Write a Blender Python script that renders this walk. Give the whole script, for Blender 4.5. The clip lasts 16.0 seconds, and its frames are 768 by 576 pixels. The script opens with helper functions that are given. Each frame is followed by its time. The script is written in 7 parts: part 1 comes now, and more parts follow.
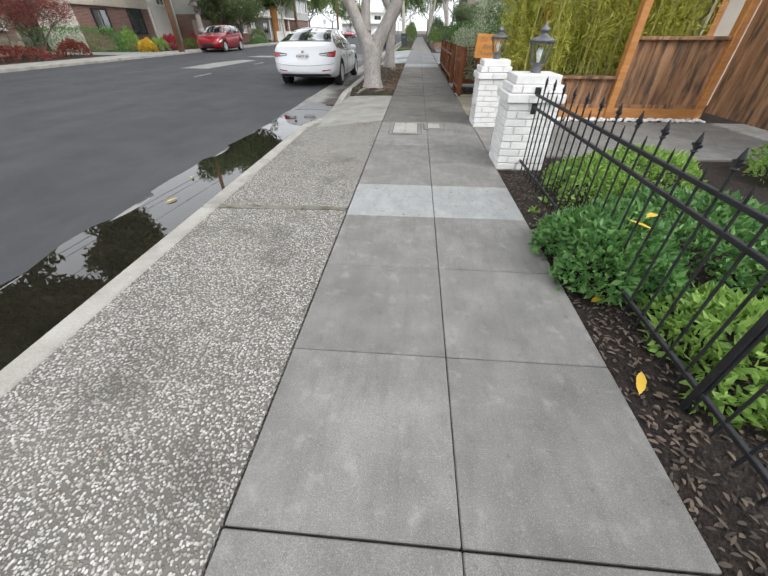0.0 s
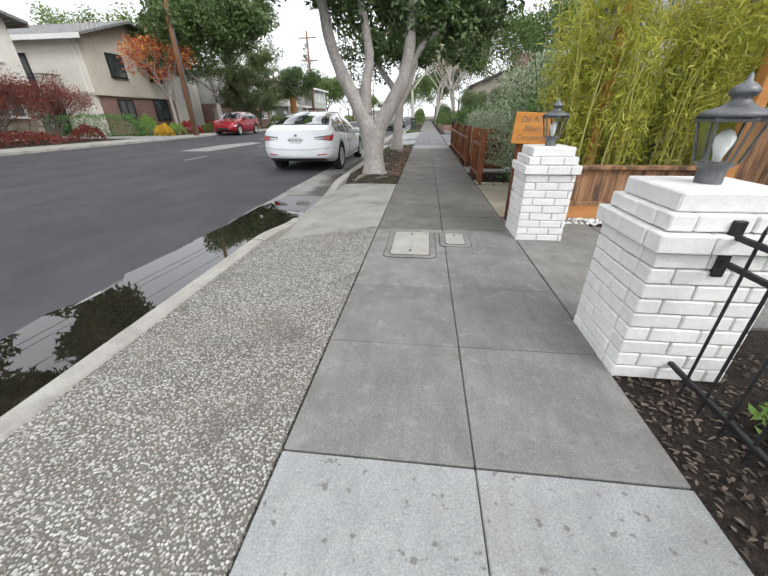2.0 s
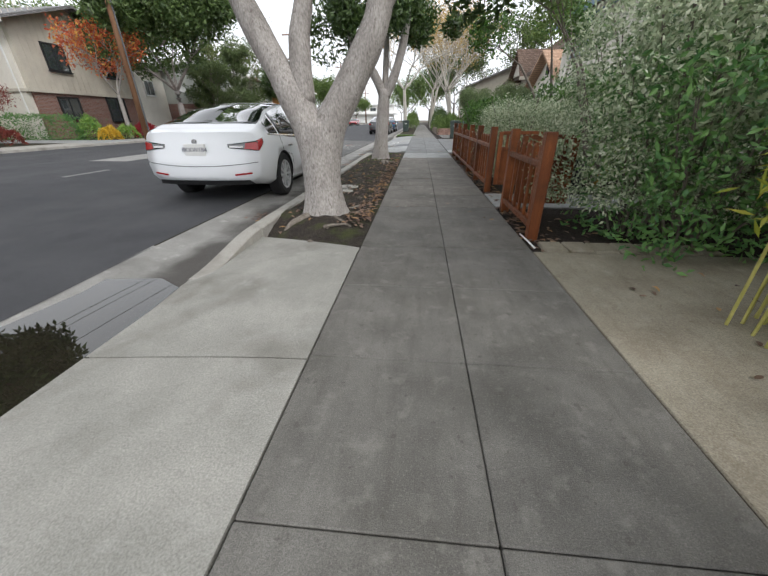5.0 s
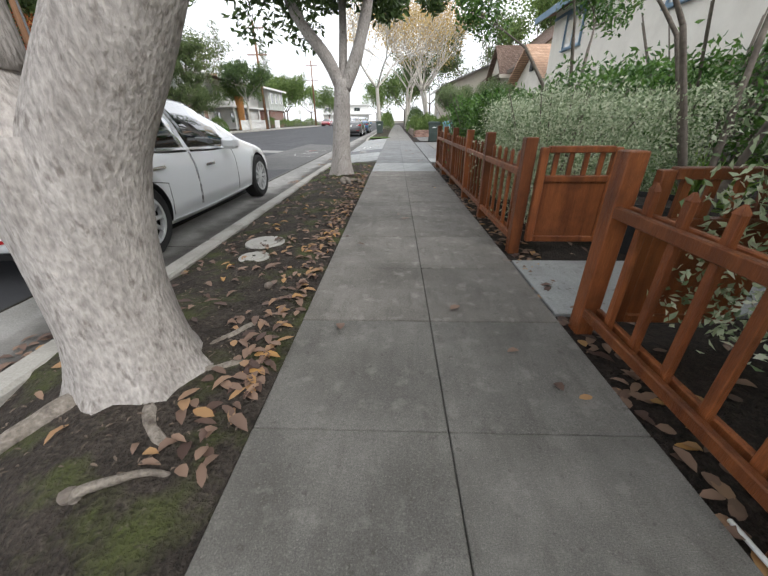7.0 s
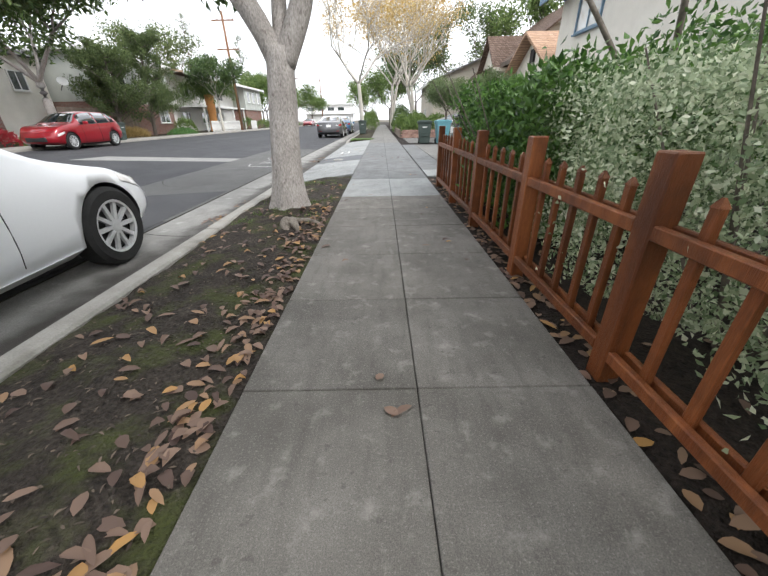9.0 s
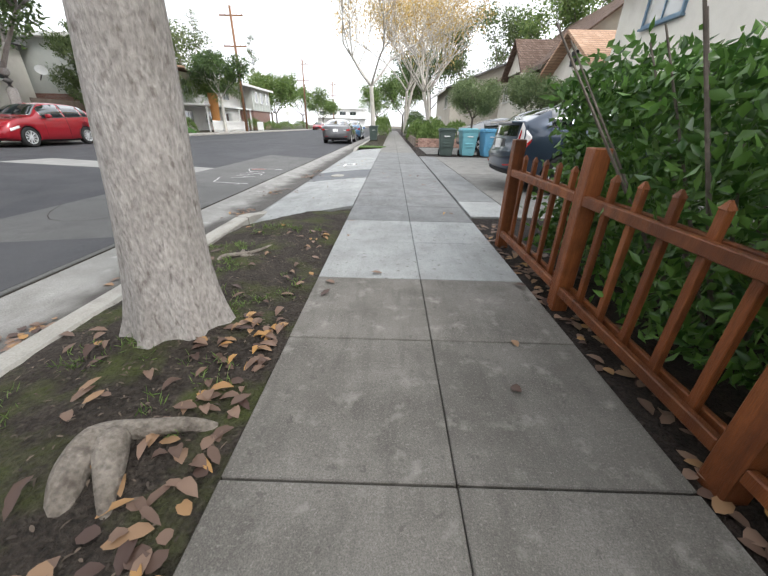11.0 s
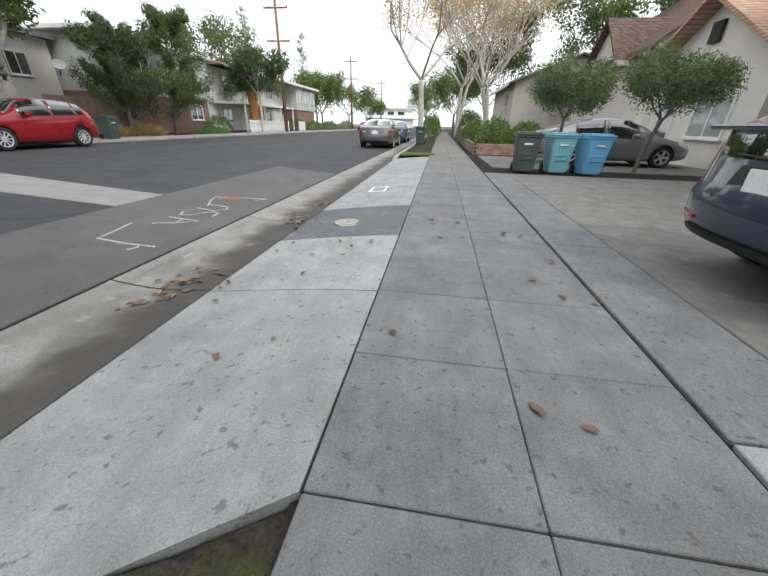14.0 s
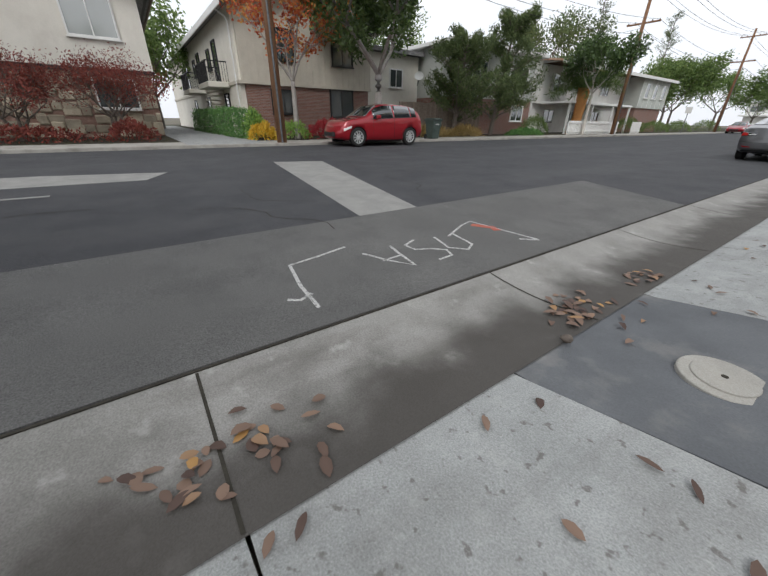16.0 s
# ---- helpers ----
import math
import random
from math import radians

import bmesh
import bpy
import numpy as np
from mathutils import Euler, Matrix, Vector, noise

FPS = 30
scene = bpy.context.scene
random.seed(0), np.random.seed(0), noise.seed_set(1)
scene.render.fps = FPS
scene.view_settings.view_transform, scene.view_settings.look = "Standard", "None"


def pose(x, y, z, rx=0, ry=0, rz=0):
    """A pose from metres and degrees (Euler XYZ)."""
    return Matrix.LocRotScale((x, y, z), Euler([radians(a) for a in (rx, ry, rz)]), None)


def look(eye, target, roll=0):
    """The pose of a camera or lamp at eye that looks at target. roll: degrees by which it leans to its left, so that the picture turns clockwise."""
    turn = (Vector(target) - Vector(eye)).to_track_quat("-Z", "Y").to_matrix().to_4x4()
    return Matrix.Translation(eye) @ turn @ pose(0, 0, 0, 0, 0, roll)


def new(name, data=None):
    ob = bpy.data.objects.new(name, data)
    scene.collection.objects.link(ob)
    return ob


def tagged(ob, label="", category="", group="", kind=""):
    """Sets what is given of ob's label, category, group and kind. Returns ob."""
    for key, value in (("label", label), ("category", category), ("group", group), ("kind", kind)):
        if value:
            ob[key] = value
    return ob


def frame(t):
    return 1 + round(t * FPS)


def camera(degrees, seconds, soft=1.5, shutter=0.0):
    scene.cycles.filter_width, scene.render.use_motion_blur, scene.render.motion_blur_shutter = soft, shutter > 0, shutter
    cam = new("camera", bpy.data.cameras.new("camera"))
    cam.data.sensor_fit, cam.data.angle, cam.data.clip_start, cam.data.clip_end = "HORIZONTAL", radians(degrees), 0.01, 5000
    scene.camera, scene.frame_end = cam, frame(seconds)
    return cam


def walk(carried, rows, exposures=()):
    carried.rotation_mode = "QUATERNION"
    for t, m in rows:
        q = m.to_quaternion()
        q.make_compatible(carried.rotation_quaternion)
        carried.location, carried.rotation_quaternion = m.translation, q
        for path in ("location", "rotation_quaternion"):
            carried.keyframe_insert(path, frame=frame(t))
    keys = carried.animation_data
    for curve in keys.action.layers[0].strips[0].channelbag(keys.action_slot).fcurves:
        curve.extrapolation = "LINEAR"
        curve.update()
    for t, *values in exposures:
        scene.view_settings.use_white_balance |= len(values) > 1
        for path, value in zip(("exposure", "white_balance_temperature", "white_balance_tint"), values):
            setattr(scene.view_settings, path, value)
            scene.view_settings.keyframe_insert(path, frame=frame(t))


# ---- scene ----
cam = camera(97.9, 16.0)
PATH = [
    (0, (-0.209, -3.368, 1.253), (-0.34, -1.79, 0.032), -0.1),
    (0.5, (-0.21, -2.757, 1.251), (-0.372, -1.059, 0.205), -0.3),
    (1, (-0.211, -2.117, 1.226), (-0.392, -0.365, 0.278), -0.4),
    (1.5, (-0.21, -1.485, 1.205), (-0.415, 0.276, 0.279), -0.7),
    (2, (-0.239, -0.84, 1.179), (-0.448, 0.926, 0.265), -0.6),
    (2.5, (-0.269, -0.192, 1.156), (-0.488, 1.573, 0.243), -0.6),
    (3, (-0.273, 0.439, 1.14), (-0.484, 2.207, 0.23), -0.5),
    (3.5, (-0.321, 1.057, 1.113), (-0.531, 2.826, 0.203), -0.5),
    (4, (-0.296, 1.67, 1.064), (-0.498, 3.442, 0.158), -0.0),
    (4.2, (-0.272, 1.934, 1.02), (-0.469, 3.71, 0.122), -0.1),
    (6.3, (-0.255, 4.824, 1.051), (-0.366, 6.607, 0.151), -0.1),
    (6.5, (-0.267, 5.102, 1.052), (-0.358, 6.885, 0.149), -0.1),
    (7, (-0.212, 5.81, 1.057), (-0.273, 7.596, 0.16), -0.4),
    (7.5, (-0.169, 6.527, 1.084), (-0.22, 8.313, 0.187), -0.5),
    (8, (-0.159, 7.247, 1.035), (-0.181, 9.036, 0.142), -1.0),
    (8.5, (-0.135, 8.029, 1.086), (-0.161, 9.808, 0.174), -1.6),
    (8.7, (-0.132, 8.332, 1.064), (-0.144, 10.114, 0.155), -1.5),
    (10.8, (-0.234, 11.401, 0.994), (-0.251, 13.201, 0.122), 1.4),
    (11, (-0.235, 11.67, 1.014), (-0.26, 13.469, 0.14), 1.2),
    (11.5, (-0.26, 12.325, 1.036), (-0.302, 14.123, 0.163), 0.8),
    (12, (-0.282, 12.939, 1.111), (-0.312, 14.733, 0.228), 1.3),
    (12.5, (-0.273, 13.719, 1.095), (-0.311, 15.516, 0.218), 1.1),
    (13, (-0.294, 14.417, 1.08), (-0.327, 16.214, 0.203), 1.5),
    (13.5, (-0.318, 15.112, 1.065), (-0.39, 16.91, 0.191), 1.4),
    (14, (-0.418, 15.77, 1.055), (-0.67, 17.549, 0.177), 1.5),
    (14.5, (-0.624, 16.332, 1.101), (-1.226, 18.024, 0.22), 1.0),
    (15, (-0.818, 16.846, 1.067), (-1.862, 18.306, 0.184), 0.6),
    (15.6, (-1.136, 17.443, 1.033), (-2.52, 18.58, 0.142), 0.3),
    (16, (-1.378, 17.82, 0.974), (-2.838, 18.852, 0.078), 0.8),
]
walk(cam, [(t, look(eye, target, roll)) for t, eye, target, roll in PATH],
     [(0, 0.5), (1.5, 0.5), (3, 0.48), (4, 0.3), (6.5, 0.5), (7.5, 0.78), (8.5, 0.85), (11, 0.85), (12, 0.75), (13, 0.65), (14, 0.45), (15, 0.15), (16, -0.05)])

# ---- light ----
world = bpy.data.worlds.new("overcast")
scene.world = world
world.use_nodes = True
wn = world.node_tree
sky = wn.nodes.new("ShaderNodeTexSky")
sky.sky_type, sky.sun_disc = "NISHITA", False
sky.sun_elevation, sky.sun_rotation = radians(46), radians(130)
sky.air_density, sky.dust_density, sky.ozone_density = 1.0, 4.0, 1.0
soft_sky = wn.nodes.new("ShaderNodeHueSaturation")
soft_sky.inputs["Saturation"].default_value = 0.22
wn.links.new(sky.outputs[0], soft_sky.inputs["Color"])
cloud = wn.nodes.new("ShaderNodeMix")
cloud.data_type = "RGBA"
cloud.inputs["Factor"].default_value, cloud.inputs["B"].default_value = 0.8, (7.75, 8.0, 8.45, 1)
wn.links.new(soft_sky.outputs[0], cloud.inputs["A"])
wn.links.new(cloud.outputs["Result"], wn.nodes["Background"].inputs["Color"])
wn.nodes["Background"].inputs["Strength"].default_value = 0.15
sun = new("sun", bpy.data.lights.new("sun", "SUN"))
sun.data.energy, sun.data.angle, sun.data.color = 1.1, radians(20), (1.0, 0.98, 0.96)
sun.matrix_world = look((24, -14, 30), (0, 8, 0))
scene.view_settings.exposure = 0.3


# ---- materials ----
def lin(c):
    return (*c, 1.0) if len(c) == 3 else c


def surface(name, a, b, scale=6.0, rough=0.8, bump=0.2, fine=80.0, metal=0.0, speck=0.12, vary=0.0, coat=0.0, stretch=None, island=0.0, spec=0.32, dist=0.01):
    """Two colours mixed by broad noise, broken by fine grain, with relief."""
    m = bpy.data.materials.new(name)
    m.use_nodes = True
    t = m.node_tree
    n, link = t.nodes, t.links.new
    p = n["Principled BSDF"]
    tc = n.new("ShaderNodeTexCoord")
    src = tc.outputs["Object"]
    if stretch:
        mp = n.new("ShaderNodeMapping")
        mp.inputs["Scale"].default_value = stretch
        link(src, mp.inputs["Vector"])
        src = mp.outputs[0]
    big = n.new("ShaderNodeTexNoise")
    big.inputs["Scale"].default_value, big.inputs["Detail"].default_value, big.inputs["Roughness"].default_value = scale, 6.0, 0.62
    link(src, big.inputs["Vector"])
    small = n.new("ShaderNodeTexNoise")
    small.inputs["Scale"].default_value, small.inputs["Detail"].default_value = fine, 3.0
    link(src, small.inputs["Vector"])
    ramp = n.new("ShaderNodeMapRange")
    ramp.inputs["From Min"].default_value, ramp.inputs["From Max"].default_value = 0.33, 0.67
    link(big.outputs[0], ramp.inputs["Value"])
    mix = n.new("ShaderNodeMix")
    mix.data_type = "RGBA"
    mix.inputs["A"].default_value, mix.inputs["B"].default_value = lin(a), lin(b)
    link(ramp.outputs[0], mix.inputs["Factor"])
    hsv = n.new("ShaderNodeHueSaturation")
    link(mix.outputs["Result"], hsv.inputs["Color"])
    val = n.new("ShaderNodeMapRange")
    val.inputs["From Min"].default_value, val.inputs["From Max"].default_value = 0.25, 0.75
    val.inputs["To Min"].default_value, val.inputs["To Max"].default_value = 1 - speck, 1 + speck
    link(small.outputs[0], val.inputs["Value"])
    out = val.outputs[0]
    for amount, node, socket in ((vary, "ShaderNodeObjectInfo", "Random"), (island, "ShaderNodeNewGeometry", "Random Per Island")):
        if amount:
            info = n.new(node)
            r = n.new("ShaderNodeMapRange")
            r.inputs["To Min"].default_value, r.inputs["To Max"].default_value = 1 - amount, 1 + amount
            link(info.outputs[socket], r.inputs["Value"])
            mul = n.new("ShaderNodeMath")
            mul.operation = "MULTIPLY"
            link(out, mul.inputs[0])
            link(r.outputs[0], mul.inputs[1])
            out = mul.outputs[0]
    link(out, hsv.inputs["Value"])
    link(hsv.outputs[0], p.inputs["Base Color"])
    p.inputs["Roughness"].default_value, p.inputs["Metallic"].default_value = rough, metal
    p.inputs["Coat Weight"].default_value = coat
    p.inputs["Coat Roughness"].default_value = 0.04
    p.inputs["Specular IOR Level"].default_value = spec
    if bump:
        bp = n.new("ShaderNodeBump")
        bp.inputs["Strength"].default_value, bp.inputs["Distance"].default_value = bump, dist
        link(small.outputs[0], bp.inputs["Height"])
        link(bp.outputs[0], p.inputs["Normal"])
    return m


def socket_chain(m):
    t = m.node_tree
    return t, t.nodes, t.links.new, t.nodes["Principled BSDF"]


def overlay(m, color, scale, lo, hi, detail=5.0, rough=None, vec_scale=None, amount=1.0):
    """Blends another colour over the base where a noise is high: stains, moss, damp."""
    t, n, link, p = socket_chain(m)
    old = p.inputs["Base Color"].links[0].from_socket
    tc = n.new("ShaderNodeNewGeometry")
    v = tc.outputs["Position"]
    if vec_scale:
        mp = n.new("ShaderNodeMapping")
        mp.inputs["Scale"].default_value = vec_scale
        link(v, mp.inputs["Vector"])
        v = mp.outputs[0]
    no = n.new("ShaderNodeTexNoise")
    no.inputs["Scale"].default_value, no.inputs["Detail"].default_value, no.inputs["Roughness"].default_value = scale, detail, 0.6
    link(v, no.inputs["Vector"])
    r = n.new("ShaderNodeMapRange")
    r.inputs["From Min"].default_value, r.inputs["From Max"].default_value = lo, hi
    r.inputs["To Max"].default_value = amount
    link(no.outputs[0], r.inputs["Value"])
    mix = n.new("ShaderNodeMix")
    mix.data_type = "RGBA"
    mix.inputs["B"].default_value = lin(color)
    link(r.outputs[0], mix.inputs["Factor"])
    link(old, mix.inputs["A"])
    link(mix.outputs["Result"], p.inputs["Base Color"])
    if rough is not None:
        mr = n.new("ShaderNodeMapRange")
        mr.inputs["To Min"].default_value, mr.inputs["To Max"].default_value = p.inputs["Roughness"].default_value, rough
        link(r.outputs[0], mr.inputs["Value"])
        link(mr.outputs[0], p.inputs["Roughness"])
    return m


def pebbled(name):
    """Washed pebbles set in grey mortar."""
    m = surface(name, (0.115, 0.108, 0.097), (0.18, 0.17, 0.152), 2.0, 0.85, 0.0)
    t, n, link, p = socket_chain(m)
    g = n.new("ShaderNodeNewGeometry")
    vo = n.new("ShaderNodeTexVoronoi")
    vo.inputs["Scale"].default_value, vo.inputs["Randomness"].default_value = 88.0, 1.0
    link(g.outputs["Position"], vo.inputs["Vector"])
    stone = n.new("ShaderNodeMapRange")
    stone.inputs["From Min"].default_value, stone.inputs["From Max"].default_value = 0.58, 0.44
    link(vo.outputs["Distance"], stone.inputs["Value"])
    pick = n.new("ShaderNodeSeparateColor")
    link(vo.outputs["Color"], pick.inputs[0])
    ramp = n.new("ShaderNodeValToRGB")
    ramp.color_ramp.elements[0].color = (0.2, 0.18, 0.15, 1)
    ramp.color_ramp.elements[1].color = (0.62, 0.61, 0.575, 1)
    e = ramp.color_ramp.elements.new(0.45)
    e.color = (0.36, 0.345, 0.31, 1)
    link(pick.outputs[0], ramp.inputs[0])
    old = p.inputs["Base Color"].links[0].from_socket
    mix = n.new("ShaderNodeMix")
    mix.data_type = "RGBA"
    link(stone.outputs[0], mix.inputs["Factor"])
    link(old, mix.inputs["A"])
    link(ramp.outputs[0], mix.inputs["B"])
    link(mix.outputs["Result"], p.inputs["Base Color"])
    bp = n.new("ShaderNodeBump")
    bp.inputs["Strength"].default_value, bp.inputs["Distance"].default_value = 0.9, 0.008
    link(stone.outputs[0], bp.inputs["Height"])
    link(bp.outputs[0], p.inputs["Normal"])
    return m


def leafy(name, a, b, rough=0.42, trans=0.25, edge=None):
    """Leaves: each one a shade of its own, letting some light through."""
    m = bpy.data.materials.new(name)
    m.use_nodes = True
    t, n, link, p = socket_chain(m)
    g = n.new("ShaderNodeNewGeometry")
    ramp = n.new("ShaderNodeValToRGB")
    ramp.color_ramp.elements[0].color, ramp.color_ramp.elements[1].color = lin(a), lin(b)
    if edge:
        e = ramp.color_ramp.elements.new(0.72)
        e.color = lin(b)
        ramp.color_ramp.elements[-1].color = lin(edge)
    link(g.outputs["Random Per Island"], ramp.inputs[0])
    link(ramp.outputs[0], p.inputs["Base Color"])
    p.inputs["Roughness"].default_value = rough
    tr = n.new("ShaderNodeBsdfTranslucent")
    link(ramp.outputs[0], tr.inputs["Color"])
    ms = n.new("ShaderNodeMixShader")
    ms.inputs[0].default_value = trans
    link(p.outputs[0], ms.inputs[1])
    link(tr.outputs[0], ms.inputs[2])
    link(ms.outputs[0], n["Material Output"].inputs["Surface"])
    return m


def bricky(name, a, b, mortar, sx, sz, rough=0.85):
    """Far brickwork and shingles, in courses up the wall."""
    m = surface(name, a, b, 3.0, rough, 0.0)
    t, n, link, p = socket_chain(m)
    g = n.new("ShaderNodeNewGeometry")
    s = n.new("ShaderNodeSeparateXYZ")
    link(g.outputs["Position"], s.inputs[0])
    add = n.new("ShaderNodeMath")
    link(s.outputs[0], add.inputs[0])
    link(s.outputs[1], add.inputs[1])
    c = n.new("ShaderNodeCombineXYZ")
    link(add.outputs[0], c.inputs[0])
    link(s.outputs[2], c.inputs[1])
    br = n.new("ShaderNodeTexBrick")
    br.inputs["Color1"].default_value, br.inputs["Color2"].default_value, br.inputs["Mortar"].default_value = lin(a), lin(b), lin(mortar)
    br.inputs["Scale"].default_value, br.inputs["Brick Width"].default_value, br.inputs["Row Height"].default_value = 1.0, sx, sz
    br.inputs["Mortar Size"].default_value = 0.012
    link(c.outputs[0], br.inputs["Vector"])
    link(br.outputs[0], p.inputs["Base Color"])
    bp = n.new("ShaderNodeBump")
    bp.inputs["Strength"].default_value, bp.inputs["Distance"].default_value, bp.invert = 0.6, 0.02, True
    link(br.outputs["Fac"], bp.inputs["Height"])
    link(bp.outputs[0], p.inputs["Normal"])
    return m


def glassy(name, tint, rough=0.03):
    """Window glass seen against a dim inside: a dark, mirror-smooth pane."""
    m = bpy.data.materials.new(name)
    m.use_nodes = True
    p = m.node_tree.nodes["Principled BSDF"]
    p.inputs["Base Color"].default_value = lin(tint)
    p.inputs["Roughness"].default_value = rough
    p.inputs["Specular IOR Level"].default_value, p.inputs["IOR"].default_value = 0.7, 1.75
    p.inputs["Coat Weight"].default_value, p.inputs["Coat Roughness"].default_value = 1.0, 0.01
    return m


def clear_glass(name):
    m = bpy.data.materials.new(name)
    m.use_nodes = True
    t, n, link, p = socket_chain(m)
    p.inputs["Transmission Weight"].default_value, p.inputs["Roughness"].default_value = 1.0, 0.12
    p.inputs["Base Color"].default_value, p.inputs["IOR"].default_value = (0.9, 0.93, 0.92, 1), 1.1
    return m


def weathered(m, dark, pale, spots=0.75, streak=0.3, patch_amount=0.35, lo=0.6):
    """Fine grit, small dark spots, faint streaks along the walk and worn pale patches."""
    overlay(m, dark, 1.9, 0.48, 0.8, amount=patch_amount)
    overlay(m, dark, 5.5, 0.5, 0.8, amount=streak, vec_scale=(3.0, 0.5, 1))
    overlay(m, pale, 9.0, 0.56, 0.78, amount=streak)
    overlay(m, dark, 21.0, lo, lo + 0.07, detail=2.0, amount=spots)
    return overlay(m, pale, 120.0, 0.55, 0.75, detail=2.0, amount=0.35)


CONCRETE = weathered(surface("walk_concrete", (0.16, 0.155, 0.145), (0.235, 0.228, 0.213), 3.2, 0.85, 0.3, 330, vary=0.09, speck=0.4), (0.1, 0.094, 0.084), (0.42, 0.41, 0.38), 0.45, 0.4, 0.35, 0.66)
PALE = weathered(surface("pale_concrete", (0.27, 0.28, 0.275), (0.35, 0.36, 0.355), 3.0, 0.8, 0.35, 150, vary=0.06, speck=0.26), (0.13, 0.12, 0.112), (0.5, 0.5, 0.48), 0.75, 0.3, 0.4, 0.63)
DAMP = weathered(surface("damp_concrete", (0.105, 0.1, 0.09), (0.165, 0.158, 0.143), 2.8, 0.66, 0.35, 260, vary=0.12, speck=0.36), (0.062, 0.058, 0.048), (0.3, 0.285, 0.26), 0.5, 0.5, 0.6, 0.64)
CURB = overlay(surface("curb_concrete", (0.3, 0.285, 0.255), (0.4, 0.385, 0.35), 3.0, 0.85, 0.3, 90, speck=0.15), (0.13, 0.12, 0.1), 2.4, 0.52, 0.75, amount=0.7)
GUTTER = overlay(overlay(surface("gutter_concrete", (0.22, 0.215, 0.2), (0.31, 0.302, 0.285), 2.4, 0.75, 0.35, 130, speck=0.26), (0.06, 0.05, 0.042), 1.6, 0.55, 0.75, rough=0.5, amount=0.6, vec_scale=(1.4, 0.5, 1)), (0.55, 0.54, 0.51), 6.0, 0.6, 0.72, amount=0.4)
def flow_stain(m, lo, hi, color):
    """Dirt that settled along the bottom of the gutter."""
    t, n, link, p = socket_chain(m)
    old = p.inputs["Base Color"].links[0].from_socket
    g = n.new("ShaderNodeNewGeometry")
    s = n.new("ShaderNodeSeparateXYZ")
    link(g.outputs["Position"], s.inputs[0])
    no = n.new("ShaderNodeTexNoise")
    no.inputs["Scale"].default_value, no.inputs["Detail"].default_value = 2.6, 5.0
    link(g.outputs["Position"], no.inputs["Vector"])
    shift = n.new("ShaderNodeMath")
    shift.operation = "MULTIPLY_ADD"
    link(no.outputs[0], shift.inputs[0])
    shift.inputs[1].default_value = 0.7
    link(s.outputs[0], shift.inputs[2])
    r = n.new("ShaderNodeMapRange")
    r.interpolation_type = "SMOOTHSTEP"
    r.inputs["From Min"].default_value, r.inputs["From Max"].default_value, r.inputs["To Max"].default_value = lo, hi, 0.85
    link(shift.outputs[0], r.inputs["Value"])
    mix = n.new("ShaderNodeMix")
    mix.data_type = "RGBA"
    mix.inputs["B"].default_value = lin(color)
    link(r.outputs[0], mix.inputs["Factor"])
    link(old, mix.inputs["A"])
    link(mix.outputs["Result"], p.inputs["Base Color"])
    return m


GUTTER = flow_stain(GUTTER, -2.3, -1.9, (0.042, 0.036, 0.031))
APRON = overlay(overlay(surface("damp_apron_concrete", (0.25, 0.245, 0.22), (0.34, 0.33, 0.3), 2.4, 0.75, 0.35, 140, speck=0.26), (0.14, 0.13, 0.11), 1.3, 0.5, 0.7, amount=0.7), (0.42, 0.41, 0.38), 5.0, 0.6, 0.75, amount=0.5)
ASPHALT = overlay(surface("asphalt", (0.045, 0.046, 0.051), (0.068, 0.069, 0.074), 1.2, 0.78, 0.6, 170, speck=0.5), (0.1, 0.1, 0.102), 0.5, 0.5, 0.75, amount=0.5, vec_scale=(1.5, 0.25, 1))
ASPHALT_OLD = overlay(surface("worn_asphalt", (0.11, 0.109, 0.106), (0.15, 0.148, 0.143), 2.2, 0.85, 0.8, 150, speck=0.5), (0.09, 0.088, 0.085), 1.1, 0.5, 0.75, amount=0.6)
TRENCH = surface("trench_patch", (0.23, 0.228, 0.218), (0.3, 0.295, 0.28), 3.0, 0.85, 0.4, 120, speck=0.2)
PATCH = overlay(surface("dark_patch", (0.1, 0.106, 0.114), (0.14, 0.147, 0.156), 2.0, 0.7, 0.3, 120, speck=0.12), (0.3, 0.29, 0.27), 2.2, 0.55, 0.75, amount=0.6)
PEBBLES = overlay(overlay(pebbled("washed_pebbles"), (0.09, 0.085, 0.07), 2.2, 0.52, 0.72, amount=0.65), (0.16, 0.13, 0.1), 0.9, 0.5, 0.8, amount=0.4)
DRYING = weathered(surface("drying_concrete", (0.118, 0.109, 0.096), (0.19, 0.178, 0.159), 2.4, 0.74, 0.35, 260, vary=0.1, speck=0.36), (0.075, 0.07, 0.06), (0.38, 0.365, 0.33), 0.5, 0.6, 0.65, 0.64)
TAN_PAD = weathered(surface("tan_stained_concrete", (0.22, 0.195, 0.15), (0.31, 0.28, 0.22), 2.0, 0.82, 0.4, 150, speck=0.3), (0.13, 0.1, 0.065), (0.42, 0.4, 0.34), 0.4, 0.4, 0.6, 0.66)
MIDGREY = weathered(surface("grey_walk_concrete", (0.15, 0.154, 0.154), (0.215, 0.22, 0.22), 3.0, 0.8, 0.4, 150, vary=0.08, speck=0.3), (0.085, 0.08, 0.078), (0.36, 0.36, 0.355), 0.75, 0.35, 0.5, 0.62)
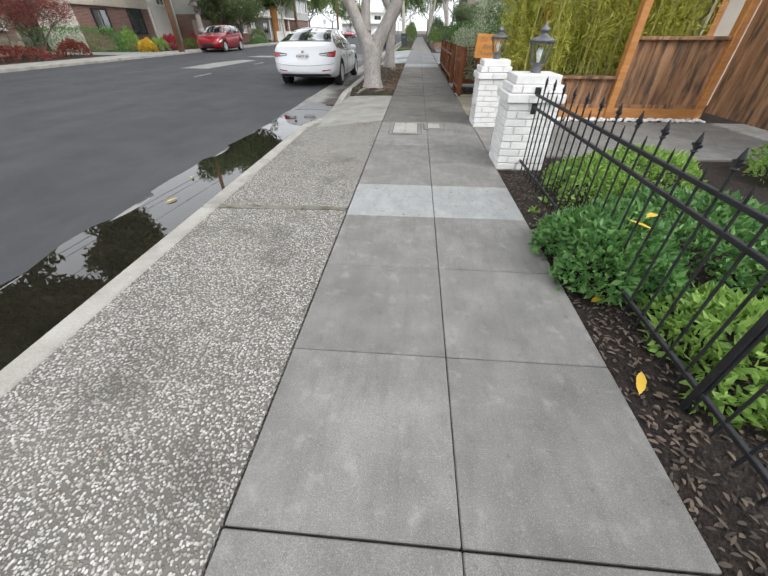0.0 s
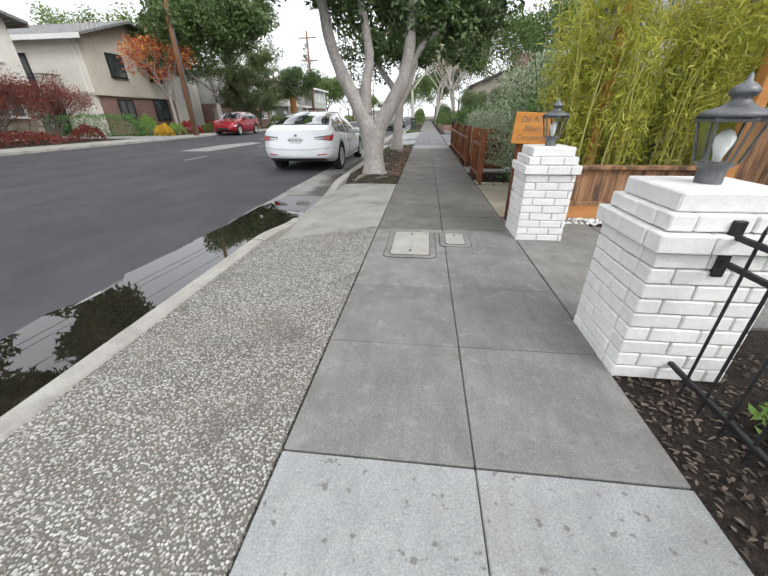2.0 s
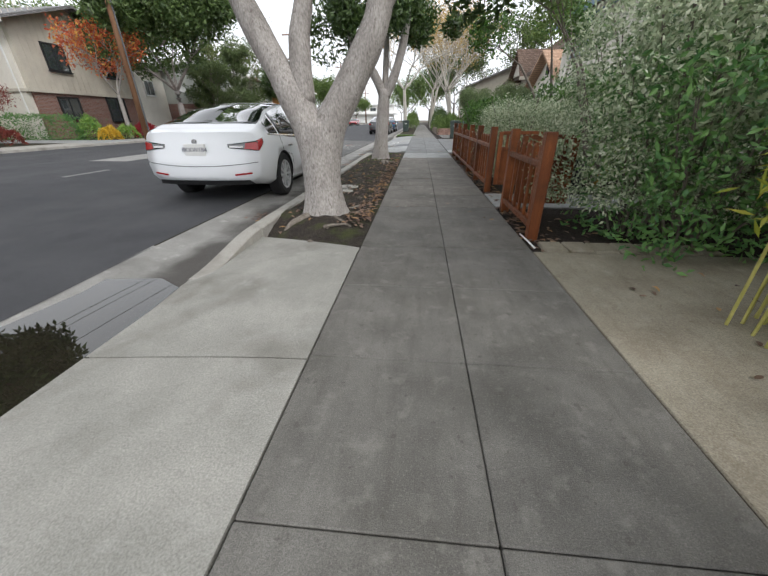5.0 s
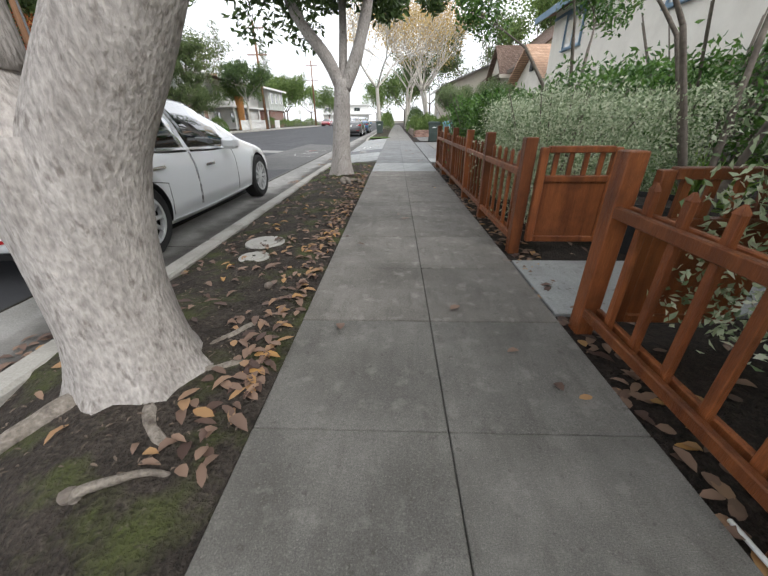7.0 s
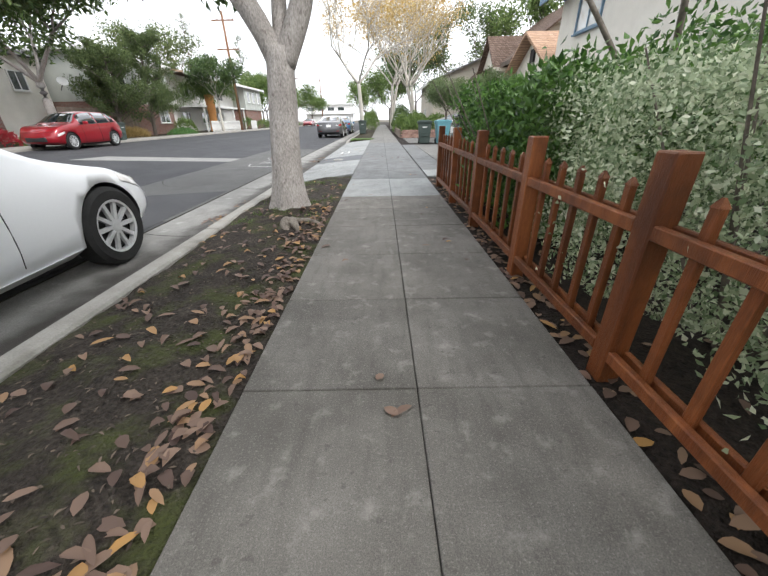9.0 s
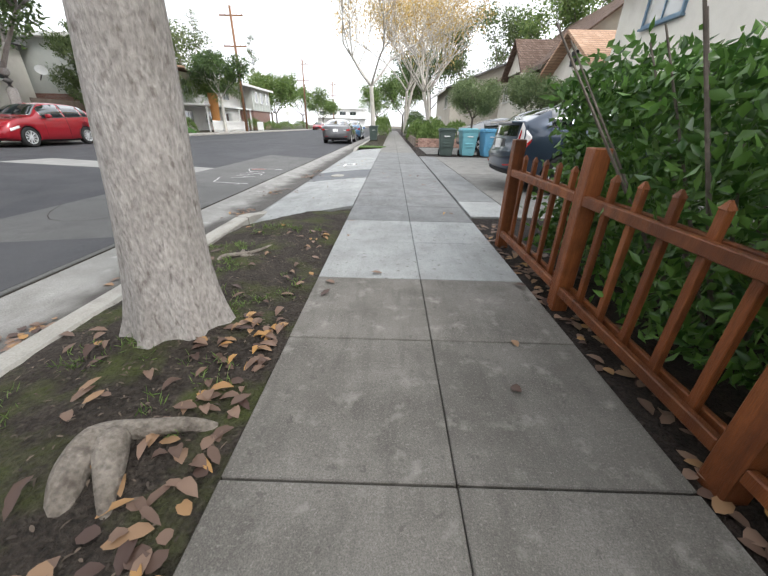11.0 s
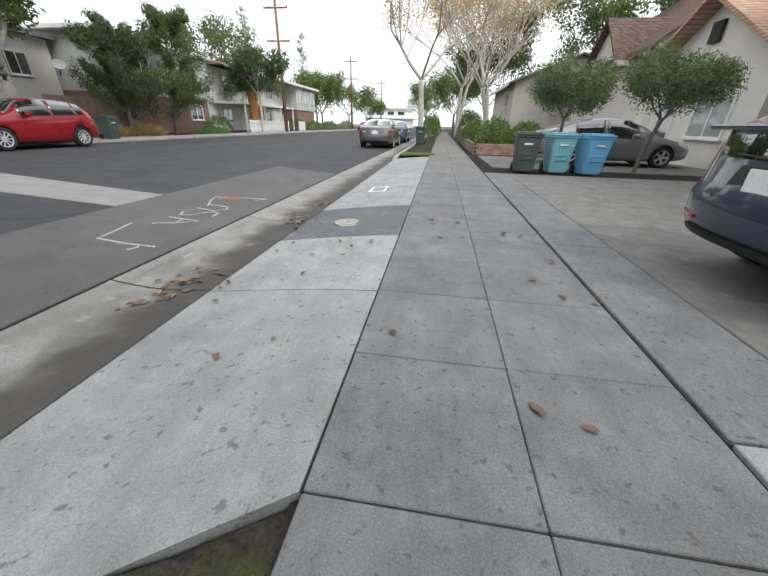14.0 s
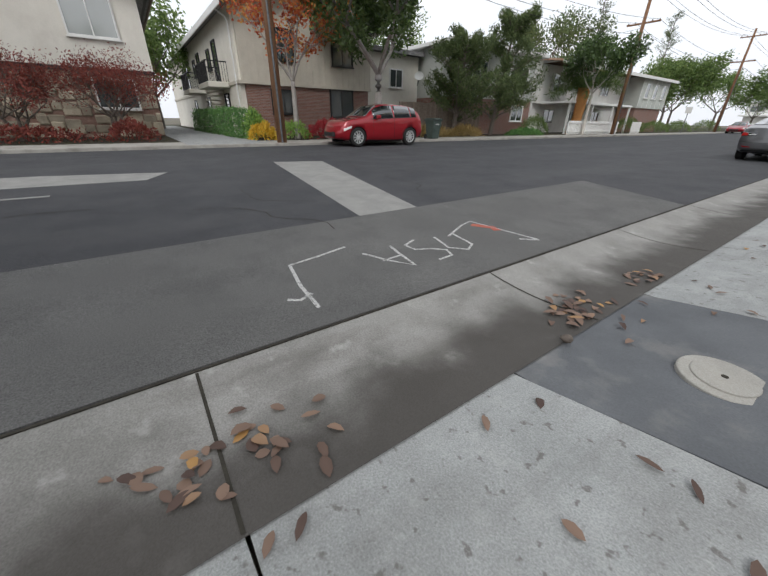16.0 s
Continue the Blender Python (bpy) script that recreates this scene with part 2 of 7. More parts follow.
SOIL = overlay(overlay(overlay(surface("soil", (0.03, 0.024, 0.019), (0.058, 0.047, 0.038), 5.0, 0.95, 1.0, 60, speck=0.6, dist=0.035), (0.066, 0.08, 0.02), 3.2, 0.48, 0.66, amount=0.8), (0.13, 0.11, 0.09), 40.0, 0.6, 0.72, amount=0.5), (0.018, 0.014, 0.011), 14.0, 0.55, 0.7, amount=0.6)
MULCH = surface("bark_mulch", (0.013, 0.01, 0.008), (0.042, 0.03, 0.024), 24.0, 0.9, 1.0, 70, speck=0.5, dist=0.03)
GRASS = surface("turf", (0.07, 0.13, 0.03), (0.12, 0.19, 0.05), 14.0, 0.9, 1.0, 120, speck=0.35, dist=0.03)
EARTH = surface("ground_earth", (0.11, 0.1, 0.075), (0.17, 0.155, 0.12), 0.8, 0.95, 0.6, 30, speck=0.25)
CRACK = surface("joint_dirt", (0.025, 0.023, 0.018), (0.05, 0.045, 0.035), 20, 0.95, 0.2, 90)
WATER = surface("puddle_water", (0.012, 0.011, 0.008), (0.022, 0.019, 0.013), 4.0, 0.015, 0.0, 30, spec=0.9)
BARK = overlay(surface("grey_bark", (0.29, 0.265, 0.245), (0.42, 0.39, 0.365), 5.0, 0.92, 0.8, 70, speck=0.34, dist=0.012, stretch=(1, 1, 0.45)), (0.12, 0.1, 0.085), 30.0, 0.57, 0.68, amount=0.65, vec_scale=(1, 1, 0.42))
BARK_PALE = surface("pale_bark", (0.45, 0.42, 0.37), (0.58, 0.55, 0.5), 5.0, 0.85, 0.5, 30, speck=0.15)
BARK_DARK = surface("brown_bark", (0.12, 0.1, 0.085), (0.2, 0.17, 0.145), 6.0, 0.9, 0.8, 30, speck=0.25)
POLE_WOOD = surface("pole_wood", (0.17, 0.085, 0.045), (0.27, 0.15, 0.085), 4.0, 0.8, 0.5, 30, stretch=(3, 3, 0.2), speck=0.2)
STAINED = overlay(surface("stained_redwood", (0.13, 0.038, 0.014), (0.27, 0.09, 0.03), 2.2, 0.42, 0.35, 55, vary=0.28, speck=0.25, stretch=(7, 7, 0.5)), (0.075, 0.026, 0.012), 3.5, 0.46, 0.68, amount=0.75)
WEATHERED = overlay(surface("weathered_cedar", (0.22, 0.11, 0.055), (0.42, 0.24, 0.13), 1.4, 0.75, 0.4, 40, vary=0.2, speck=0.25, stretch=(8, 8, 0.6)), (0.07, 0.05, 0.035), 3.0, 0.44, 0.64, amount=0.9, vec_scale=(4, 4, 0.7))
ORANGE_WOOD = surface("new_cedar", (0.45, 0.19, 0.055), (0.58, 0.28, 0.1), 2.0, 0.6, 0.3, 50, vary=0.1, stretch=(1, 8, 8), speck=0.15)
SIGN_WOOD = surface("varnished_board", (0.45, 0.17, 0.03), (0.58, 0.26, 0.06), 2.5, 0.35, 0.15, 40, stretch=(1, 8, 8), speck=0.15)
WHITE_BRICK = overlay(surface("white_painted_brick", (0.7, 0.69, 0.67), (0.78, 0.775, 0.76), 6.0, 0.6, 0.5, 60, vary=0.05, speck=0.05, dist=0.006), (0.52, 0.5, 0.46), 5.0, 0.6, 0.8, amount=0.4)
IRON = surface("black_iron", (0.018, 0.018, 0.02), (0.035, 0.035, 0.037), 12, 0.5, 0.3, 90, metal=0.3)
PEWTER = surface("grey_lantern_metal", (0.12, 0.125, 0.13), (0.19, 0.195, 0.2), 9, 0.5, 0.2, 60, metal=0.6)
LANTERN_GLASS = clear_glass("lantern_glass")
BULB = surface("white_bulb", (0.8, 0.8, 0.77), (0.85, 0.85, 0.82), 5, 0.3, 0.0)
LID = overlay(surface("box_lid_concrete", (0.32, 0.31, 0.28), (0.4, 0.385, 0.35), 4.0, 0.8, 0.3, 150, speck=0.14), (0.3, 0.28, 0.24), 3.0, 0.55, 0.75, amount=0.5)
WHITE_STONE = surface("white_pebble", (0.7, 0.69, 0.66), (0.82, 0.81, 0.79), 9, 0.6, 0.2, 60, island=0.15)
DRY_LEAF = leafy("fallen_leaf", (0.065, 0.036, 0.028), (0.24, 0.155, 0.11), 0.6, 0.1, edge=(0.42, 0.23, 0.07))
BARK_CHIP = leafy("bark_chip", (0.03, 0.022, 0.016), (0.16, 0.12, 0.09), 0.8, 0.0)
YELLOW_LEAF = leafy("yellow_leaf", (0.6, 0.38, 0.04), (0.75, 0.5, 0.05), 0.5, 0.15)
DARK_LEAF = leafy("magnolia_leaves", (0.035, 0.07, 0.022), (0.12, 0.19, 0.055), 0.36, 0.25)
MAGNOLIA = leafy("broad_magnolia_leaves", (0.045, 0.09, 0.025), (0.17, 0.25, 0.08), 0.36, 0.28)
HEDGE_LEAF = leafy("glossy_hedge_leaves", (0.03, 0.085, 0.018), (0.15, 0.29, 0.06), 0.3, 0.3)
VARIEGATED = leafy("variegated_leaves", (0.14, 0.22, 0.1), (0.55, 0.62, 0.42), 0.4, 0.4, edge=(0.82, 0.84, 0.68))
BOX_LEAF = leafy("bright_shrub_leaves", (0.15, 0.29, 0.05), (0.38, 0.56, 0.14), 0.45, 0.35)
EUONYMUS = leafy("dark_shrub_leaves", (0.06, 0.17, 0.05), (0.2, 0.38, 0.11), 0.4, 0.3)
BAMBOO_LEAF = leafy("bamboo_leaves", (0.36, 0.42, 0.05), (0.7, 0.66, 0.14), 0.45, 0.45)
OLIVE_LEAF = leafy("olive_leaves", (0.09, 0.13, 0.05), (0.24, 0.31, 0.14), 0.5, 0.3)
MID_LEAF = leafy("mid_green_leaves", (0.07, 0.13, 0.03), (0.22, 0.31, 0.09), 0.5, 0.35)
CONIFER = leafy("conifer_sprays", (0.05, 0.085, 0.028), (0.17, 0.22, 0.08), 0.65, 0.25)
AUTUMN = leafy("yellow_autumn_leaves", (0.45, 0.28, 0.06), (0.65, 0.5, 0.22), 0.6, 0.3)
RED_LEAF = leafy("red_autumn_leaves", (0.42, 0.06, 0.03), (0.68, 0.22, 0.08), 0.6, 0.35, edge=(0.75, 0.5, 0.12))
RUST_LEAF = leafy("rust_twigs", (0.16, 0.03, 0.03), (0.34, 0.09, 0.06), 0.7, 0.2)
RED_SHRUB = leafy("crimson_leaves", (0.3, 0.015, 0.03), (0.5, 0.05, 0.06), 0.5, 0.25)
STRAW = leafy("straw_grass", (0.4, 0.28, 0.1), (0.6, 0.45, 0.2), 0.7, 0.2)
CULM = surface("bamboo_culm", (0.4, 0.38, 0.1), (0.55, 0.5, 0.18), 6, 0.45, 0.1, 30)
STUCCO = overlay(surface("cream_stucco", (0.7, 0.67, 0.6), (0.77, 0.74, 0.67), 1.5, 0.9, 0.5, 70, speck=0.06), (0.5, 0.46, 0.4), 0.8, 0.55, 0.8, amount=0.5)
WHITE_WALL = overlay(surface("white_siding", (0.8, 0.79, 0.76), (0.86, 0.855, 0.83), 1.5, 0.8, 0.3, 40, speck=0.05), (0.58, 0.56, 0.52), 0.7, 0.55, 0.8, amount=0.5)
TAN_WALL = overlay(surface("tan_siding", (0.52, 0.48, 0.41), (0.6, 0.56, 0.48), 1.5, 0.85, 0.4, 50, speck=0.08), (0.36, 0.32, 0.27), 0.9, 0.55, 0.8, amount=0.5)
GREY_WALL = surface("grey_green_siding", (0.45, 0.47, 0.44), (0.52, 0.54, 0.5), 1.5, 0.85, 0.3, 50, speck=0.06)
TRIM_WHITE = surface("white_trim", (0.74, 0.74, 0.72), (0.8, 0.8, 0.78), 3, 0.5, 0.1, 60, speck=0.04)
BLUE_TRIM = surface("blue_grey_fascia", (0.12, 0.2, 0.28), (0.17, 0.26, 0.34), 3, 0.55, 0.2, 60)
BRICK_RED = bricky("red_brick", (0.2, 0.075, 0.055), (0.3, 0.14, 0.11), (0.3, 0.27, 0.24), 0.22, 0.075)
FLAGSTONE = surface("flagstone_wall", (0.3, 0.26, 0.2), (0.45, 0.39, 0.3), 2.0, 0.85, 0.5, 50, vary=0.3, speck=0.2)
SHINGLE_BROWN = bricky("brown_shakes", (0.12, 0.075, 0.055), (0.2, 0.14, 0.11), (0.06, 0.04, 0.03), 0.18, 0.16)
SHINGLE_TAN = bricky("tan_shingles", (0.42, 0.26, 0.17), (0.55, 0.37, 0.26), (0.25, 0.16, 0.11), 0.3, 0.1)
SHINGLE_GREY = bricky("grey_shingles", (0.2, 0.2, 0.2), (0.29, 0.285, 0.28), (0.12, 0.12, 0.12), 0.3, 0.1)
PANE = glassy("window_pane", (0.05, 0.06, 0.065))
PANE_PALE = glassy("curtained_pane", (0.35, 0.37, 0.36), 0.08)
DARKNESS = surface("dim_interior", (0.03, 0.028, 0.025), (0.05, 0.045, 0.04), 2, 0.95, 0.0)
PAINT_WHITE = surface("white_car_paint", (0.84, 0.86, 0.88), (0.85, 0.87, 0.89), 1, 0.28, 0.0, speck=0.01, coat=1.0)
PAINT_RED = surface("red_car_paint", (0.27, 0.006, 0.014), (0.31, 0.009, 0.018), 1, 0.3, 0.0, speck=0.02, coat=1.0, metal=0.2)
PAINT_SLATE = surface("slate_blue_car_paint", (0.026, 0.04, 0.066), (0.035, 0.052, 0.082), 1, 0.28, 0.0, speck=0.02, coat=1.0, metal=0.4)
PAINT_GREY = surface("grey_car_paint", (0.12, 0.12, 0.125), (0.15, 0.15, 0.155), 1, 0.3, 0.0, speck=0.02, coat=1.0, metal=0.5)
PAINT_SILVER = surface("silver_grey_car_paint", (0.28, 0.29, 0.3), (0.32, 0.33, 0.34), 1, 0.3, 0.0, speck=0.02, coat=1.0, metal=0.5)
PAINT_BLUE = surface("blue_car_paint", (0.06, 0.15, 0.28), (0.08, 0.19, 0.33), 1, 0.3, 0.0, coat=1.0, metal=0.3)
CAR_GLASS = glassy("car_glass", (0.012, 0.016, 0.018), 0.01)
TYRE = surface("tyre_rubber", (0.018, 0.018, 0.018), (0.03, 0.03, 0.03), 8, 0.85, 0.3, 80)
ALLOY = surface("alloy_rim", (0.6, 0.61, 0.62), (0.68, 0.69, 0.7), 5, 0.38, 0.0, metal=0.45)
DARK_PLASTIC = surface("black_plastic", (0.02, 0.02, 0.021), (0.032, 0.032, 0.033), 8, 0.55, 0.1, 60)
LAMP_RED = surface("red_lamp_lens", (0.35, 0.01, 0.012), (0.42, 0.02, 0.02), 5, 0.12, 0.0, coat=0.8)
LAMP_CLEAR = surface("clear_lamp_lens", (0.65, 0.63, 0.62), (0.75, 0.73, 0.72), 5, 0.1, 0.0, coat=0.8)
CHROME = surface("bright_metal", (0.7, 0.7, 0.7), (0.75, 0.75, 0.75), 4, 0.15, 0.0, metal=1.0)
PLATE_WHITE = surface("plate_white", (0.75, 0.75, 0.73), (0.8, 0.8, 0.78), 4, 0.4, 0.0)
INK = surface("dark_ink", (0.03, 0.035, 0.07), (0.04, 0.045, 0.085), 4, 0.6, 0.0)
BIN_GREEN = surface("grey_green_bin_plastic", (0.06, 0.085, 0.075), (0.085, 0.11, 0.1), 3, 0.5, 0.1, 60)
BIN_TEAL = surface("teal_bin_plastic", (0.16, 0.4, 0.46), (0.2, 0.46, 0.52), 3, 0.5, 0.1, 60)
BIN_BLUE = surface("blue_bin_plastic", (0.13, 0.38, 0.58), (0.17, 0.43, 0.64), 3, 0.5, 0.1, 60)
SPRAY = overlay(surface("white_spray_paint", (0.4, 0.4, 0.39), (0.55, 0.55, 0.53), 20, 0.8, 0.2, 120, speck=0.3), (0.15, 0.15, 0.145), 45, 0.5, 0.62, amount=0.85)
RED_SPRAY = surface("red_spray_paint", (0.45, 0.1, 0.07), (0.4, 0.14, 0.1), 20, 0.8, 0.1)
TIMBER_GREY = overlay(surface("grey_divider_timber", (0.17, 0.16, 0.13), (0.26, 0.245, 0.21), 4, 0.9, 0.6, 60, stretch=(1, 6, 6), speck=0.35), (0.06, 0.07, 0.03), 9.0, 0.5, 0.65, amount=0.7)
ROOT_BARK = overlay(surface("root_bark", (0.17, 0.145, 0.12), (0.27, 0.24, 0.205), 9.0, 0.92, 0.9, 60, speck=0.35, dist=0.015), (0.07, 0.055, 0.045), 14.0, 0.5, 0.66, amount=0.7)
BRICK_PALE = surface("planter_brick", (0.3, 0.18, 0.14), (0.42, 0.28, 0.23), 6, 0.85, 0.5, 60, vary=0.3, speck=0.2)
OCHRE_GLAZE = surface("ochre_glaze", (0.5, 0.3, 0.08), (0.6, 0.4, 0.14), 8, 0.25, 0.0, coat=0.6)
TIMBER_OLD = surface("old_planter_timber", (0.18, 0.14, 0.11), (0.27, 0.22, 0.18), 4, 0.85, 0.5, 50, vary=0.15, stretch=(4, 1, 4))


# ---- mesh helpers ----
def part(name, bm, material, parent=None, label="", smooth=False):
    me = bpy.data.meshes.new(name)
    bm.to_mesh(me)
    bm.free()
    me.materials.append(material)
    if smooth:
        me.shade_smooth()
    ob = new(name, me)
    if parent is not None:
        ob.parent = parent
    if label:
        tagged(ob, label)
    return ob


def thing(name, label, category, group="", kind="", at=None):
    ob = new(name)
    if at is not None:
        ob.matrix_basis = at
    return tagged(ob, label, category, group, kind)


def box(bm, x0, x1, y0, y1, z0, z1, bevel=0.0, m=None):
    r = bmesh.ops.create_cube(bm, size=1)
    mm = Matrix.Translation(((x0 + x1) / 2, (y0 + y1) / 2, (z0 + z1) / 2)) @ Matrix.Diagonal((x1 - x0, y1 - y0, z1 - z0, 1))
    bmesh.ops.transform(bm, matrix=(m @ mm) if m else mm, verts=r["verts"])
    if bevel:
        es = list({e for v in r["verts"] for e in v.link_edges})
        bmesh.ops.bevel(bm, geom=es, offset=bevel, segments=1, affect="EDGES", profile=0.5)
    return bm


def boxm(x0, x1, y0, y1, z0, z1, bevel=0.0, m=None):
    return box(bmesh.new(), x0, x1, y0, y1, z0, z1, bevel, m)


def tube(bm, pts, radii, n=8, cap=True):
    """A round rod through points, its radius changing on the way."""
    pts = [Vector(p) for p in pts]
    rings = []
    for i, p in enumerate(pts):
        d = (pts[min(i + 1, len(pts) - 1)] - pts[max(i - 1, 0)]).normalized()
        q = d.to_track_quat("Z", "Y")
        r = radii[i] if hasattr(radii, "__len__") else radii
        rings.append([bm.verts.new(p + q @ Vector((math.cos(2 * math.pi * k / n) * r, math.sin(2 * math.pi * k / n) * r, 0))) for k in range(n)])
    for a, b in zip(rings, rings[1:]):
        for k in range(n):
            bm.faces.new((a[k], a[(k + 1) % n], b[(k + 1) % n], b[k]))
    if cap:
        bm.faces.new(rings[0][::-1])
        bm.faces.new(rings[-1])
    return bm


def prism(bm, outline, z0, z1):
    """A flat piece with the given outline, from z0 to z1 (z may be a function of x, y)."""
    f0 = z0 if callable(z0) else (lambda x, y: z0)
    f1 = z1 if callable(z1) else (lambda x, y: z1)
    lo = [bm.verts.new((x, y, f0(x, y))) for x, y in outline]
    hi = [bm.verts.new((x, y, f1(x, y))) for x, y in outline]
    bm.faces.new(hi)
    bm.faces.new(lo[::-1])
    k = len(outline)
    for i in range(k):
        bm.faces.new((lo[i], lo[(i + 1) % k], hi[(i + 1) % k], hi[i]))
    bmesh.ops.recalc_face_normals(bm, faces=bm.faces[:])
    return bm


def lathe(bm, profile, n=20, m=None):
    rings = []
    for r, z in profile:
        rings.append([bm.verts.new(((m or Matrix()) @ Vector((r * math.cos(2 * math.pi * k / n), r * math.sin(2 * math.pi * k / n), z)))) for k in range(n)])
    for a, b in zip(rings, rings[1:]):
        for k in range(n):
            bm.faces.new((a[k], a[(k + 1) % n], b[(k + 1) % n], b[k]))
    bm.faces.new(rings[0][::-1])
    bm.faces.new(rings[-1])
    return bm


def sheet(name, x0, x1, y0, y1, height, material, step=0.25, label="", category="", kind="structure"):
    """A ground sheet with a height of its own at every point."""
    nx, ny = max(1, round((x1 - x0) / step)), max(1, round((y1 - y0) / step))
    xs, ys = np.linspace(x0, x1, nx + 1), np.linspace(y0, y1, ny + 1)
    verts = [(x, y, height(x, y)) for y in ys for x in xs]
    faces = [(j * (nx + 1) + i, j * (nx + 1) + i + 1, (j + 1) * (nx + 1) + i + 1, (j + 1) * (nx + 1) + i) for j in range(ny) for i in range(nx)]
    me = bpy.data.meshes.new(name)
    me.from_pydata(verts, [], faces)
    me.materials.append(material)
    me.shade_smooth()
    return tagged(new(name, me), label, category, kind=kind)


RNG = np.random.default_rng(7)


def leaves(name, centres, length, width, material, parent=None, up=0.35, outward=None, droop=0.0, spread=1.0, label=""):
    """Many small leaves, each a folded blade of its own."""
    c = np.asarray(centres, float)
    k = len(c)
    d = RNG.normal(size=(k, 3)) * spread
    if outward is not None:
        d += (c - np.asarray(outward)) / (np.linalg.norm(c - np.asarray(outward), axis=1, keepdims=True) + 1e-6) * 0.9
    d[:, 2] += up - droop
    d /= np.linalg.norm(d, axis=1, keepdims=True) + 1e-9
    ref = RNG.normal(size=(k, 3))
    ref[:, 2] *= 0.5
    s = np.cross(d, ref)
    s /= np.linalg.norm(s, axis=1, keepdims=True) + 1e-9
    nrm = np.cross(d, s)
    ln = (length * RNG.uniform(0.65, 1.25, k))[:, None]
    wd = (width * RNG.uniform(0.7, 1.2, k))[:, None]
    mid = c + d * ln * 0.45
    v = np.stack([c, mid + s * wd * 0.5 + nrm * wd * 0.18, c + d * ln - nrm * ln * 0.12, mid - s * wd * 0.5 + nrm * wd * 0.18], 1).reshape(-1, 3)
    me = bpy.data.meshes.new(name)
    me.vertices.add(4 * k)
    me.vertices.foreach_set("co", v.astype(np.float32).ravel())
    idx = (np.arange(k)[:, None] * 4 + np.array([[0, 1, 2, 0, 2, 3]])).astype(np.int32).ravel()
    me.loops.add(6 * k)
    me.loops.foreach_set("vertex_index", idx)
    me.polygons.add(2 * k)
    me.polygons.foreach_set("loop_start", np.arange(0, 6 * k, 3, dtype=np.int32))
    me.polygons.foreach_set("loop_total", np.full(2 * k, 3, dtype=np.int32))
    me.update()
    me.validate()
    me.materials.append(material)
    ob = new(name, me)
    if parent is not None:
        ob.parent = parent
    if label:
        tagged(ob, label)
    return ob


def blob_points(centre, radii, count, clumps=18, clump=0.3, shell=0.55):
    """Points in uneven clumps spread over an egg-shaped crown."""
    u = RNG.normal(size=(clumps, 3))
    u /= np.linalg.norm(u, axis=1, keepdims=True)
    u *= RNG.uniform(shell, 1.0, (clumps, 1))
    mids = np.asarray(centre) + u * np.asarray(radii)
    pick = RNG.integers(0, clumps, count)
    off = RNG.normal(size=(count, 3))
    off /= np.linalg.norm(off, axis=1, keepdims=True)
    off *= RNG.uniform(0.35, 1.0, (count, 1)) ** 0.6
    size = (clump * np.min(radii) * RNG.uniform(0.7, 1.5, clumps))[pick][:, None]
    return mids[pick] + off * size


def hedge_points(x0, x1, y0, y1, z0, z1, count, rough=0.18, skin=0.75):
    """Points that fill a hedge, most of them near its uneven skin."""
    p = RNG.uniform(0, 1, (count, 3))
    side = RNG.integers(0, 3, count)
    out = RNG.uniform(0, 1, count) < skin
    for a in range(3):
        hit = out & (side == a)
        edge = np.where(RNG.uniform(0, 1, count) < (0.75 if a == 2 else 0.5), 1.0, 0.0)
        p[:, a] = np.where(hit, edge + RNG.normal(0, 0.05, count), p[:, a])
    q = np.array([x0, y0, z0]) + p * np.array([x1 - x0, y1 - y0, z1 - z0])
    w = np.sin(q[:, 1] * 2.3) * np.cos(q[:, 2] * 3.1 + q[:, 0]) + np.sin(q[:, 1] * 5.1 + q[:, 0] * 3.7) * 0.6
    mid = np.array([(x0 + x1) / 2, (y0 + y1) / 2, (z0 + z1) / 2])
    q += (q - mid) * (w * rough)[:, None]
    q[:, 2] = np.maximum(q[:, 2], z0 + 0.02)
    return q


# ---- ground, road and walk ----
def road_z(x, y=0.0):
    base = -0.09 + (-2.88 - x) / 12.7 * 0.10
    if y < 6.0 and x > -3.25:
        w = min(1.0, (6.0 - y) / 1.5) * max(0.0, min(1.0, (x + 3.25) / 0.4))
        base -= w * (0.025 + 0.03 * noise.noise(Vector((x * 2.2, y * 1.1, 0.0))))
    return base


def gutter_z(x, y):
    t = max(0.0, min(1.0, (x + 2.9) / 0.85))
    dip = -0.035 * math.sin(math.pi * t)
    return road_z(-2.9, y) + dip - 0.012 * t


def fall(x, y):
    """Driveway aprons fall from the walk to the gutter."""
    t = max(0.0, min(1.0, (-0.78 - x) / 1.25))
    return -0.006 - 0.105 * t ** 1.3


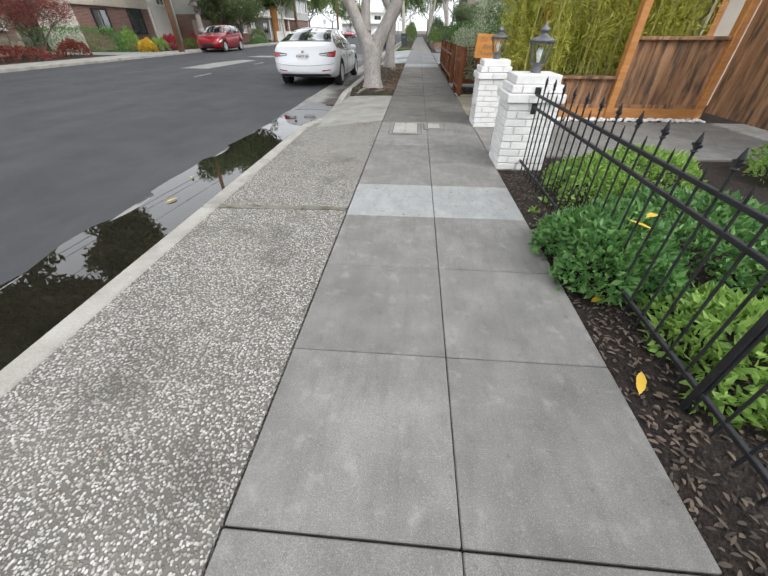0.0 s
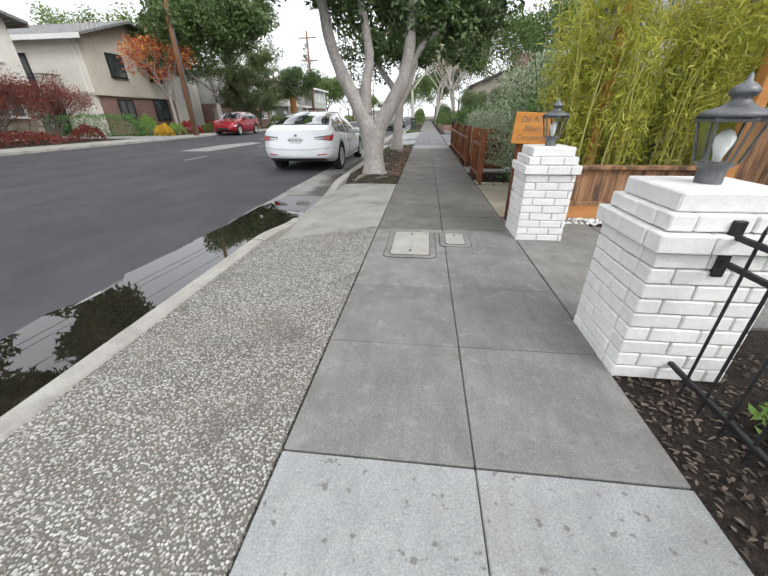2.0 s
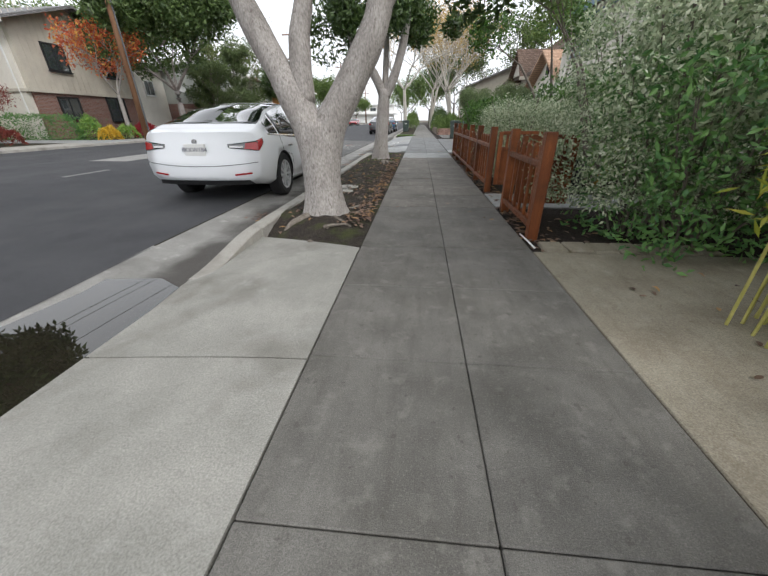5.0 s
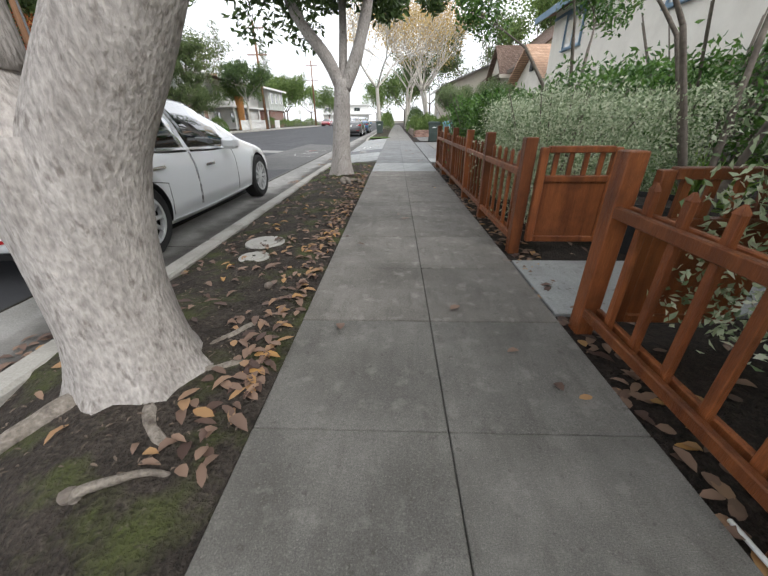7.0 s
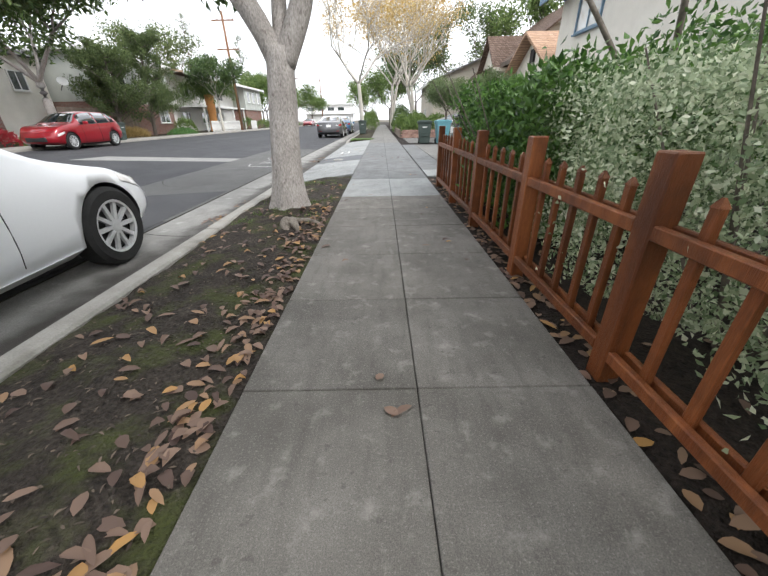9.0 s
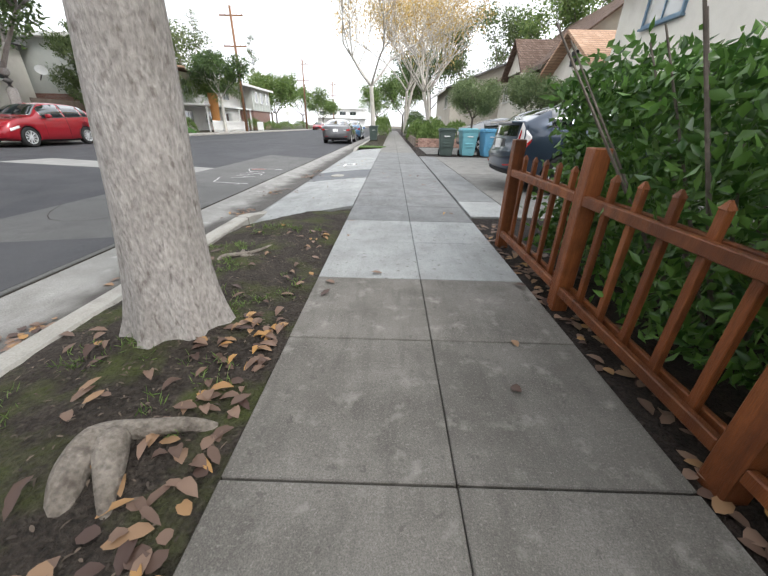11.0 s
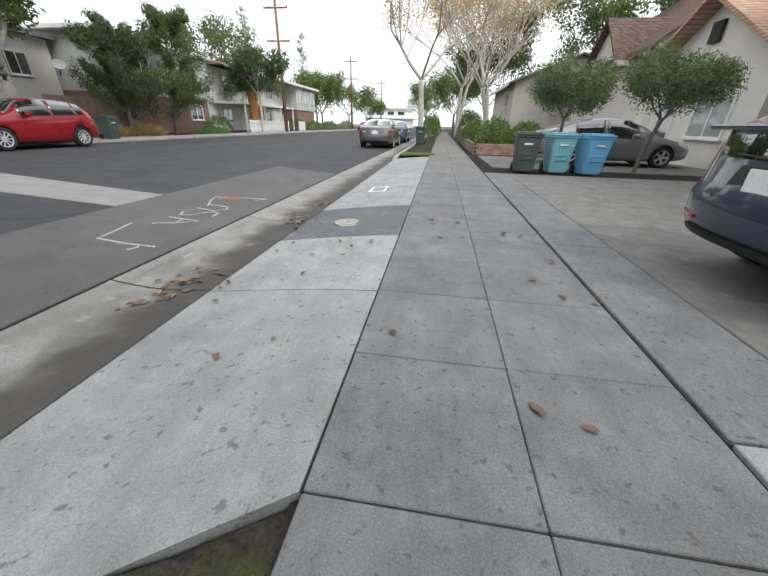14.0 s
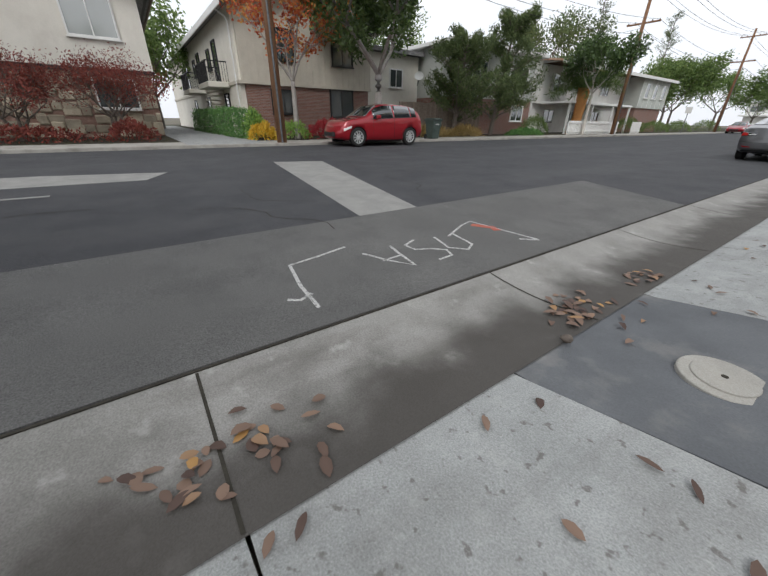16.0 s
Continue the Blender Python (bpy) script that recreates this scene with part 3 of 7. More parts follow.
tagged(sheet("ground", -900, 900, -900, 900, lambda x, y: -0.2, EARTH, 200), "bare brown earth reaching out to the horizon", "ground", kind="structure")
sheet("road", -15.6, -2.88, -40, 170, road_z, ASPHALT, 0.6, "dark grey asphalt street with worn streaks", "road")
sheet("gutter", -2.9, -2.04, -12, 60, gutter_z, GUTTER, 0.12, "stained concrete gutter along the kerb", "gutter")
def puddle_outline():
    out = [(-2.07, -9.0), (-2.07, 3.0), (-1.98, 3.6), (-2.0, 4.6), (-2.05, 5.15), (-2.3, 5.3)]
    for k in range(60):
        y = 5.25 - k * 0.24
        edge = -2.78 - 0.2 * min(1.0, max(0.0, (5.25 - y) / 4.0))
        out.append((edge + 0.1 * noise.noise(Vector((y * 1.1, 4.0, 0))) + 0.04 * noise.noise(Vector((y * 4.3, 9.0, 0))), y))
    return out


tagged(part("puddle", prism(bmesh.new(), puddle_outline(), -0.125, -0.108), WATER), "still dark puddle lying in the gutter", "puddle", kind="structure")
tagged(part("gutter_seam", boxm(-2.892, -2.876, 6, 60, -0.12, -0.0865), CRACK), "dark seam between gutter and asphalt", "seam", kind="structure")
for y in (9.0, 12.4, 15.3, 17.71, 19.8, 22.0, 24.3, 26.6):
    y += 0.1
    sheet("gutter_joint", -2.87, -2.05, y - 0.007, y + 0.007, lambda a, b: gutter_z(a, b) + 0.003, CRACK, 0.07, "dark joint across the concrete gutter", "joint")


def patch(name, outline, mat, label, lift=0.004, zf=road_z):
    bm = bmesh.new()
    prism(bm, outline, lambda x, y: zf(x, 50) - 0.02, lambda x, y: zf(x, 50) + lift)
    return tagged(part(name, bm, mat), label, "road patch", kind="structure")


patch("worn_lane", [(-4.85, 13.0), (-2.9, 13.0), (-2.9, 24.3), (-4.85, 25.2)], ASPHALT_OLD, "lighter worn asphalt strip beside the gutter", 0.005)
patch("trench_patch", [(-10.6, 20.75), (-4.855, 19.9), (-4.855, 20.8), (-10.2, 21.95)], TRENCH, "pale repaired trench crossing the asphalt")
patch("trench_patch", [(-10.3, 13.0), (-9.1, 13.0), (-8.95, 17.9), (-9.8, 18.3), (-10.3, 16.2)], TRENCH, "pale repaired trench crossing the asphalt")
patch("tar_patch", [(-4.5, 11.0), (-2.95, 11.2), (-2.95, 15.0), (-4.3, 14.6)], ASPHALT, "dark fresh asphalt patch beside the gutter", 0.008)
for y0 in (1.0, 6.5):
    patch("lane_mark", [(-8.1, y0 + 9), (-8.0, y0 + 9), (-8.0, y0 + 10.2), (-8.1, y0 + 10.2)], TRENCH, "faded short pale mark on the asphalt")

# kerbs: real steps, lower at the driveways
def kerb(y0, y1, z_top, name="kerb"):
    bm = bmesh.new()
    box(bm, -2.09, -1.93, y0, y1, -0.22, z_top, 0.018)
    return tagged(part(name, bm, CURB), "weathered grey concrete kerb beside the gutter", "kerb", kind="structure")


for a, b in ((-12.0, -6.5), (-6.48, -3.4), (-3.38, -0.68), (-0.66, 2.45), (6.41, 8.95), (8.97, 12.35), (12.37, 15.6), (29.5, 33.0), (33.02, 60.0)):
    kerb(a, b, 0.0)
def kerb_ramp(y0, y1):
    """The kerb sinks from full height at y0 to the gutter at y1."""
    bm = bmesh.new()
    n = 8
    rows = []
    for k in range(n + 1):
        t = k / n
        z = 0.0 - 0.108 * (3 * t * t - 2 * t**3)
        y = y0 + (y1 - y0) * t
        rows.append([bm.verts.new(p) for p in ((-2.09, y, -0.22), (-2.09, y, z - 0.015), (-2.072, y, z), (-1.945, y, z), (-1.93, y, z - 0.01), (-1.93, y, -0.22))])
    for a, b in zip(rows, rows[1:]):
        for k in range(6):
            bm.faces.new((a[k], a[(k + 1) % 6], b[(k + 1) % 6], b[k]))
    bm.faces.new(rows[0][::-1])
    bm.faces.new(rows[-1])
    bmesh.ops.recalc_face_normals(bm, faces=bm.faces[:])
    tagged(part("kerb_ramp", bm, CURB), "weathered kerb sinking towards the driveway", "kerb", kind="structure")


for a, b in ((2.46, 3.7), (6.4, 5.3), (15.61, 16.4), (29.49, 28.6)):
    kerb_ramp(a, b)
tagged(part("kerb_far", boxm(-15.75, -15.58, -40, 170, -0.2, 0.12, 0.02), CURB), "weathered concrete kerb across the street", "kerb", kind="structure")
tagged(part("pavement_far", boxm(-17.6, -15.75, -40, 170, -0.2, 0.11), CURB), "grey concrete pavement across the street", "pavement", kind="structure")
tagged(part("front_gardens", boxm(-60, -17.6, -40, 170, -0.2, 0.1), SOIL), "dark soil front gardens across the street", "ground", kind="structure")
tagged(part("garden_ground", boxm(0.76, 60, -40, 170, -0.2, -0.03), MULCH), "dark bark mulch ground beside the walk", "ground", kind="structure")
tagged(part("walk_bed", boxm(-0.79, 0.78, -40, 170, -0.2, -0.045), CRACK), "dirt bed under the walk slabs", "ground", kind="structure")

# pebble verge, with a timber divider
tagged(part("pebble_verge", prism(bmesh.new(), [(-1.93, -12), (-0.765, -12), (-0.765, -0.66), (-1.93, -0.7)], -0.1, -0.004), PEBBLES), "verge of washed pebbles set in concrete", "verge", kind="structure")
tagged(part("pebble_verge", prism(bmesh.new(), [(-1.93, -0.62), (-0.765, -0.58), (-0.765, 3.08), (-1.93, 2.4)], -0.1, -0.004), PEBBLES), "verge of washed pebbles set in concrete", "verge", kind="structure")
tagged(part("verge_divider", prism(bmesh.new(), [(-1.92, -0.695), (-0.78, -0.652), (-0.78, -0.59), (-1.92, -0.628)], -0.1, 0.004), TIMBER_GREY), "old grey timber strip set across the pebble verge", "divider", kind="structure")


def apron(name, outline, mat, label):
    """A driveway apron cut from a fine grid, falling to the gutter."""
    bm = bmesh.new()
    f = bm.faces.new([bm.verts.new((x, y, 0)) for x, y in outline])
    for k in range(1, 8):
        x = -0.78 - k * 0.17
        bmesh.ops.bisect_plane(bm, geom=bm.verts[:] + bm.edges[:] + bm.faces[:], plane_co=(x, 0, 0), plane_no=(1, 0, 0))
    for v in bm.verts:
        v.co.z = fall(v.co.x, v.co.y)
    bmesh.ops.recalc_face_normals(bm, faces=bm.faces[:])
    ex = bmesh.ops.extrude_face_region(bm, geom=bm.faces[:])
    for v in (g for g in ex["geom"] if isinstance(g, bmesh.types.BMVert)):
        v.co.z -= 0.12
    bmesh.ops.recalc_face_normals(bm, faces=bm.faces[:])
    return tagged(part(name, bm, mat), label, "driveway", kind="structure")


apron("apron_near", [(-0.765, 3.09), (-0.765, 4.27), (-2.06, 4.3), (-2.06, 2.5), (-1.93, 2.42)], APRON, "damp grey concrete driveway apron sloping to the street")
apron("apron_near", [(-0.765, 4.28), (-0.765, 5.87), (-1.93, 6.39), (-2.06, 6.4), (-2.06, 4.31)], APRON, "damp grey concrete driveway apron sloping to the street")
for a, b, sk, la, lb in ((16.4, 17.86, True, 0.0, -0.05), (17.875, 19.24, False, -0.05, -0.18), (19.255, 20.75, None, -0.18, -0.2), (20.765, 22.5, False, -0.2, -0.1), (22.515, 24.6, False, -0.1, 0.0), (24.615, 27.0, False, 0.0, 0.0), (27.015, 29.45, False, 0.0, 0.0)):
    left = 15.62 if sk else a + la
    apron("apron_far", [(-0.765, a), (-0.765, b), (-2.06, b + lb), (-2.06, left), (-1.95, left)], PATCH if sk is None else PALE, "dark patched concrete driveway apron with a round cover" if sk is None else "pale stained concrete driveway apron sloping to the street")

# tree lawn
def bed_z(x, y):
    d = min(abs(x + 0.76), abs(x + 1.95)) / 0.6
    hump = 0.05 * math.exp(-((x + 1.36) ** 2 + (y - 7.0) ** 2) / 0.5) + 0.05 * math.exp(-((x + 1.38) ** 2 + (y - 13.2) ** 2) / 0.4)
    near, far = y - (5.885 - (x + 0.762) * 0.45), (16.385 + (x + 0.762) * 0.655) - y
    low = (max(0.0, 1 - max(0.0, near) / 0.6) + 0.4 * max(0.0, 1 - max(0.0, far) / 0.6)) * (0.04 - fall(x, y)) * (y < 20)
    return -low - 0.035 + 0.05 * min(1.0, d) + hump + 0.022 * noise.noise(Vector((x * 3, y * 3, 0))) + 0.012 * noise.noise(Vector((x * 11, y * 11, 3)))


def cut_bed(name, outline, label):
    y0, y1 = min(p[1] for p in outline), max(p[1] for p in outline)
    ob = sheet(name, -1.95, -0.757, y0, y1, bed_z, SOIL, 0.07, label, "tree lawn")
    bm = bmesh.new()
    bm.from_mesh(ob.data)
    k = len(outline)
    for i in range(k):
        (xa, ya), (xb, yb) = outline[i], outline[(i + 1) % k]
        bmesh.ops.bisect_plane(bm, geom=bm.verts[:] + bm.edges[:] + bm.faces[:], plane_co=(xa, ya, 0), plane_no=(yb - ya, xa - xb, 0), clear_outer=True)
    bm.to_mesh(ob.data)
    bm.free()
    return ob


def bed_body(outline):
    tagged(part("tree_lawn_body", prism(bmesh.new(), outline, -0.2, -0.16), SOIL), "dark soil under the tree lawn", "tree lawn", kind="structure")


bed_body([(-1.93, 6.41), (-0.762, 5.885), (-0.762, 16.385), (-1.93, 15.62)])
bed_body([(-1.93, 29.6), (-0.762, 29.6), (-0.762, 60), (-1.93, 60)])
cut_bed("tree_lawn", [(-1.95, 6.42), (-0.757, 5.89), (-0.757, 16.38), (-1.95, 15.6)], "bare brown soil strip with moss and fallen leaves")
cut_bed("tree_lawn", [(-1.95, 29.6), (-0.757, 29.6), (-0.757, 60), (-1.95, 60)], "leaf-strewn soil strip with pale mulch")
tagged(part("turf_strip", prism(bmesh.new(), [(-1.9, 29.7), (-0.8, 29.9), (-0.55, 30.6), (-0.9, 31.0), (-1.9, 31.0)], -0.03, 0.035), GRASS), "small strip of short green turf", "turf", kind="structure")

# concrete on the garden side
def pad(name, x0, x1, y0, y1, mat, label, z=-0.004):
    return tagged(part(name, boxm(x0, x1, y0, y1, -0.12, z, 0.006), mat), label, "paving", kind="structure")


pad("garden_walk", 0.765, 1.74, 1.14, 3.55, CONCRETE, "grey concrete path between the brick pillars")
pad("garden_walk", 1.75, 8.0, 1.14, 2.66, CONCRETE, "grey concrete path between the brick pillars")
pad("garden_walk", 1.75, 9.0, 2.665, 3.25, CONCRETE, "grey concrete path along the cedar fence")
pad("side_drive", 0.765, 2.6, 3.62, 5.88, TAN_PAD, "tan-stained concrete pad beside the walk")
pad("gate_path", 0.775, 3.5, 7.6, 8.47, PALE, "pale concrete path behind the open gates")
for a, b, mat in ((15.92, 16.85, PALE), (16.865, 19.26, MIDGREY), (19.275, 22.3, MIDGREY), (22.315, 25.2, MIDGREY)):
    pad("drive_apron", 0.79, 1.38, a, b, mat, "grey concrete strip beside the walk")
pad("side_drive", 1.395, 14.0, 15.92, 20.2, CONCRETE, "oil-stained concrete parking drive")
pad("side_drive", 1.395, 14.0, 20.21, 25.2, CONCRETE, "oil-stained concrete parking drive")
pad("side_drive", 1.2, 9.0, 26.6, 31.0, CONCRETE, "grey concrete driveway")
for i, x in enumerate((0.88, 1.09, 1.3, 1.51, 1.72, 1.93, 2.14)):
    tagged(part("edging_paver", boxm(x, x + 0.2, 5.9, 6.15, -0.06, 0.004 + 0.004 * (i % 2), 0.012), TAN_PAD), "flat tan concrete edging paver beside the drive", "paver", "edging pavers")
tagged(part("irrigation_pipe", tube(bmesh.new(), [(0.79, 6.42, -0.012), (0.785, 6.2, 0.006), (0.795, 5.95, 0.004)], 0.008, 10), TRIM_WHITE, smooth=True), "white plastic irrigation pipe along the walk edge", "pipe")


# ---- walls of the street: houses ----
def window(parent, m, w, h, mullions=1, frame_mat=None, pane_mat=None):
    """A framed window set in a wall: m puts its middle on the wall, facing local -y."""
    frame_mat, pane_mat = frame_mat or TRIM_WHITE, pane_mat or PANE
    fr = bmesh.new()
    t = 0.07
    for x0, x1, z0, z1 in ((-w / 2 - t, w / 2 + t, h / 2, h / 2 + t), (-w / 2 - t, w / 2 + t, -h / 2 - t, -h / 2), (-w / 2 - t, -w / 2, -h / 2, h / 2), (w / 2, w / 2 + t, -h / 2, h / 2)):
        box(fr, x0, x1, -0.06, 0.05, z0, z1, m=m)
    for k in range(mullions):
        x = -w / 2 + w * (k + 1) / (mullions + 1)
        box(fr, x - 0.025, x + 0.025, -0.045, 0.05, -h / 2, h / 2, m=m)
    win = part("window", fr, frame_mat, parent)
    part("pane", boxm(-w / 2, w / 2, -0.015, 0.02, -h / 2, h / 2, m=m), pane_mat, win)
    part("sill", boxm(-w / 2 - 0.12, w / 2 + 0.12, -0.11, 0.02, -h / 2 - t - 0.05, -h / 2 - t, m=m), frame_mat, win)
    return win


EAST = lambda x, y, z: pose(x, y, z, 0, 0, 90)    # a wall that faces +x
SOUTH = lambda x, y, z: pose(x, y, z)             # faces -y
WEST = lambda x, y, z: pose(x, y, z, 0, 0, -90)   # faces -x


def gable_roof(parent, x0, x1, y0, y1, z, rise, mat, along="x", over=0.5, thick=0.14, fascia=None):
    """A pitched roof with eaves; its ridge runs along x or y."""
    bm = bmesh.new()
    if along == "x":
        ym = (y0 + y1) / 2
        prof = [(y0 - over, z - rise * over / (ym - y0)), (ym, z + rise), (y1 + over, z - rise * over / (ym - y0))]
        a = [[bm.verts.new((x, y, zz + d)) for (y, zz) in prof for d in (0, thick)] for x in (x0 - over, x1 + over)]
    else:
        xm = (x0 + x1) / 2
        prof = [(x0 - over, z - rise * over / (xm - x0)), (xm, z + rise), (x1 + over, z - rise * over / (xm - x0))]
        a = [[bm.verts.new((x, y, zz + d)) for (x, zz) in prof for d in (0, thick)] for y in (y0 - over, y1 + over)]
    p, q = a
    for i, j in ((0, 2), (2, 4)):
        bm.faces.new((p[i + 1], p[j + 1], q[j + 1], q[i + 1]))
        bm.faces.new((p[i], q[i], q[j], p[j]))
        bm.faces.new((p[i], p[j], p[j + 1], p[i + 1]))
        bm.faces.new((q[i], q[i + 1], q[j + 1], q[j]))
    bm.faces.new((p[0], p[1], q[1], q[0]))
    bm.faces.new((p[4], q[4], q[5], p[5]))
    bmesh.ops.recalc_face_normals(bm, faces=bm.faces[:])
    roof = part("roof", bm, mat, parent)
    # rake and eave boards
    if fascia:
        if along == "x":
            for yy in (y0 - over, y1 + over):
                fb = boxm(x0 - over - 0.03, x1 + over + 0.03, yy - 0.03, yy + 0.03, prof[0][1] - 0.14, prof[0][1] + thick - 0.02)
                part("fascia", fb, fascia, roof)
        else:
            for xx in (x0 - over, x1 + over):
                part("fascia", boxm(xx - 0.03, xx + 0.03, y0 - over - 0.03, y1 + over + 0.03, prof[0][1] - 0.14, prof[0][1] + thick - 0.02), fascia, roof)
    # gable wall
    gables = []
    if along == "x":
        for x in (x0 + 0.1, x1 - 0.1):
            g = bmesh.new()
            gables.append(g)
            vs = [g.verts.new((x + d, y, zz)) for d in (-0.08, 0.08) for y, zz in ((y0, z), ((y0 + y1) / 2, z + rise), (y1, z))]
            for f in ((0, 1, 2), (5, 4, 3), (0, 3, 4, 1), (1, 4, 5, 2), (0, 2, 5, 3)):
                g.faces.new([vs[i] for i in f])
    else:
        for y in (y0 + 0.1, y1 - 0.1):
            g = bmesh.new()
            gables.append(g)
            vs = [g.verts.new((x, y + d, zz)) for d in (-0.08, 0.08) for x, zz in ((x0, z), ((x0 + x1) / 2, z + rise), (x1, z))]
            for f in ((0, 1, 2), (5, 4, 3), (0, 3, 4, 1), (1, 4, 5, 2), (0, 2, 5, 3)):
                g.faces.new([vs[i] for i in f])
    for g in gables:
        bmesh.ops.recalc_face_normals(g, faces=g.faces[:])
    return roof, gables


def battens(parent, x, y0, y1, z0, z1, mat, step=0.4):
    y = y0
    while y < y1:
        part("batten", boxm(x, x + 0.025, y - 0.02, y + 0.02, z0, z1), mat, parent)
        y += step


# house with flagstone base, across the street
ha = thing("house", "cream two-storey house with a flagstone ground floor", "house", at=Matrix.Translation((-3.1, 0.4, 0)) @ Matrix.Diagonal((1, 1, 1.1, 1)))
part("upper_wall", boxm(-34, -20.35, 4, 19.2, 2.6, 5.6), STUCCO, ha)
part("lower_wall", boxm(-34, -20.5, 4.2, 19.05, 0.0, 2.6), BRICK_PALE, ha, "mortar core behind the flagstones")
bm = bmesh.new()
rs = random.Random(3)
for r in range(7):
    y = 4.3
    while y < 18.9:
        w, h = rs.uniform(0.35, 0.7), rs.uniform(0.3, 0.38)
        part("flagstone", boxm(-20.56, -20.44 + rs.uniform(-0.02, 0.02), y, min(y + w - 0.03, 19.05), 0.05 + r * 0.36, 0.05 + r * 0.36 + h - 0.02, 0.04, m=pose(0, 0, 0, rs.uniform(-0.6, 0.6), 0, 0)), FLAGSTONE, ha)
        y += w
bm.free()
part("band", boxm(-20.5, -20.32, 4, 19.22, 2.52, 2.66), DARK_PLASTIC, ha)
roof, g = gable_roof(ha, -34, -20.4, 4, 19.2, 5.55, 1.4, SHINGLE_GREY, "x", 0.7, fascia=TIMBER_OLD)
for q in g:
    part("gable", q, STUCCO, ha)
window(ha, EAST(-20.34, 17.3, 4.4), 1.7, 1.3, 1, pane_mat=PANE_PALE)
window(ha, EAST(-20.42, 17.5, 1.75), 1.5, 1.0, 1)
window(ha, EAST(-20.34, 11.5, 4.3), 1.7, 1.2, 1, pane_mat=PANE_PALE)
window(ha, EAST(-20.42, 12.5, 1.7), 1.5, 1.0, 1)

# apartment house with a brick base and balconies down its side
hb = thing("apartment_house", "cream two-storey apartment house with red brick base", "house", at=Matrix.Translation((-2.6, 0.3, 0)) @ Matrix.Diagonal((1, 1, 1.1, 1)))
part("upper_wall", boxm(-50, -20.35, 23.3, 31.4, 2.5, 5.6), TAN_WALL, hb)
part("lower_wall", boxm(-50, -20.45, 23.45, 31.3, 0.0, 2.5), BRICK_RED, hb, "red brick ground floor")
part("side_wall", boxm(-50, -20.6, 23.18, 23.44, 0.0, 5.6), STUCCO, hb)
battens(hb, -20.35, 23.4, 31.4, 2.5, 6.4, TAN_WALL)
part("band", boxm(-50, -20.3, 23.1, 31.45, 2.42, 2.56), TAN_WALL, hb)
roof, g = gable_roof(hb, -50, -20.4, 23.3, 31.4, 5.6, 1.15, SHINGLE_GREY, "x", 0.75, fascia=TRIM_WHITE)
for q in g:
    part("gable", q, TAN_WALL, hb)
window(hb, EAST(-20.4, 25.5, 1.7), 1.3, 1.0, 1, DARK_PLASTIC)
window(hb, EAST(-20.4, 29.3, 1.7), 1.5, 1.3, 1, DARK_PLASTIC)
window(hb, EAST(-20.33, 25.6, 4.2), 1.3, 1.2, 1, DARK_PLASTIC)
window(hb, EAST(-20.33, 29.4, 4.2), 1.3, 1.2, 1, DARK_PLASTIC)
for x in (-25.2, -31.0, -37.0):
    window(hb, SOUTH(x, 23.16, 3.7), 0.9, 1.9, 0, DARK_PLASTIC)
    window(hb, SOUTH(x - 2, 23.16, 4.0), 0.8, 0.9, 0, DARK_PLASTIC)
    window(hb, SOUTH(x + 1.4, 23.16, 1.1), 0.9, 1.9, 0, DARK_PLASTIC)
for x in (-24.3, -31.5):
    bal = part("balcony", boxm(x - 1.6, x + 1.6, 22.0, 23.18, 2.35, 2.6, 0.02), STUCCO, hb)
    bm = bmesh.new()
    for k in range(25):
        xx = x - 1.55 + 3.1 * k / 24
        box(bm, xx - 0.01, xx + 0.01, 22.03, 22.05, 2.6, 3.5)
    for k in range(9):
        yy = 22.05 + 1.1 * k / 8
        for xx in (x - 1.55, x + 1.55):
            box(bm, xx - 0.01, xx + 0.01, yy - 0.01, yy + 0.01, 2.6, 3.5)
    box(bm, x - 1.58, x + 1.58, 22.02, 22.07, 3.48, 3.53)
    for xx in (x - 1.55, x + 1.55):
        box(bm, xx - 0.025, xx + 0.025, 22.07, 23.18, 3.48, 3.53)
    part("railing", bm, IRON, bal)
st = bmesh.new()
for k in range(11):
    box(st, -27.4 + k * 0.28, -27.1 + k * 0.28, 22.1, 23.1, 0.18 + k * 0.2, 0.24 + k * 0.2)
part("stairs", st, STUCCO, hb, "open outside stair")
dp = bmesh.new()
tube(dp, [(-20.9, 22.5, 5.35), (-20.9, 23.0, 5.1), (-20.9, 23.1, 4.9), (-20.9, 23.1, 0.3)], 0.04, 8)
part("downpipe", dp, TRIM_WHITE, hb)
part("meter_box", boxm(-20.62, -20.35, 22.5, 23.15, 0.1, 1.35, 0.02), STUCCO, hb)
tagged(part("opposite_drive", boxm(-50, -15.74, 19.5, 22.4, -0.15, 0.118), PALE), "pale concrete driveway between the houses", "driveway", kind="structure")

# further houses across the street
hc = thing("house", "grey two-storey house with brick ground floor", "house")
part("upper_wall", boxm(-32, -20.6, 36.5, 46, 2.5, 5.5), GREY_WALL, hc)
part("lower_wall", boxm(-32, -20.5, 36.5, 46, 0.0, 2.5), BRICK_RED, hc)
part("roof", boxm(-32.5, -19.9, 36, 46.6, 5.5, 5.75, 0.03), TRIM_WHITE, hc, "flat white-edged roof")
window(hc, EAST(-20.58, 44.4, 4.2), 1.4, 1.1)
window(hc, EAST(-20.48, 44.3, 1.6), 1.4, 1.0)
window(hc, EAST(-20.58, 39.5, 4.2), 1.4, 1.1)
hd = thing("house", "white two-storey house with low hipped roof", "house")
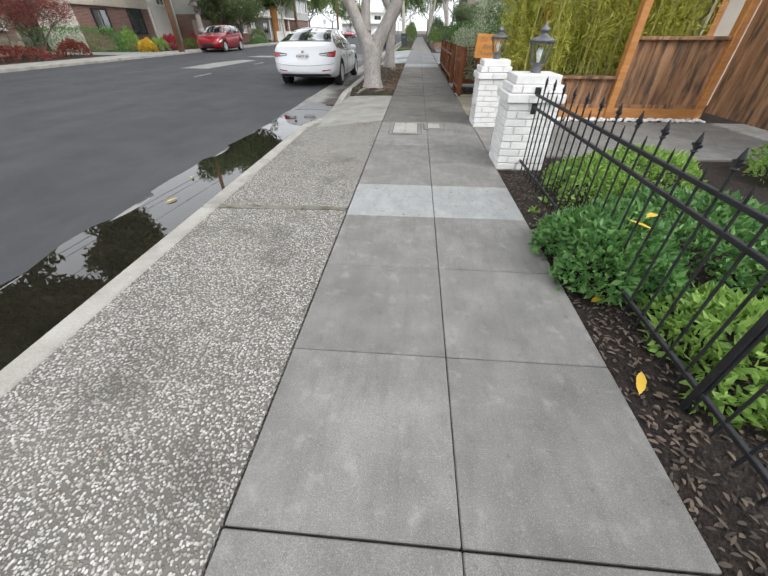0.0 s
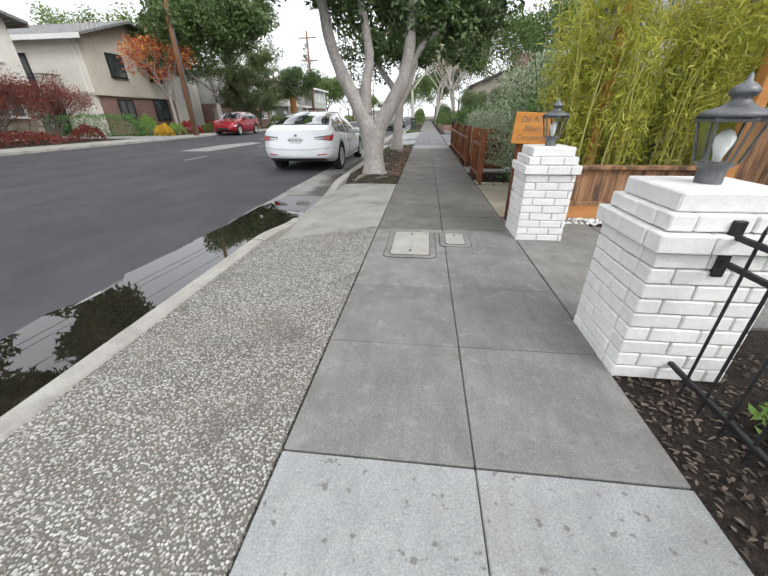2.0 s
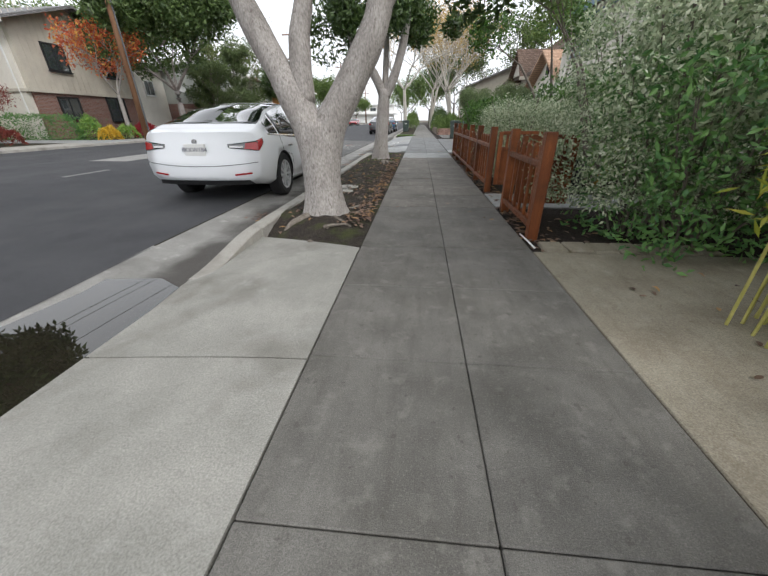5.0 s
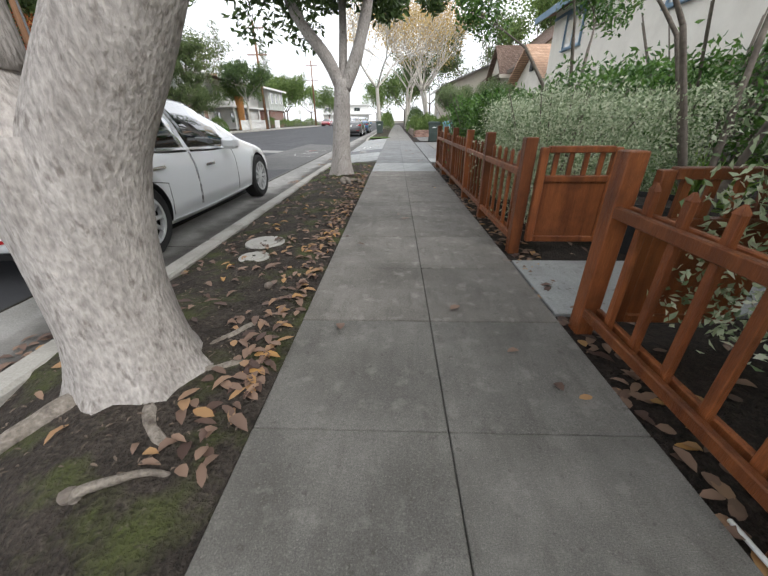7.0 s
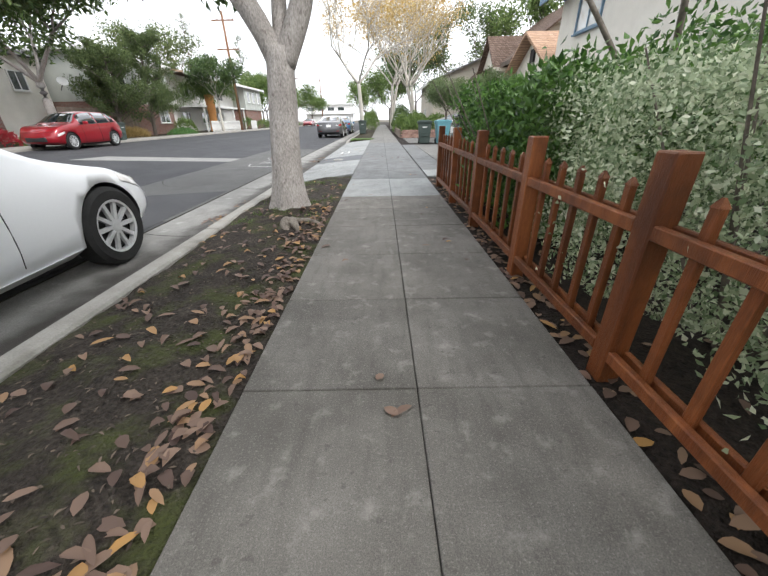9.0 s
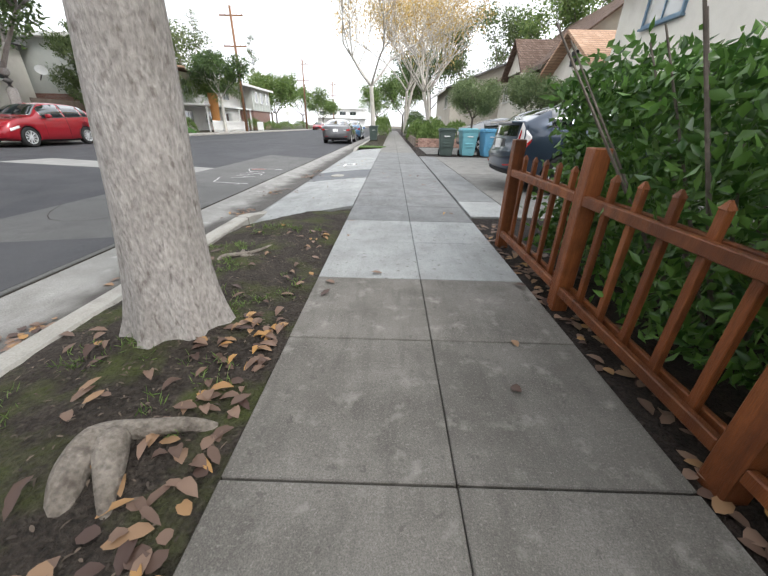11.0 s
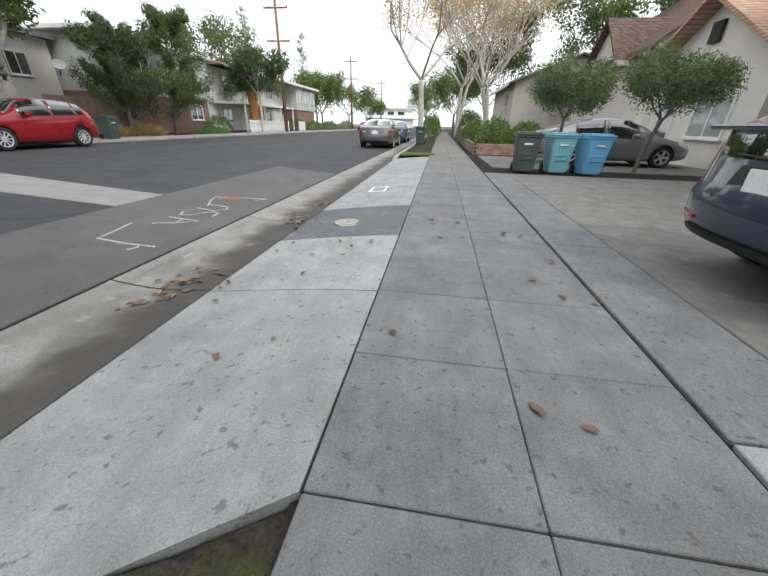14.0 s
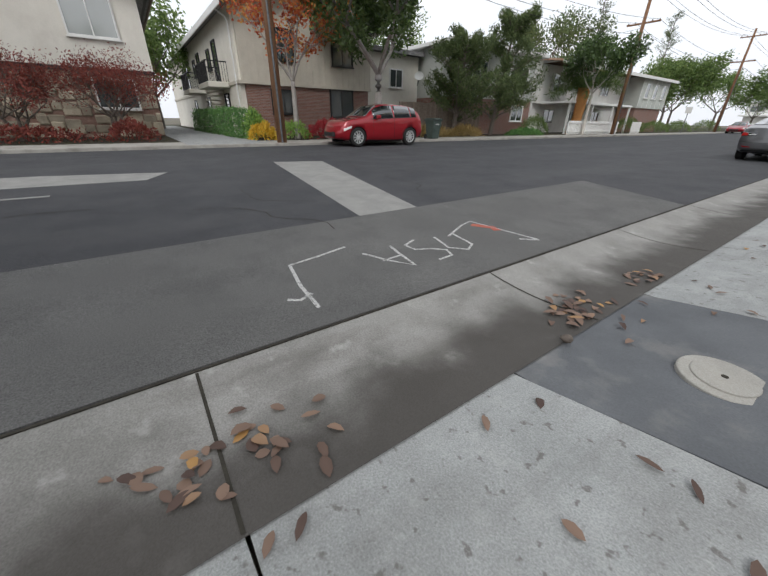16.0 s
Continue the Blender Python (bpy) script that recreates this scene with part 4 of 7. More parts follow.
part("upper_wall", boxm(-36, -22.0, 49, 73, 2.6, 5.6), WHITE_WALL, hd)
part("lower_wall", boxm(-36, -22.4, 49, 72.5, 0.0, 2.6), WHITE_WALL, hd)
part("bay", boxm(-22.2, -20.2, 65.5, 73, 2.6, 5.6), GREY_WALL, hd, "grey-green timbered bay")
part("bay_base", boxm(-22.2, -20.35, 65.7, 72.8, 0.0, 2.6), BRICK_RED, hd)
battens(hd, -20.2, 65.6, 73, 2.6, 5.6, TRIM_WHITE, 1.2)
roof, g = gable_roof(hd, -36, -20.4, 49, 73, 5.6, 1.0, SHINGLE_TAN, "y", 0.7, fascia=TRIM_WHITE)
for q in g:
    part("gable", q, WHITE_WALL, hd)
for y in (52, 56.5, 61):
    window(hd, EAST(-21.97, y, 4.3), 1.7, 1.3, 1)
    window(hd, EAST(-22.37, y, 1.5), 1.6, 1.1, 1)
for y in (67, 69.2, 71.6):
    window(hd, EAST(-20.17, y, 4.3), 0.9, 1.3, 0)
part("porch_roof", boxm(-22.2, -19.2, 49.5, 62, 2.5, 2.68, 0.02), TRIM_WHITE, hd)
for y in (50, 54, 58, 61.7):
    part("porch_post", boxm(-19.4, -19.25, y, y + 0.15, 0.1, 2.5), TRIM_WHITE, hd)
he = thing("house", "white low house with long eaves far down the street", "house")
part("wall", boxm(-30, -12, 160, 172, 0.0, 6.5), WHITE_WALL, he)
part("roof", boxm(-31, -10, 158.5, 173, 3.2, 3.6), TRIM_WHITE, he)
part("top_roof", boxm(-31, -11, 159, 173, 6.5, 6.9), TRIM_WHITE, he)
for x in (-28, -24, -20, -16):
    window(he, SOUTH(x, 159.97, 5.0), 2.4, 1.2)

# apartment block over the carport, on the walk's side
hf = thing("apartment_block", "cream stucco apartment block raised over a carport", "house")
part("upper_wall", boxm(7.4, 18, 12.5, 26.1, 2.25, 5.6), STUCCO, hf)
part("soffit", boxm(7.5, 18, 12.6, 26.0, 2.1, 2.25), TAN_WALL, hf)
part("back_wall", boxm(13.5, 18, 12.5, 26.1, -0.1, 2.1), TAN_WALL, hf)
part("end_wall", boxm(7.6, 13.5, 12.5, 12.8, -0.1, 2.1), STUCCO, hf)
for y in (15.6, 20.4, 25.6):
    bm = bmesh.new()
    tube(bm, [(7.75, y, -0.06), (7.75, y, 2.12)], 0.08, 12)
    part("post", bm, STUCCO, hf)
roof, g = gable_roof(hf, 7.4, 18, 12.5, 26.1, 5.55, 1.3, SHINGLE_BROWN, "y", 0.7, fascia=BLUE_TRIM)
for q in g:
    part("gable", q, STUCCO, hf)
for y in (14.5, 17.2, 23.8):
    window(hf, WEST(7.38, y, 4.5), 1.5, 1.2, 1, BLUE_TRIM, PANE_PALE)
part("blue_band", boxm(7.36, 7.41, 12.5, 26.1, 5.2, 5.32), BLUE_TRIM, hf)

# bungalow with tan shingles and the brown-roofed house behind it
hg = thing("bungalow", "cream bungalow with tan shingle gable roof", "house")
part("wall", boxm(8.2, 17, 27.6, 33.6, -0.1, 3.2), STUCCO, hg)
roof, g = gable_roof(hg, 8.2, 17, 27.6, 33.6, 3.2, 1.75, SHINGLE_TAN, "x", 0.6, fascia=GREY_WALL)
for q in g:
    part("gable", q, STUCCO, hg)
window(hg, WEST(8.17, 29.4, 1.5), 1.6, 1.1, 1, pane_mat=PANE_PALE)
window(hg, WEST(8.17, 31.8, 1.6), 0.9, 1.9, 0)
part("vent", boxm(8.1, 8.2, 30.35, 30.85, 3.7, 4.3, 0.01), DARK_PLASTIC, hg)
hh = thing("house", "house with steep brown shake roof", "house")
part("wall", boxm(9.5, 20, 37, 47, -0.1, 5.0), STUCCO, hh)
roof, g = gable_roof(hh, 9.5, 20, 37, 47, 5.0, 3.9, SHINGLE_BROWN, "y", 0.7, fascia=BARK_DARK)
for q in g:
    part("gable", q, TAN_WALL, hh)
roof, g = gable_roof(hh, 8.6, 14, 38.5, 42.5, 4.6, 1.9, SHINGLE_BROWN, "x", 0.4, fascia=TAN_WALL)
for q in g:
    part("dormer_gable", q, STUCCO, hh)
window(hh, WEST(9.47, 45, 3.6), 1.3, 1.1)
hi = thing("house", "tan-walled house behind street trees", "house")
part("wall", boxm(5.5, 15, 50, 62, -0.1, 4.6), TAN_WALL, hi)
roof, g = gable_roof(hi, 5.5, 15, 50, 62, 4.6, 1.8, SHINGLE_GREY, "y", 0.7, fascia=TRIM_WHITE)
for q in g:
    part("gable", q, TAN_WALL, hi)
window(hi, WEST(5.47, 53, 3.4), 1.5, 1.1)
window(hi, WEST(5.47, 57, 1.5), 1.5, 1.1)

# low house behind the bamboo
hj = thing("garden_house", "brown-roofed house behind the bamboo with exposed rafters", "house")
part("wall", boxm(5.2, 14, 5.2, 9.0, -0.1, 2.7), TAN_WALL, hj)
roof, g = gable_roof(hj, 4.6, 14, 4.6, 9.3, 2.75, 1.7, SHINGLE_BROWN, "y", 0.7, fascia=BARK_DARK)
for q in g:
    part("gable", q, TAN_WALL, hj)
for k in range(8):
    part("rafter_end", boxm(3.75, 4.7, 4.3 + k * 0.62, 4.38 + k * 0.62, 2.52, 2.66), BARK_DARK, hj)
window(hj, SOUTH(7.2, 5.17, 1.6), 1.4, 1.2, 1)
window(hj, WEST(5.17, 7.6, 1.5), 1.2, 1.6, 1)

# cracks in the old asphalt
rc = random.Random(77)
for x0, y0, n in ((-4.9, 16.6, 9), (-6.2, 18.0, 10), (-5.2, 21.5, 12), (-7.5, 19.0, 8), (-8.5, 22.5, 14), (-6.5, 15.4, 8)):
    bm = bmesh.new()
    x, y = x0, y0
    a = rc.uniform(0, 6.28)
    last = None
    for k in range(n):
        a += rc.uniform(-0.7, 0.7)
        x, y = x + math.cos(a) * 0.25, y + math.sin(a) * 0.25
        w = rc.uniform(0.004, 0.009)
        pair = [bm.verts.new((x - math.sin(a) * w * s, y + math.cos(a) * w * s, road_z(x, 50) + 0.006)) for s in (1, -1)]
        if last:
            bm.faces.new((last[0], pair[0], pair[1], last[1]))
        last = pair
    tagged(part("road_crack", bm, CRACK), "thin dark crack in the asphalt", "crack", kind="structure")


# ---- garden side: pillars, iron fence, cedar fence, lanterns, sign ----
BRICK_MESH = {}


def brick_mesh(w, d, h):
    key = (round(w, 3), round(d, 3), round(h, 3))
    if key not in BRICK_MESH:
        bm = boxm(-w / 2, w / 2, -d / 2, d / 2, -h / 2, h / 2, 0.006)
        me = bpy.data.meshes.new("brick")
        bm.to_mesh(me)
        bm.free()
        me.materials.append(WHITE_BRICK)
        BRICK_MESH[key] = me
    return BRICK_MESH[key]


def pillar(x0, x1, y0, y1):
    p = thing("brick_pillar", "white-painted brick pillar with a stepped cap", "pillar", "pillars by the garden path")
    part("core", boxm(x0 + 0.02, x1 - 0.02, y0 + 0.02, y1 - 0.02, -0.1, 0.66), WHITE_BRICK, p)
    rb = random.Random(int(y0 * 100))

    def course(z, h, g, half):
        X0, X1, Y0, Y1 = x0 - g, x1 + g, y0 - g, y1 + g
        for axis, lo, hi in (("x", X0, X1), ("y", Y0 + 0.1, Y1 - 0.1)):
            a = lo - (0.11 if half else 0.0) * (1 if axis == "x" else 0.7)
            while a < hi - 0.02:
                s, e = max(a, lo), min(a + 0.215, hi)
                if e - s > 0.03:
                    for side in (0, 1):
                        if axis == "x":
                            me = brick_mesh(e - s - 0.006, 0.1, h - 0.006)
                            loc = ((s + e) / 2, (Y0 + 0.05) if side == 0 else (Y1 - 0.05), z + h / 2)
                        else:
                            me = brick_mesh(0.1, e - s - 0.006, h - 0.006)
                            loc = ((X0 + 0.05) if side == 0 else (X1 - 0.05), (s + e) / 2, z + h / 2)
                        b = new("brick", me)
                        b.parent = p
                        b.location = (loc[0] + rb.uniform(-0.002, 0.002), loc[1] + rb.uniform(-0.002, 0.002), loc[2])
                a += 0.215
    for k in range(9):
        course(-0.02 + k * 0.0755, 0.0755, 0.0, k % 2)
    course(0.66, 0.085, 0.03, 0)
    course(0.745, 0.075, -0.005, 1)
    part("cap_core", boxm(x0 + 0.06, x1 - 0.06, y0 + 0.06, y1 - 0.06, 0.66, 0.82), WHITE_BRICK, p)
    part("cap", boxm(x0 + 0.04, x1 - 0.04, y0 + 0.04, y1 - 0.04, 0.82, 0.9, 0.008), WHITE_BRICK, p)
    return p


pillar(0.75, 1.27, 0.6, 1.1)
pillar(0.75, 1.22, 2.7, 3.2)


def lantern(x, y, z):
    l = thing("lantern", "grey metal post lantern with glass sides on the pillar", "lantern", "lanterns on the pillars", at=pose(x, y, z))
    part("base", lathe(bmesh.new(), [(0.05, 0), (0.05, 0.06), (0.065, 0.075), (0.075, 0.085)], 20), PEWTER, l, smooth=False)
    n = 6
    for k in range(n):
        a = 2 * math.pi * (k + 0.5) / n
        part("cage_bar", tube(bmesh.new(), [(0.075 * math.cos(a), 0.075 * math.sin(a), 0.085), (0.11 * math.cos(a), 0.11 * math.sin(a), 0.25)], 0.006, 6), PEWTER, l)
    part("cage_ring", lathe(bmesh.new(), [(0.118, 0.245), (0.125, 0.255), (0.12, 0.265)], 6, pose(0, 0, 0, 0, 0, 30)), PEWTER, l)
    part("roof", lathe(bmesh.new(), [(0.125, 0.262), (0.105, 0.285), (0.06, 0.3), (0.04, 0.315), (0.03, 0.33), (0.045, 0.342), (0.05, 0.355), (0.035, 0.375), (0.012, 0.39), (0.008, 0.41), (0.002, 0.42)], 18), PEWTER, l, smooth=True)
    for k in range(n):
        a0, a1 = 2 * math.pi * (k + 0.5) / n, 2 * math.pi * (k + 1.5) / n
        g = bmesh.new()
        q = [(0.07, a0, 0.09), (0.07, a1, 0.09), (0.105, a1, 0.245), (0.105, a0, 0.245)]
        vs = [g.verts.new((r * math.cos(a) * s, r * math.sin(a) * s, zz)) for s in (1.0, 0.97) for r, a, zz in q]
        for f in ((0, 1, 2, 3), (7, 6, 5, 4), (0, 4, 5, 1), (1, 5, 6, 2), (2, 6, 7, 3), (3, 7, 4, 0)):
            g.faces.new([vs[i] for i in f])
        pane = part("pane", g, LANTERN_GLASS, l)
        pane.visible_shadow = False
    part("bulb", lathe(bmesh.new(), [(0.015, 0.09), (0.02, 0.12), (0.035, 0.16), (0.036, 0.185), (0.022, 0.21), (0.004, 0.218)], 14), BULB, l, smooth=True)
    return l


lantern(1.02, 0.86, 0.9)
lantern(1.0, 2.95, 0.9)

# iron fence with spear and fleur heads
iron = thing("iron_fence", "black wrought-iron fence with fleur heads", "fence")
FX = 1.0
for z, r in ((0.09, 0.011), (0.63, 0.011), (0.74, 0.011)):
    part("rail", boxm(FX - r, FX + r, -6.0, 0.61, z - r, z + r, 0.003), IRON, iron)
y, k = 0.48, 0
while y > -6.0:
    tall = k % 2 == 1
    bm = bmesh.new()
    top = 0.83 if tall else 0.79
    tube(bm, [(FX, y, 0.0), (FX, y, top)], 0.0065, 6)
    if tall:
        lathe(bm, [(0.006, top), (0.016, top + 0.008), (0.007, top + 0.016), (0.008, top + 0.03), (0.013, top + 0.045), (0.002, top + 0.085)], 8, pose(FX, y, 0))
        for s in (-1, 1):
            tube(bm, [(FX, y + s * 0.004, top + 0.018), (FX, y + s * 0.018, top + 0.036), (FX, y + s * 0.027, top + 0.034), (FX, y + s * 0.026, top + 0.024)], [0.007, 0.007, 0.006, 0.003], 6)
    else:
        lathe(bm, [(0.0065, top), (0.001, top + 0.03)], 6, pose(FX, y, 0))
    part("spear" if tall else "picket", bm, IRON, iron)
    y -= 0.118
    k += 1
part("bracket", boxm(FX - 0.015, FX + 0.03, 0.585, 0.612, 0.56, 0.8, 0.004), IRON, iron)
for yy in (-2.45, -5.0):
    part("fence_post", boxm(FX - 0.016, FX + 0.016, yy - 0.016, yy + 0.016, -0.05, 0.86, 0.004), IRON, iron)

# cedar board fence
cedar = thing("cedar_fence", "weathered cedar board fence with stained boards", "fence")
rb = random.Random(5)


def boards(x0, x1, y, z0, z1, w=0.14):
    x = x0
    while x < x1 - 0.03:
        e = min(x + w * rb.uniform(0.9, 1.05), x1)
        part("board", boxm(x + 0.002, e - 0.002, y - 0.012 + rb.uniform(-0.004, 0.004), y + 0.012, z0, z1, 0.004), WEATHERED, cedar)
        x = e


boards(1.55, 3.2, 3.7, 0.16, 0.58)
boards(3.34, 4.72, 3.7, 0.16, 1.12, 0.17)
for k in range(22):
    yy = 3.62 - k * 0.16
    part("board", boxm(4.86, 4.885, yy - 0.155, yy - 0.004, 0.1, 1.75, 0.004), WEATHERED, cedar)
part("top_rail", boxm(1.5, 3.22, 3.63, 3.77, 0.58, 0.625, 0.006), WEATHERED, cedar)
part("top_rail", boxm(3.32, 4.75, 3.63, 3.77, 1.12, 1.17, 0.006), WEATHERED, cedar)
part("middle_rail", boxm(1.5, 4.75, 3.66, 3.685, 0.14, 0.2, 0.004), WEATHERED, cedar, "dark rail along the boards")
part("kickboard", boxm(1.45, 4.8, 3.65, 3.69, -0.03, 0.14, 0.004), ORANGE_WOOD, cedar, "orange cedar kickboard")
for x, z in ((3.27, 2.9), (4.79, 2.9), (1.5, 0.62)):
    part("fence_post", boxm(x - 0.06, x + 0.06, 3.62, 3.76, -0.05, z, 0.008), WEATHERED if z < 1 else ORANGE_WOOD, cedar)
pg = thing("pergola", "orange cedar pergola beams over the garden", "pergola")
part("beam", boxm(1.6, 6.5, 3.6, 3.7, 2.75, 2.95, 0.01), ORANGE_WOOD, pg)
for k in range(8):
    part("joist", boxm(1.9 + k * 0.6, 1.96 + k * 0.6, 3.2, 5.0, 2.95, 3.08, 0.006), ORANGE_WOOD, pg)
part("post", boxm(1.95, 2.07, 4.3, 4.42, -0.05, 2.95, 0.008), ORANGE_WOOD, pg)
part("post", boxm(4.75, 4.87, 4.3, 4.42, -0.05, 2.95, 0.008), ORANGE_WOOD, pg)

bm = bmesh.new()
for k in range(420):
    x, y, r = rb.uniform(1.3, 4.8), rb.uniform(3.36, 3.62), rb.uniform(0.014, 0.026)
    lathe(bm, [(r * 0.5, -0.03), (r, -0.02), (r * 0.9, -0.02 + r * 0.6), (r * 0.3, -0.02 + r)], 6, pose(x, y, 0, rb.uniform(-20, 20), rb.uniform(-20, 20), rb.uniform(0, 360)))
tagged(part("white_pebbles", bm, WHITE_STONE), "strip of white pebbles along the cedar fence", "pebbles", kind="stuff")

# sign on its post
sg = thing("wooden_sign", "varnished orange wooden sign on a leaning post", "sign")
part("post", boxm(0.8, 0.88, 3.46, 3.54, -0.05, 0.95, 0.006, m=pose(0, 0, 0, 0, 0, 0)), STAINED, sg)
board = part("board", boxm(-0.2, 0.2, -0.016, 0.016, -0.16, 0.16, 0.004, m=pose(0.93, 3.44, 1.04, 0, 3, 0)), SIGN_WOOD, sg)


def lettering(text, size, m, mat, parent, name="lettering", shear=0.0):
    cu = bpy.data.curves.new(name, "FONT")
    cu.body, cu.size, cu.extrude, cu.shear = text, size, 0.0006, shear
    cu.align_x, cu.align_y = "CENTER", "CENTER"
    tmp = bpy.data.objects.new(name, cu)
    scene.collection.objects.link(tmp)
    dg = bpy.context.evaluated_depsgraph_get()
    me = bpy.data.meshes.new_from_object(tmp.evaluated_get(dg))
    bpy.data.objects.remove(tmp)
    me.materials.clear()
    me.materials.append(mat)
    me.transform(m)
    ob = new(name, me)
    ob.parent = parent
    return ob


for i, word in enumerate(("Do Not", "Block", "Driveway")):
    lettering(word, 0.085, pose(0.93, 3.4225, 1.13 - i * 0.09, 90, 0, 0), BARK_DARK, board, shear=0.3)

# ---- stained picket fence and gates along the walk ----
def picket_fence(posts, label):
    f = thing("picket_fence", label, "fence", "stained fences along the walk")
    X = 0.86
    for y in posts:
        bm = boxm(X - 0.048, X + 0.048, y - 0.048, y + 0.048, -0.06, 0.93, 0.006)
        part("fence_post", bm, STAINED, f)
    for a, b in zip(posts, posts[1:]):
        for z in (0.11, 0.66):
            part("rail", boxm(X - 0.045, X - 0.01, a + 0.048, b - 0.048, z - 0.025, z + 0.03, 0.005), STAINED, f)
            part("rail", boxm(X + 0.022, X + 0.05, a + 0.048, b - 0.048, z - 0.025, z + 0.03, 0.005), STAINED, f)
        n = max(2, round((b - a) / 0.2))
        for k in range(1, n):
            y = a + (b - a) * k / n
            bm = boxm(X - 0.009, X + 0.021, y - 0.019, y + 0.019, 0.07, 0.79, 0.003)
            tip = bmesh.ops.create_cone(bm, segments=4, radius1=0.026, radius2=0.006, depth=0.03, cap_ends=True)
            bmesh.ops.transform(bm, matrix=pose(X + 0.006, y, 0.804, 0, 0, 45), verts=tip["verts"])
            part("picket", bm, STAINED, f)
    return f


picket_fence((6.29, 7.46), "stained redwood picket fence before the open gates")
picket_fence((8.74, 9.975, 11.1, 12.385, 13.6, 14.83), "long stained redwood picket fence along the hedge")


def gate(hinge_y, label):
    g = thing("garden_gate", label, "gate", "open garden gates")
    x0, x1, y = 0.93, 1.55, hinge_y
    for x in (x0, x1 - 0.06):
        part("stile", boxm(x, x + 0.06, y - 0.025, y + 0.025, 0.1, 0.86, 0.005), STAINED, g)
    for z in (0.1, 0.6, 0.82):
        part("rail", boxm(x0 + 0.06, x1 - 0.06, y - 0.028, y + 0.028, z, z + 0.05, 0.005), STAINED, g)
    part("panel", boxm(x0 + 0.06, x1 - 0.06, y - 0.012, y + 0.012, 0.15, 0.6), STAINED, g, "plain stained plywood panel")
    for k in range(4):
        x = x0 + 0.11 + k * 0.118
        part("slat", boxm(x, x + 0.035, y - 0.012, y + 0.012, 0.65, 0.82), STAINED, g)
    return g


gate(8.67, "open stained redwood gate with a solid panel")
gate(7.36, "open stained redwood gate with a solid panel")

# ---- covers let into the walk and verge ----
bx = thing("utility_box", "concrete electrical box cover set in the walk", "utility cover")
def rounded(bm, x0, x1, y0, y1, z0, z1, r):
    out = []
    for cx, cy, a0 in ((x1 - r, y1 - r, 0), (x0 + r, y1 - r, 90), (x0 + r, y0 + r, 180), (x1 - r, y0 + r, 270)):
        for k in range(5):
            a = radians(a0 + k * 22.5)
            out.append((cx + r * math.cos(a), cy + r * math.sin(a)))
    return prism(bm, out, z0, z1)


def utility(b, x0, x1, y0, y1, text):
    part("collar_gap", rounded(bmesh.new(), x0, x1, y0, y1, -0.03, 0.0030, 0.06), CRACK, b)
    part("collar", rounded(bmesh.new(), x0 + 0.007, x1 - 0.007, y0 + 0.007, y1 - 0.007, -0.03, 0.0065, 0.055), CONCRETE, b)
    part("lid_gap", rounded(bmesh.new(), x0 + 0.06, x1 - 0.06, y0 + 0.06, y1 - 0.06, -0.03, 0.0095, 0.03), CRACK, b)
    lid = part("lid", rounded(bmesh.new(), x0 + 0.066, x1 - 0.066, y0 + 0.066, y1 - 0.066, -0.03, 0.0125, 0.026), LID, b)
    xm = (x0 + x1) / 2
    for yy in (y0 + 0.17, y1 - 0.14) if text else (y1 - 0.12,):
        part("lift_hole", boxm(xm - 0.008, xm + 0.008, yy - 0.022, yy + 0.022, 0.0, 0.0145), CRACK, lid)
    part("bolt", lathe(bmesh.new(), [(0.012, 0.0), (0.012, 0.0145)], 10, pose(x1 - 0.1, y1 - 0.1, 0)), BIN_GREEN, lid)
    if text:
        lettering(text, 0.055, pose(xm + 0.01, (y0 + y1) / 2 - 0.03, 0.0136, 0, 0, 90), CURB, lid)


utility(bx, -0.595, -0.09, 2.07, 2.885, "ELECTRICAL")
bx2 = thing("utility_box", "small concrete meter box cover set in the walk", "utility cover")
utility(bx2, -0.05, 0.275, 2.4, 2.86, "")
for x, y, r, lab in ((-1.42, 8.47, 0.13, "round concrete cover in the tree lawn"), (-1.46, 8.86, 0.185, "round concrete cover in the tree lawn"), (-1.45, 19.75, 0.17, "pale round concrete cover in the driveway apron")):
    z = 0.006 if y < 15 else fall(x, y) + 0.002
    c = thing("round_cover", lab, "utility cover")
    part("ring", lathe(bmesh.new(), [(r, z - 0.08), (r, z + 0.004), (r * 0.97, z + 0.008)], 32), LID, c)
    part("lid", lathe(bmesh.new(), [(r * 0.72, z - 0.02), (r * 0.72, z + 0.013), (r * 0.7, z + 0.016)], 32), LID, c)
    part("lift_hole", lathe(bmesh.new(), [(0.014, z), (0.014, z + 0.018)], 10), CRACK, c)
    c.location = (x, y, 0)

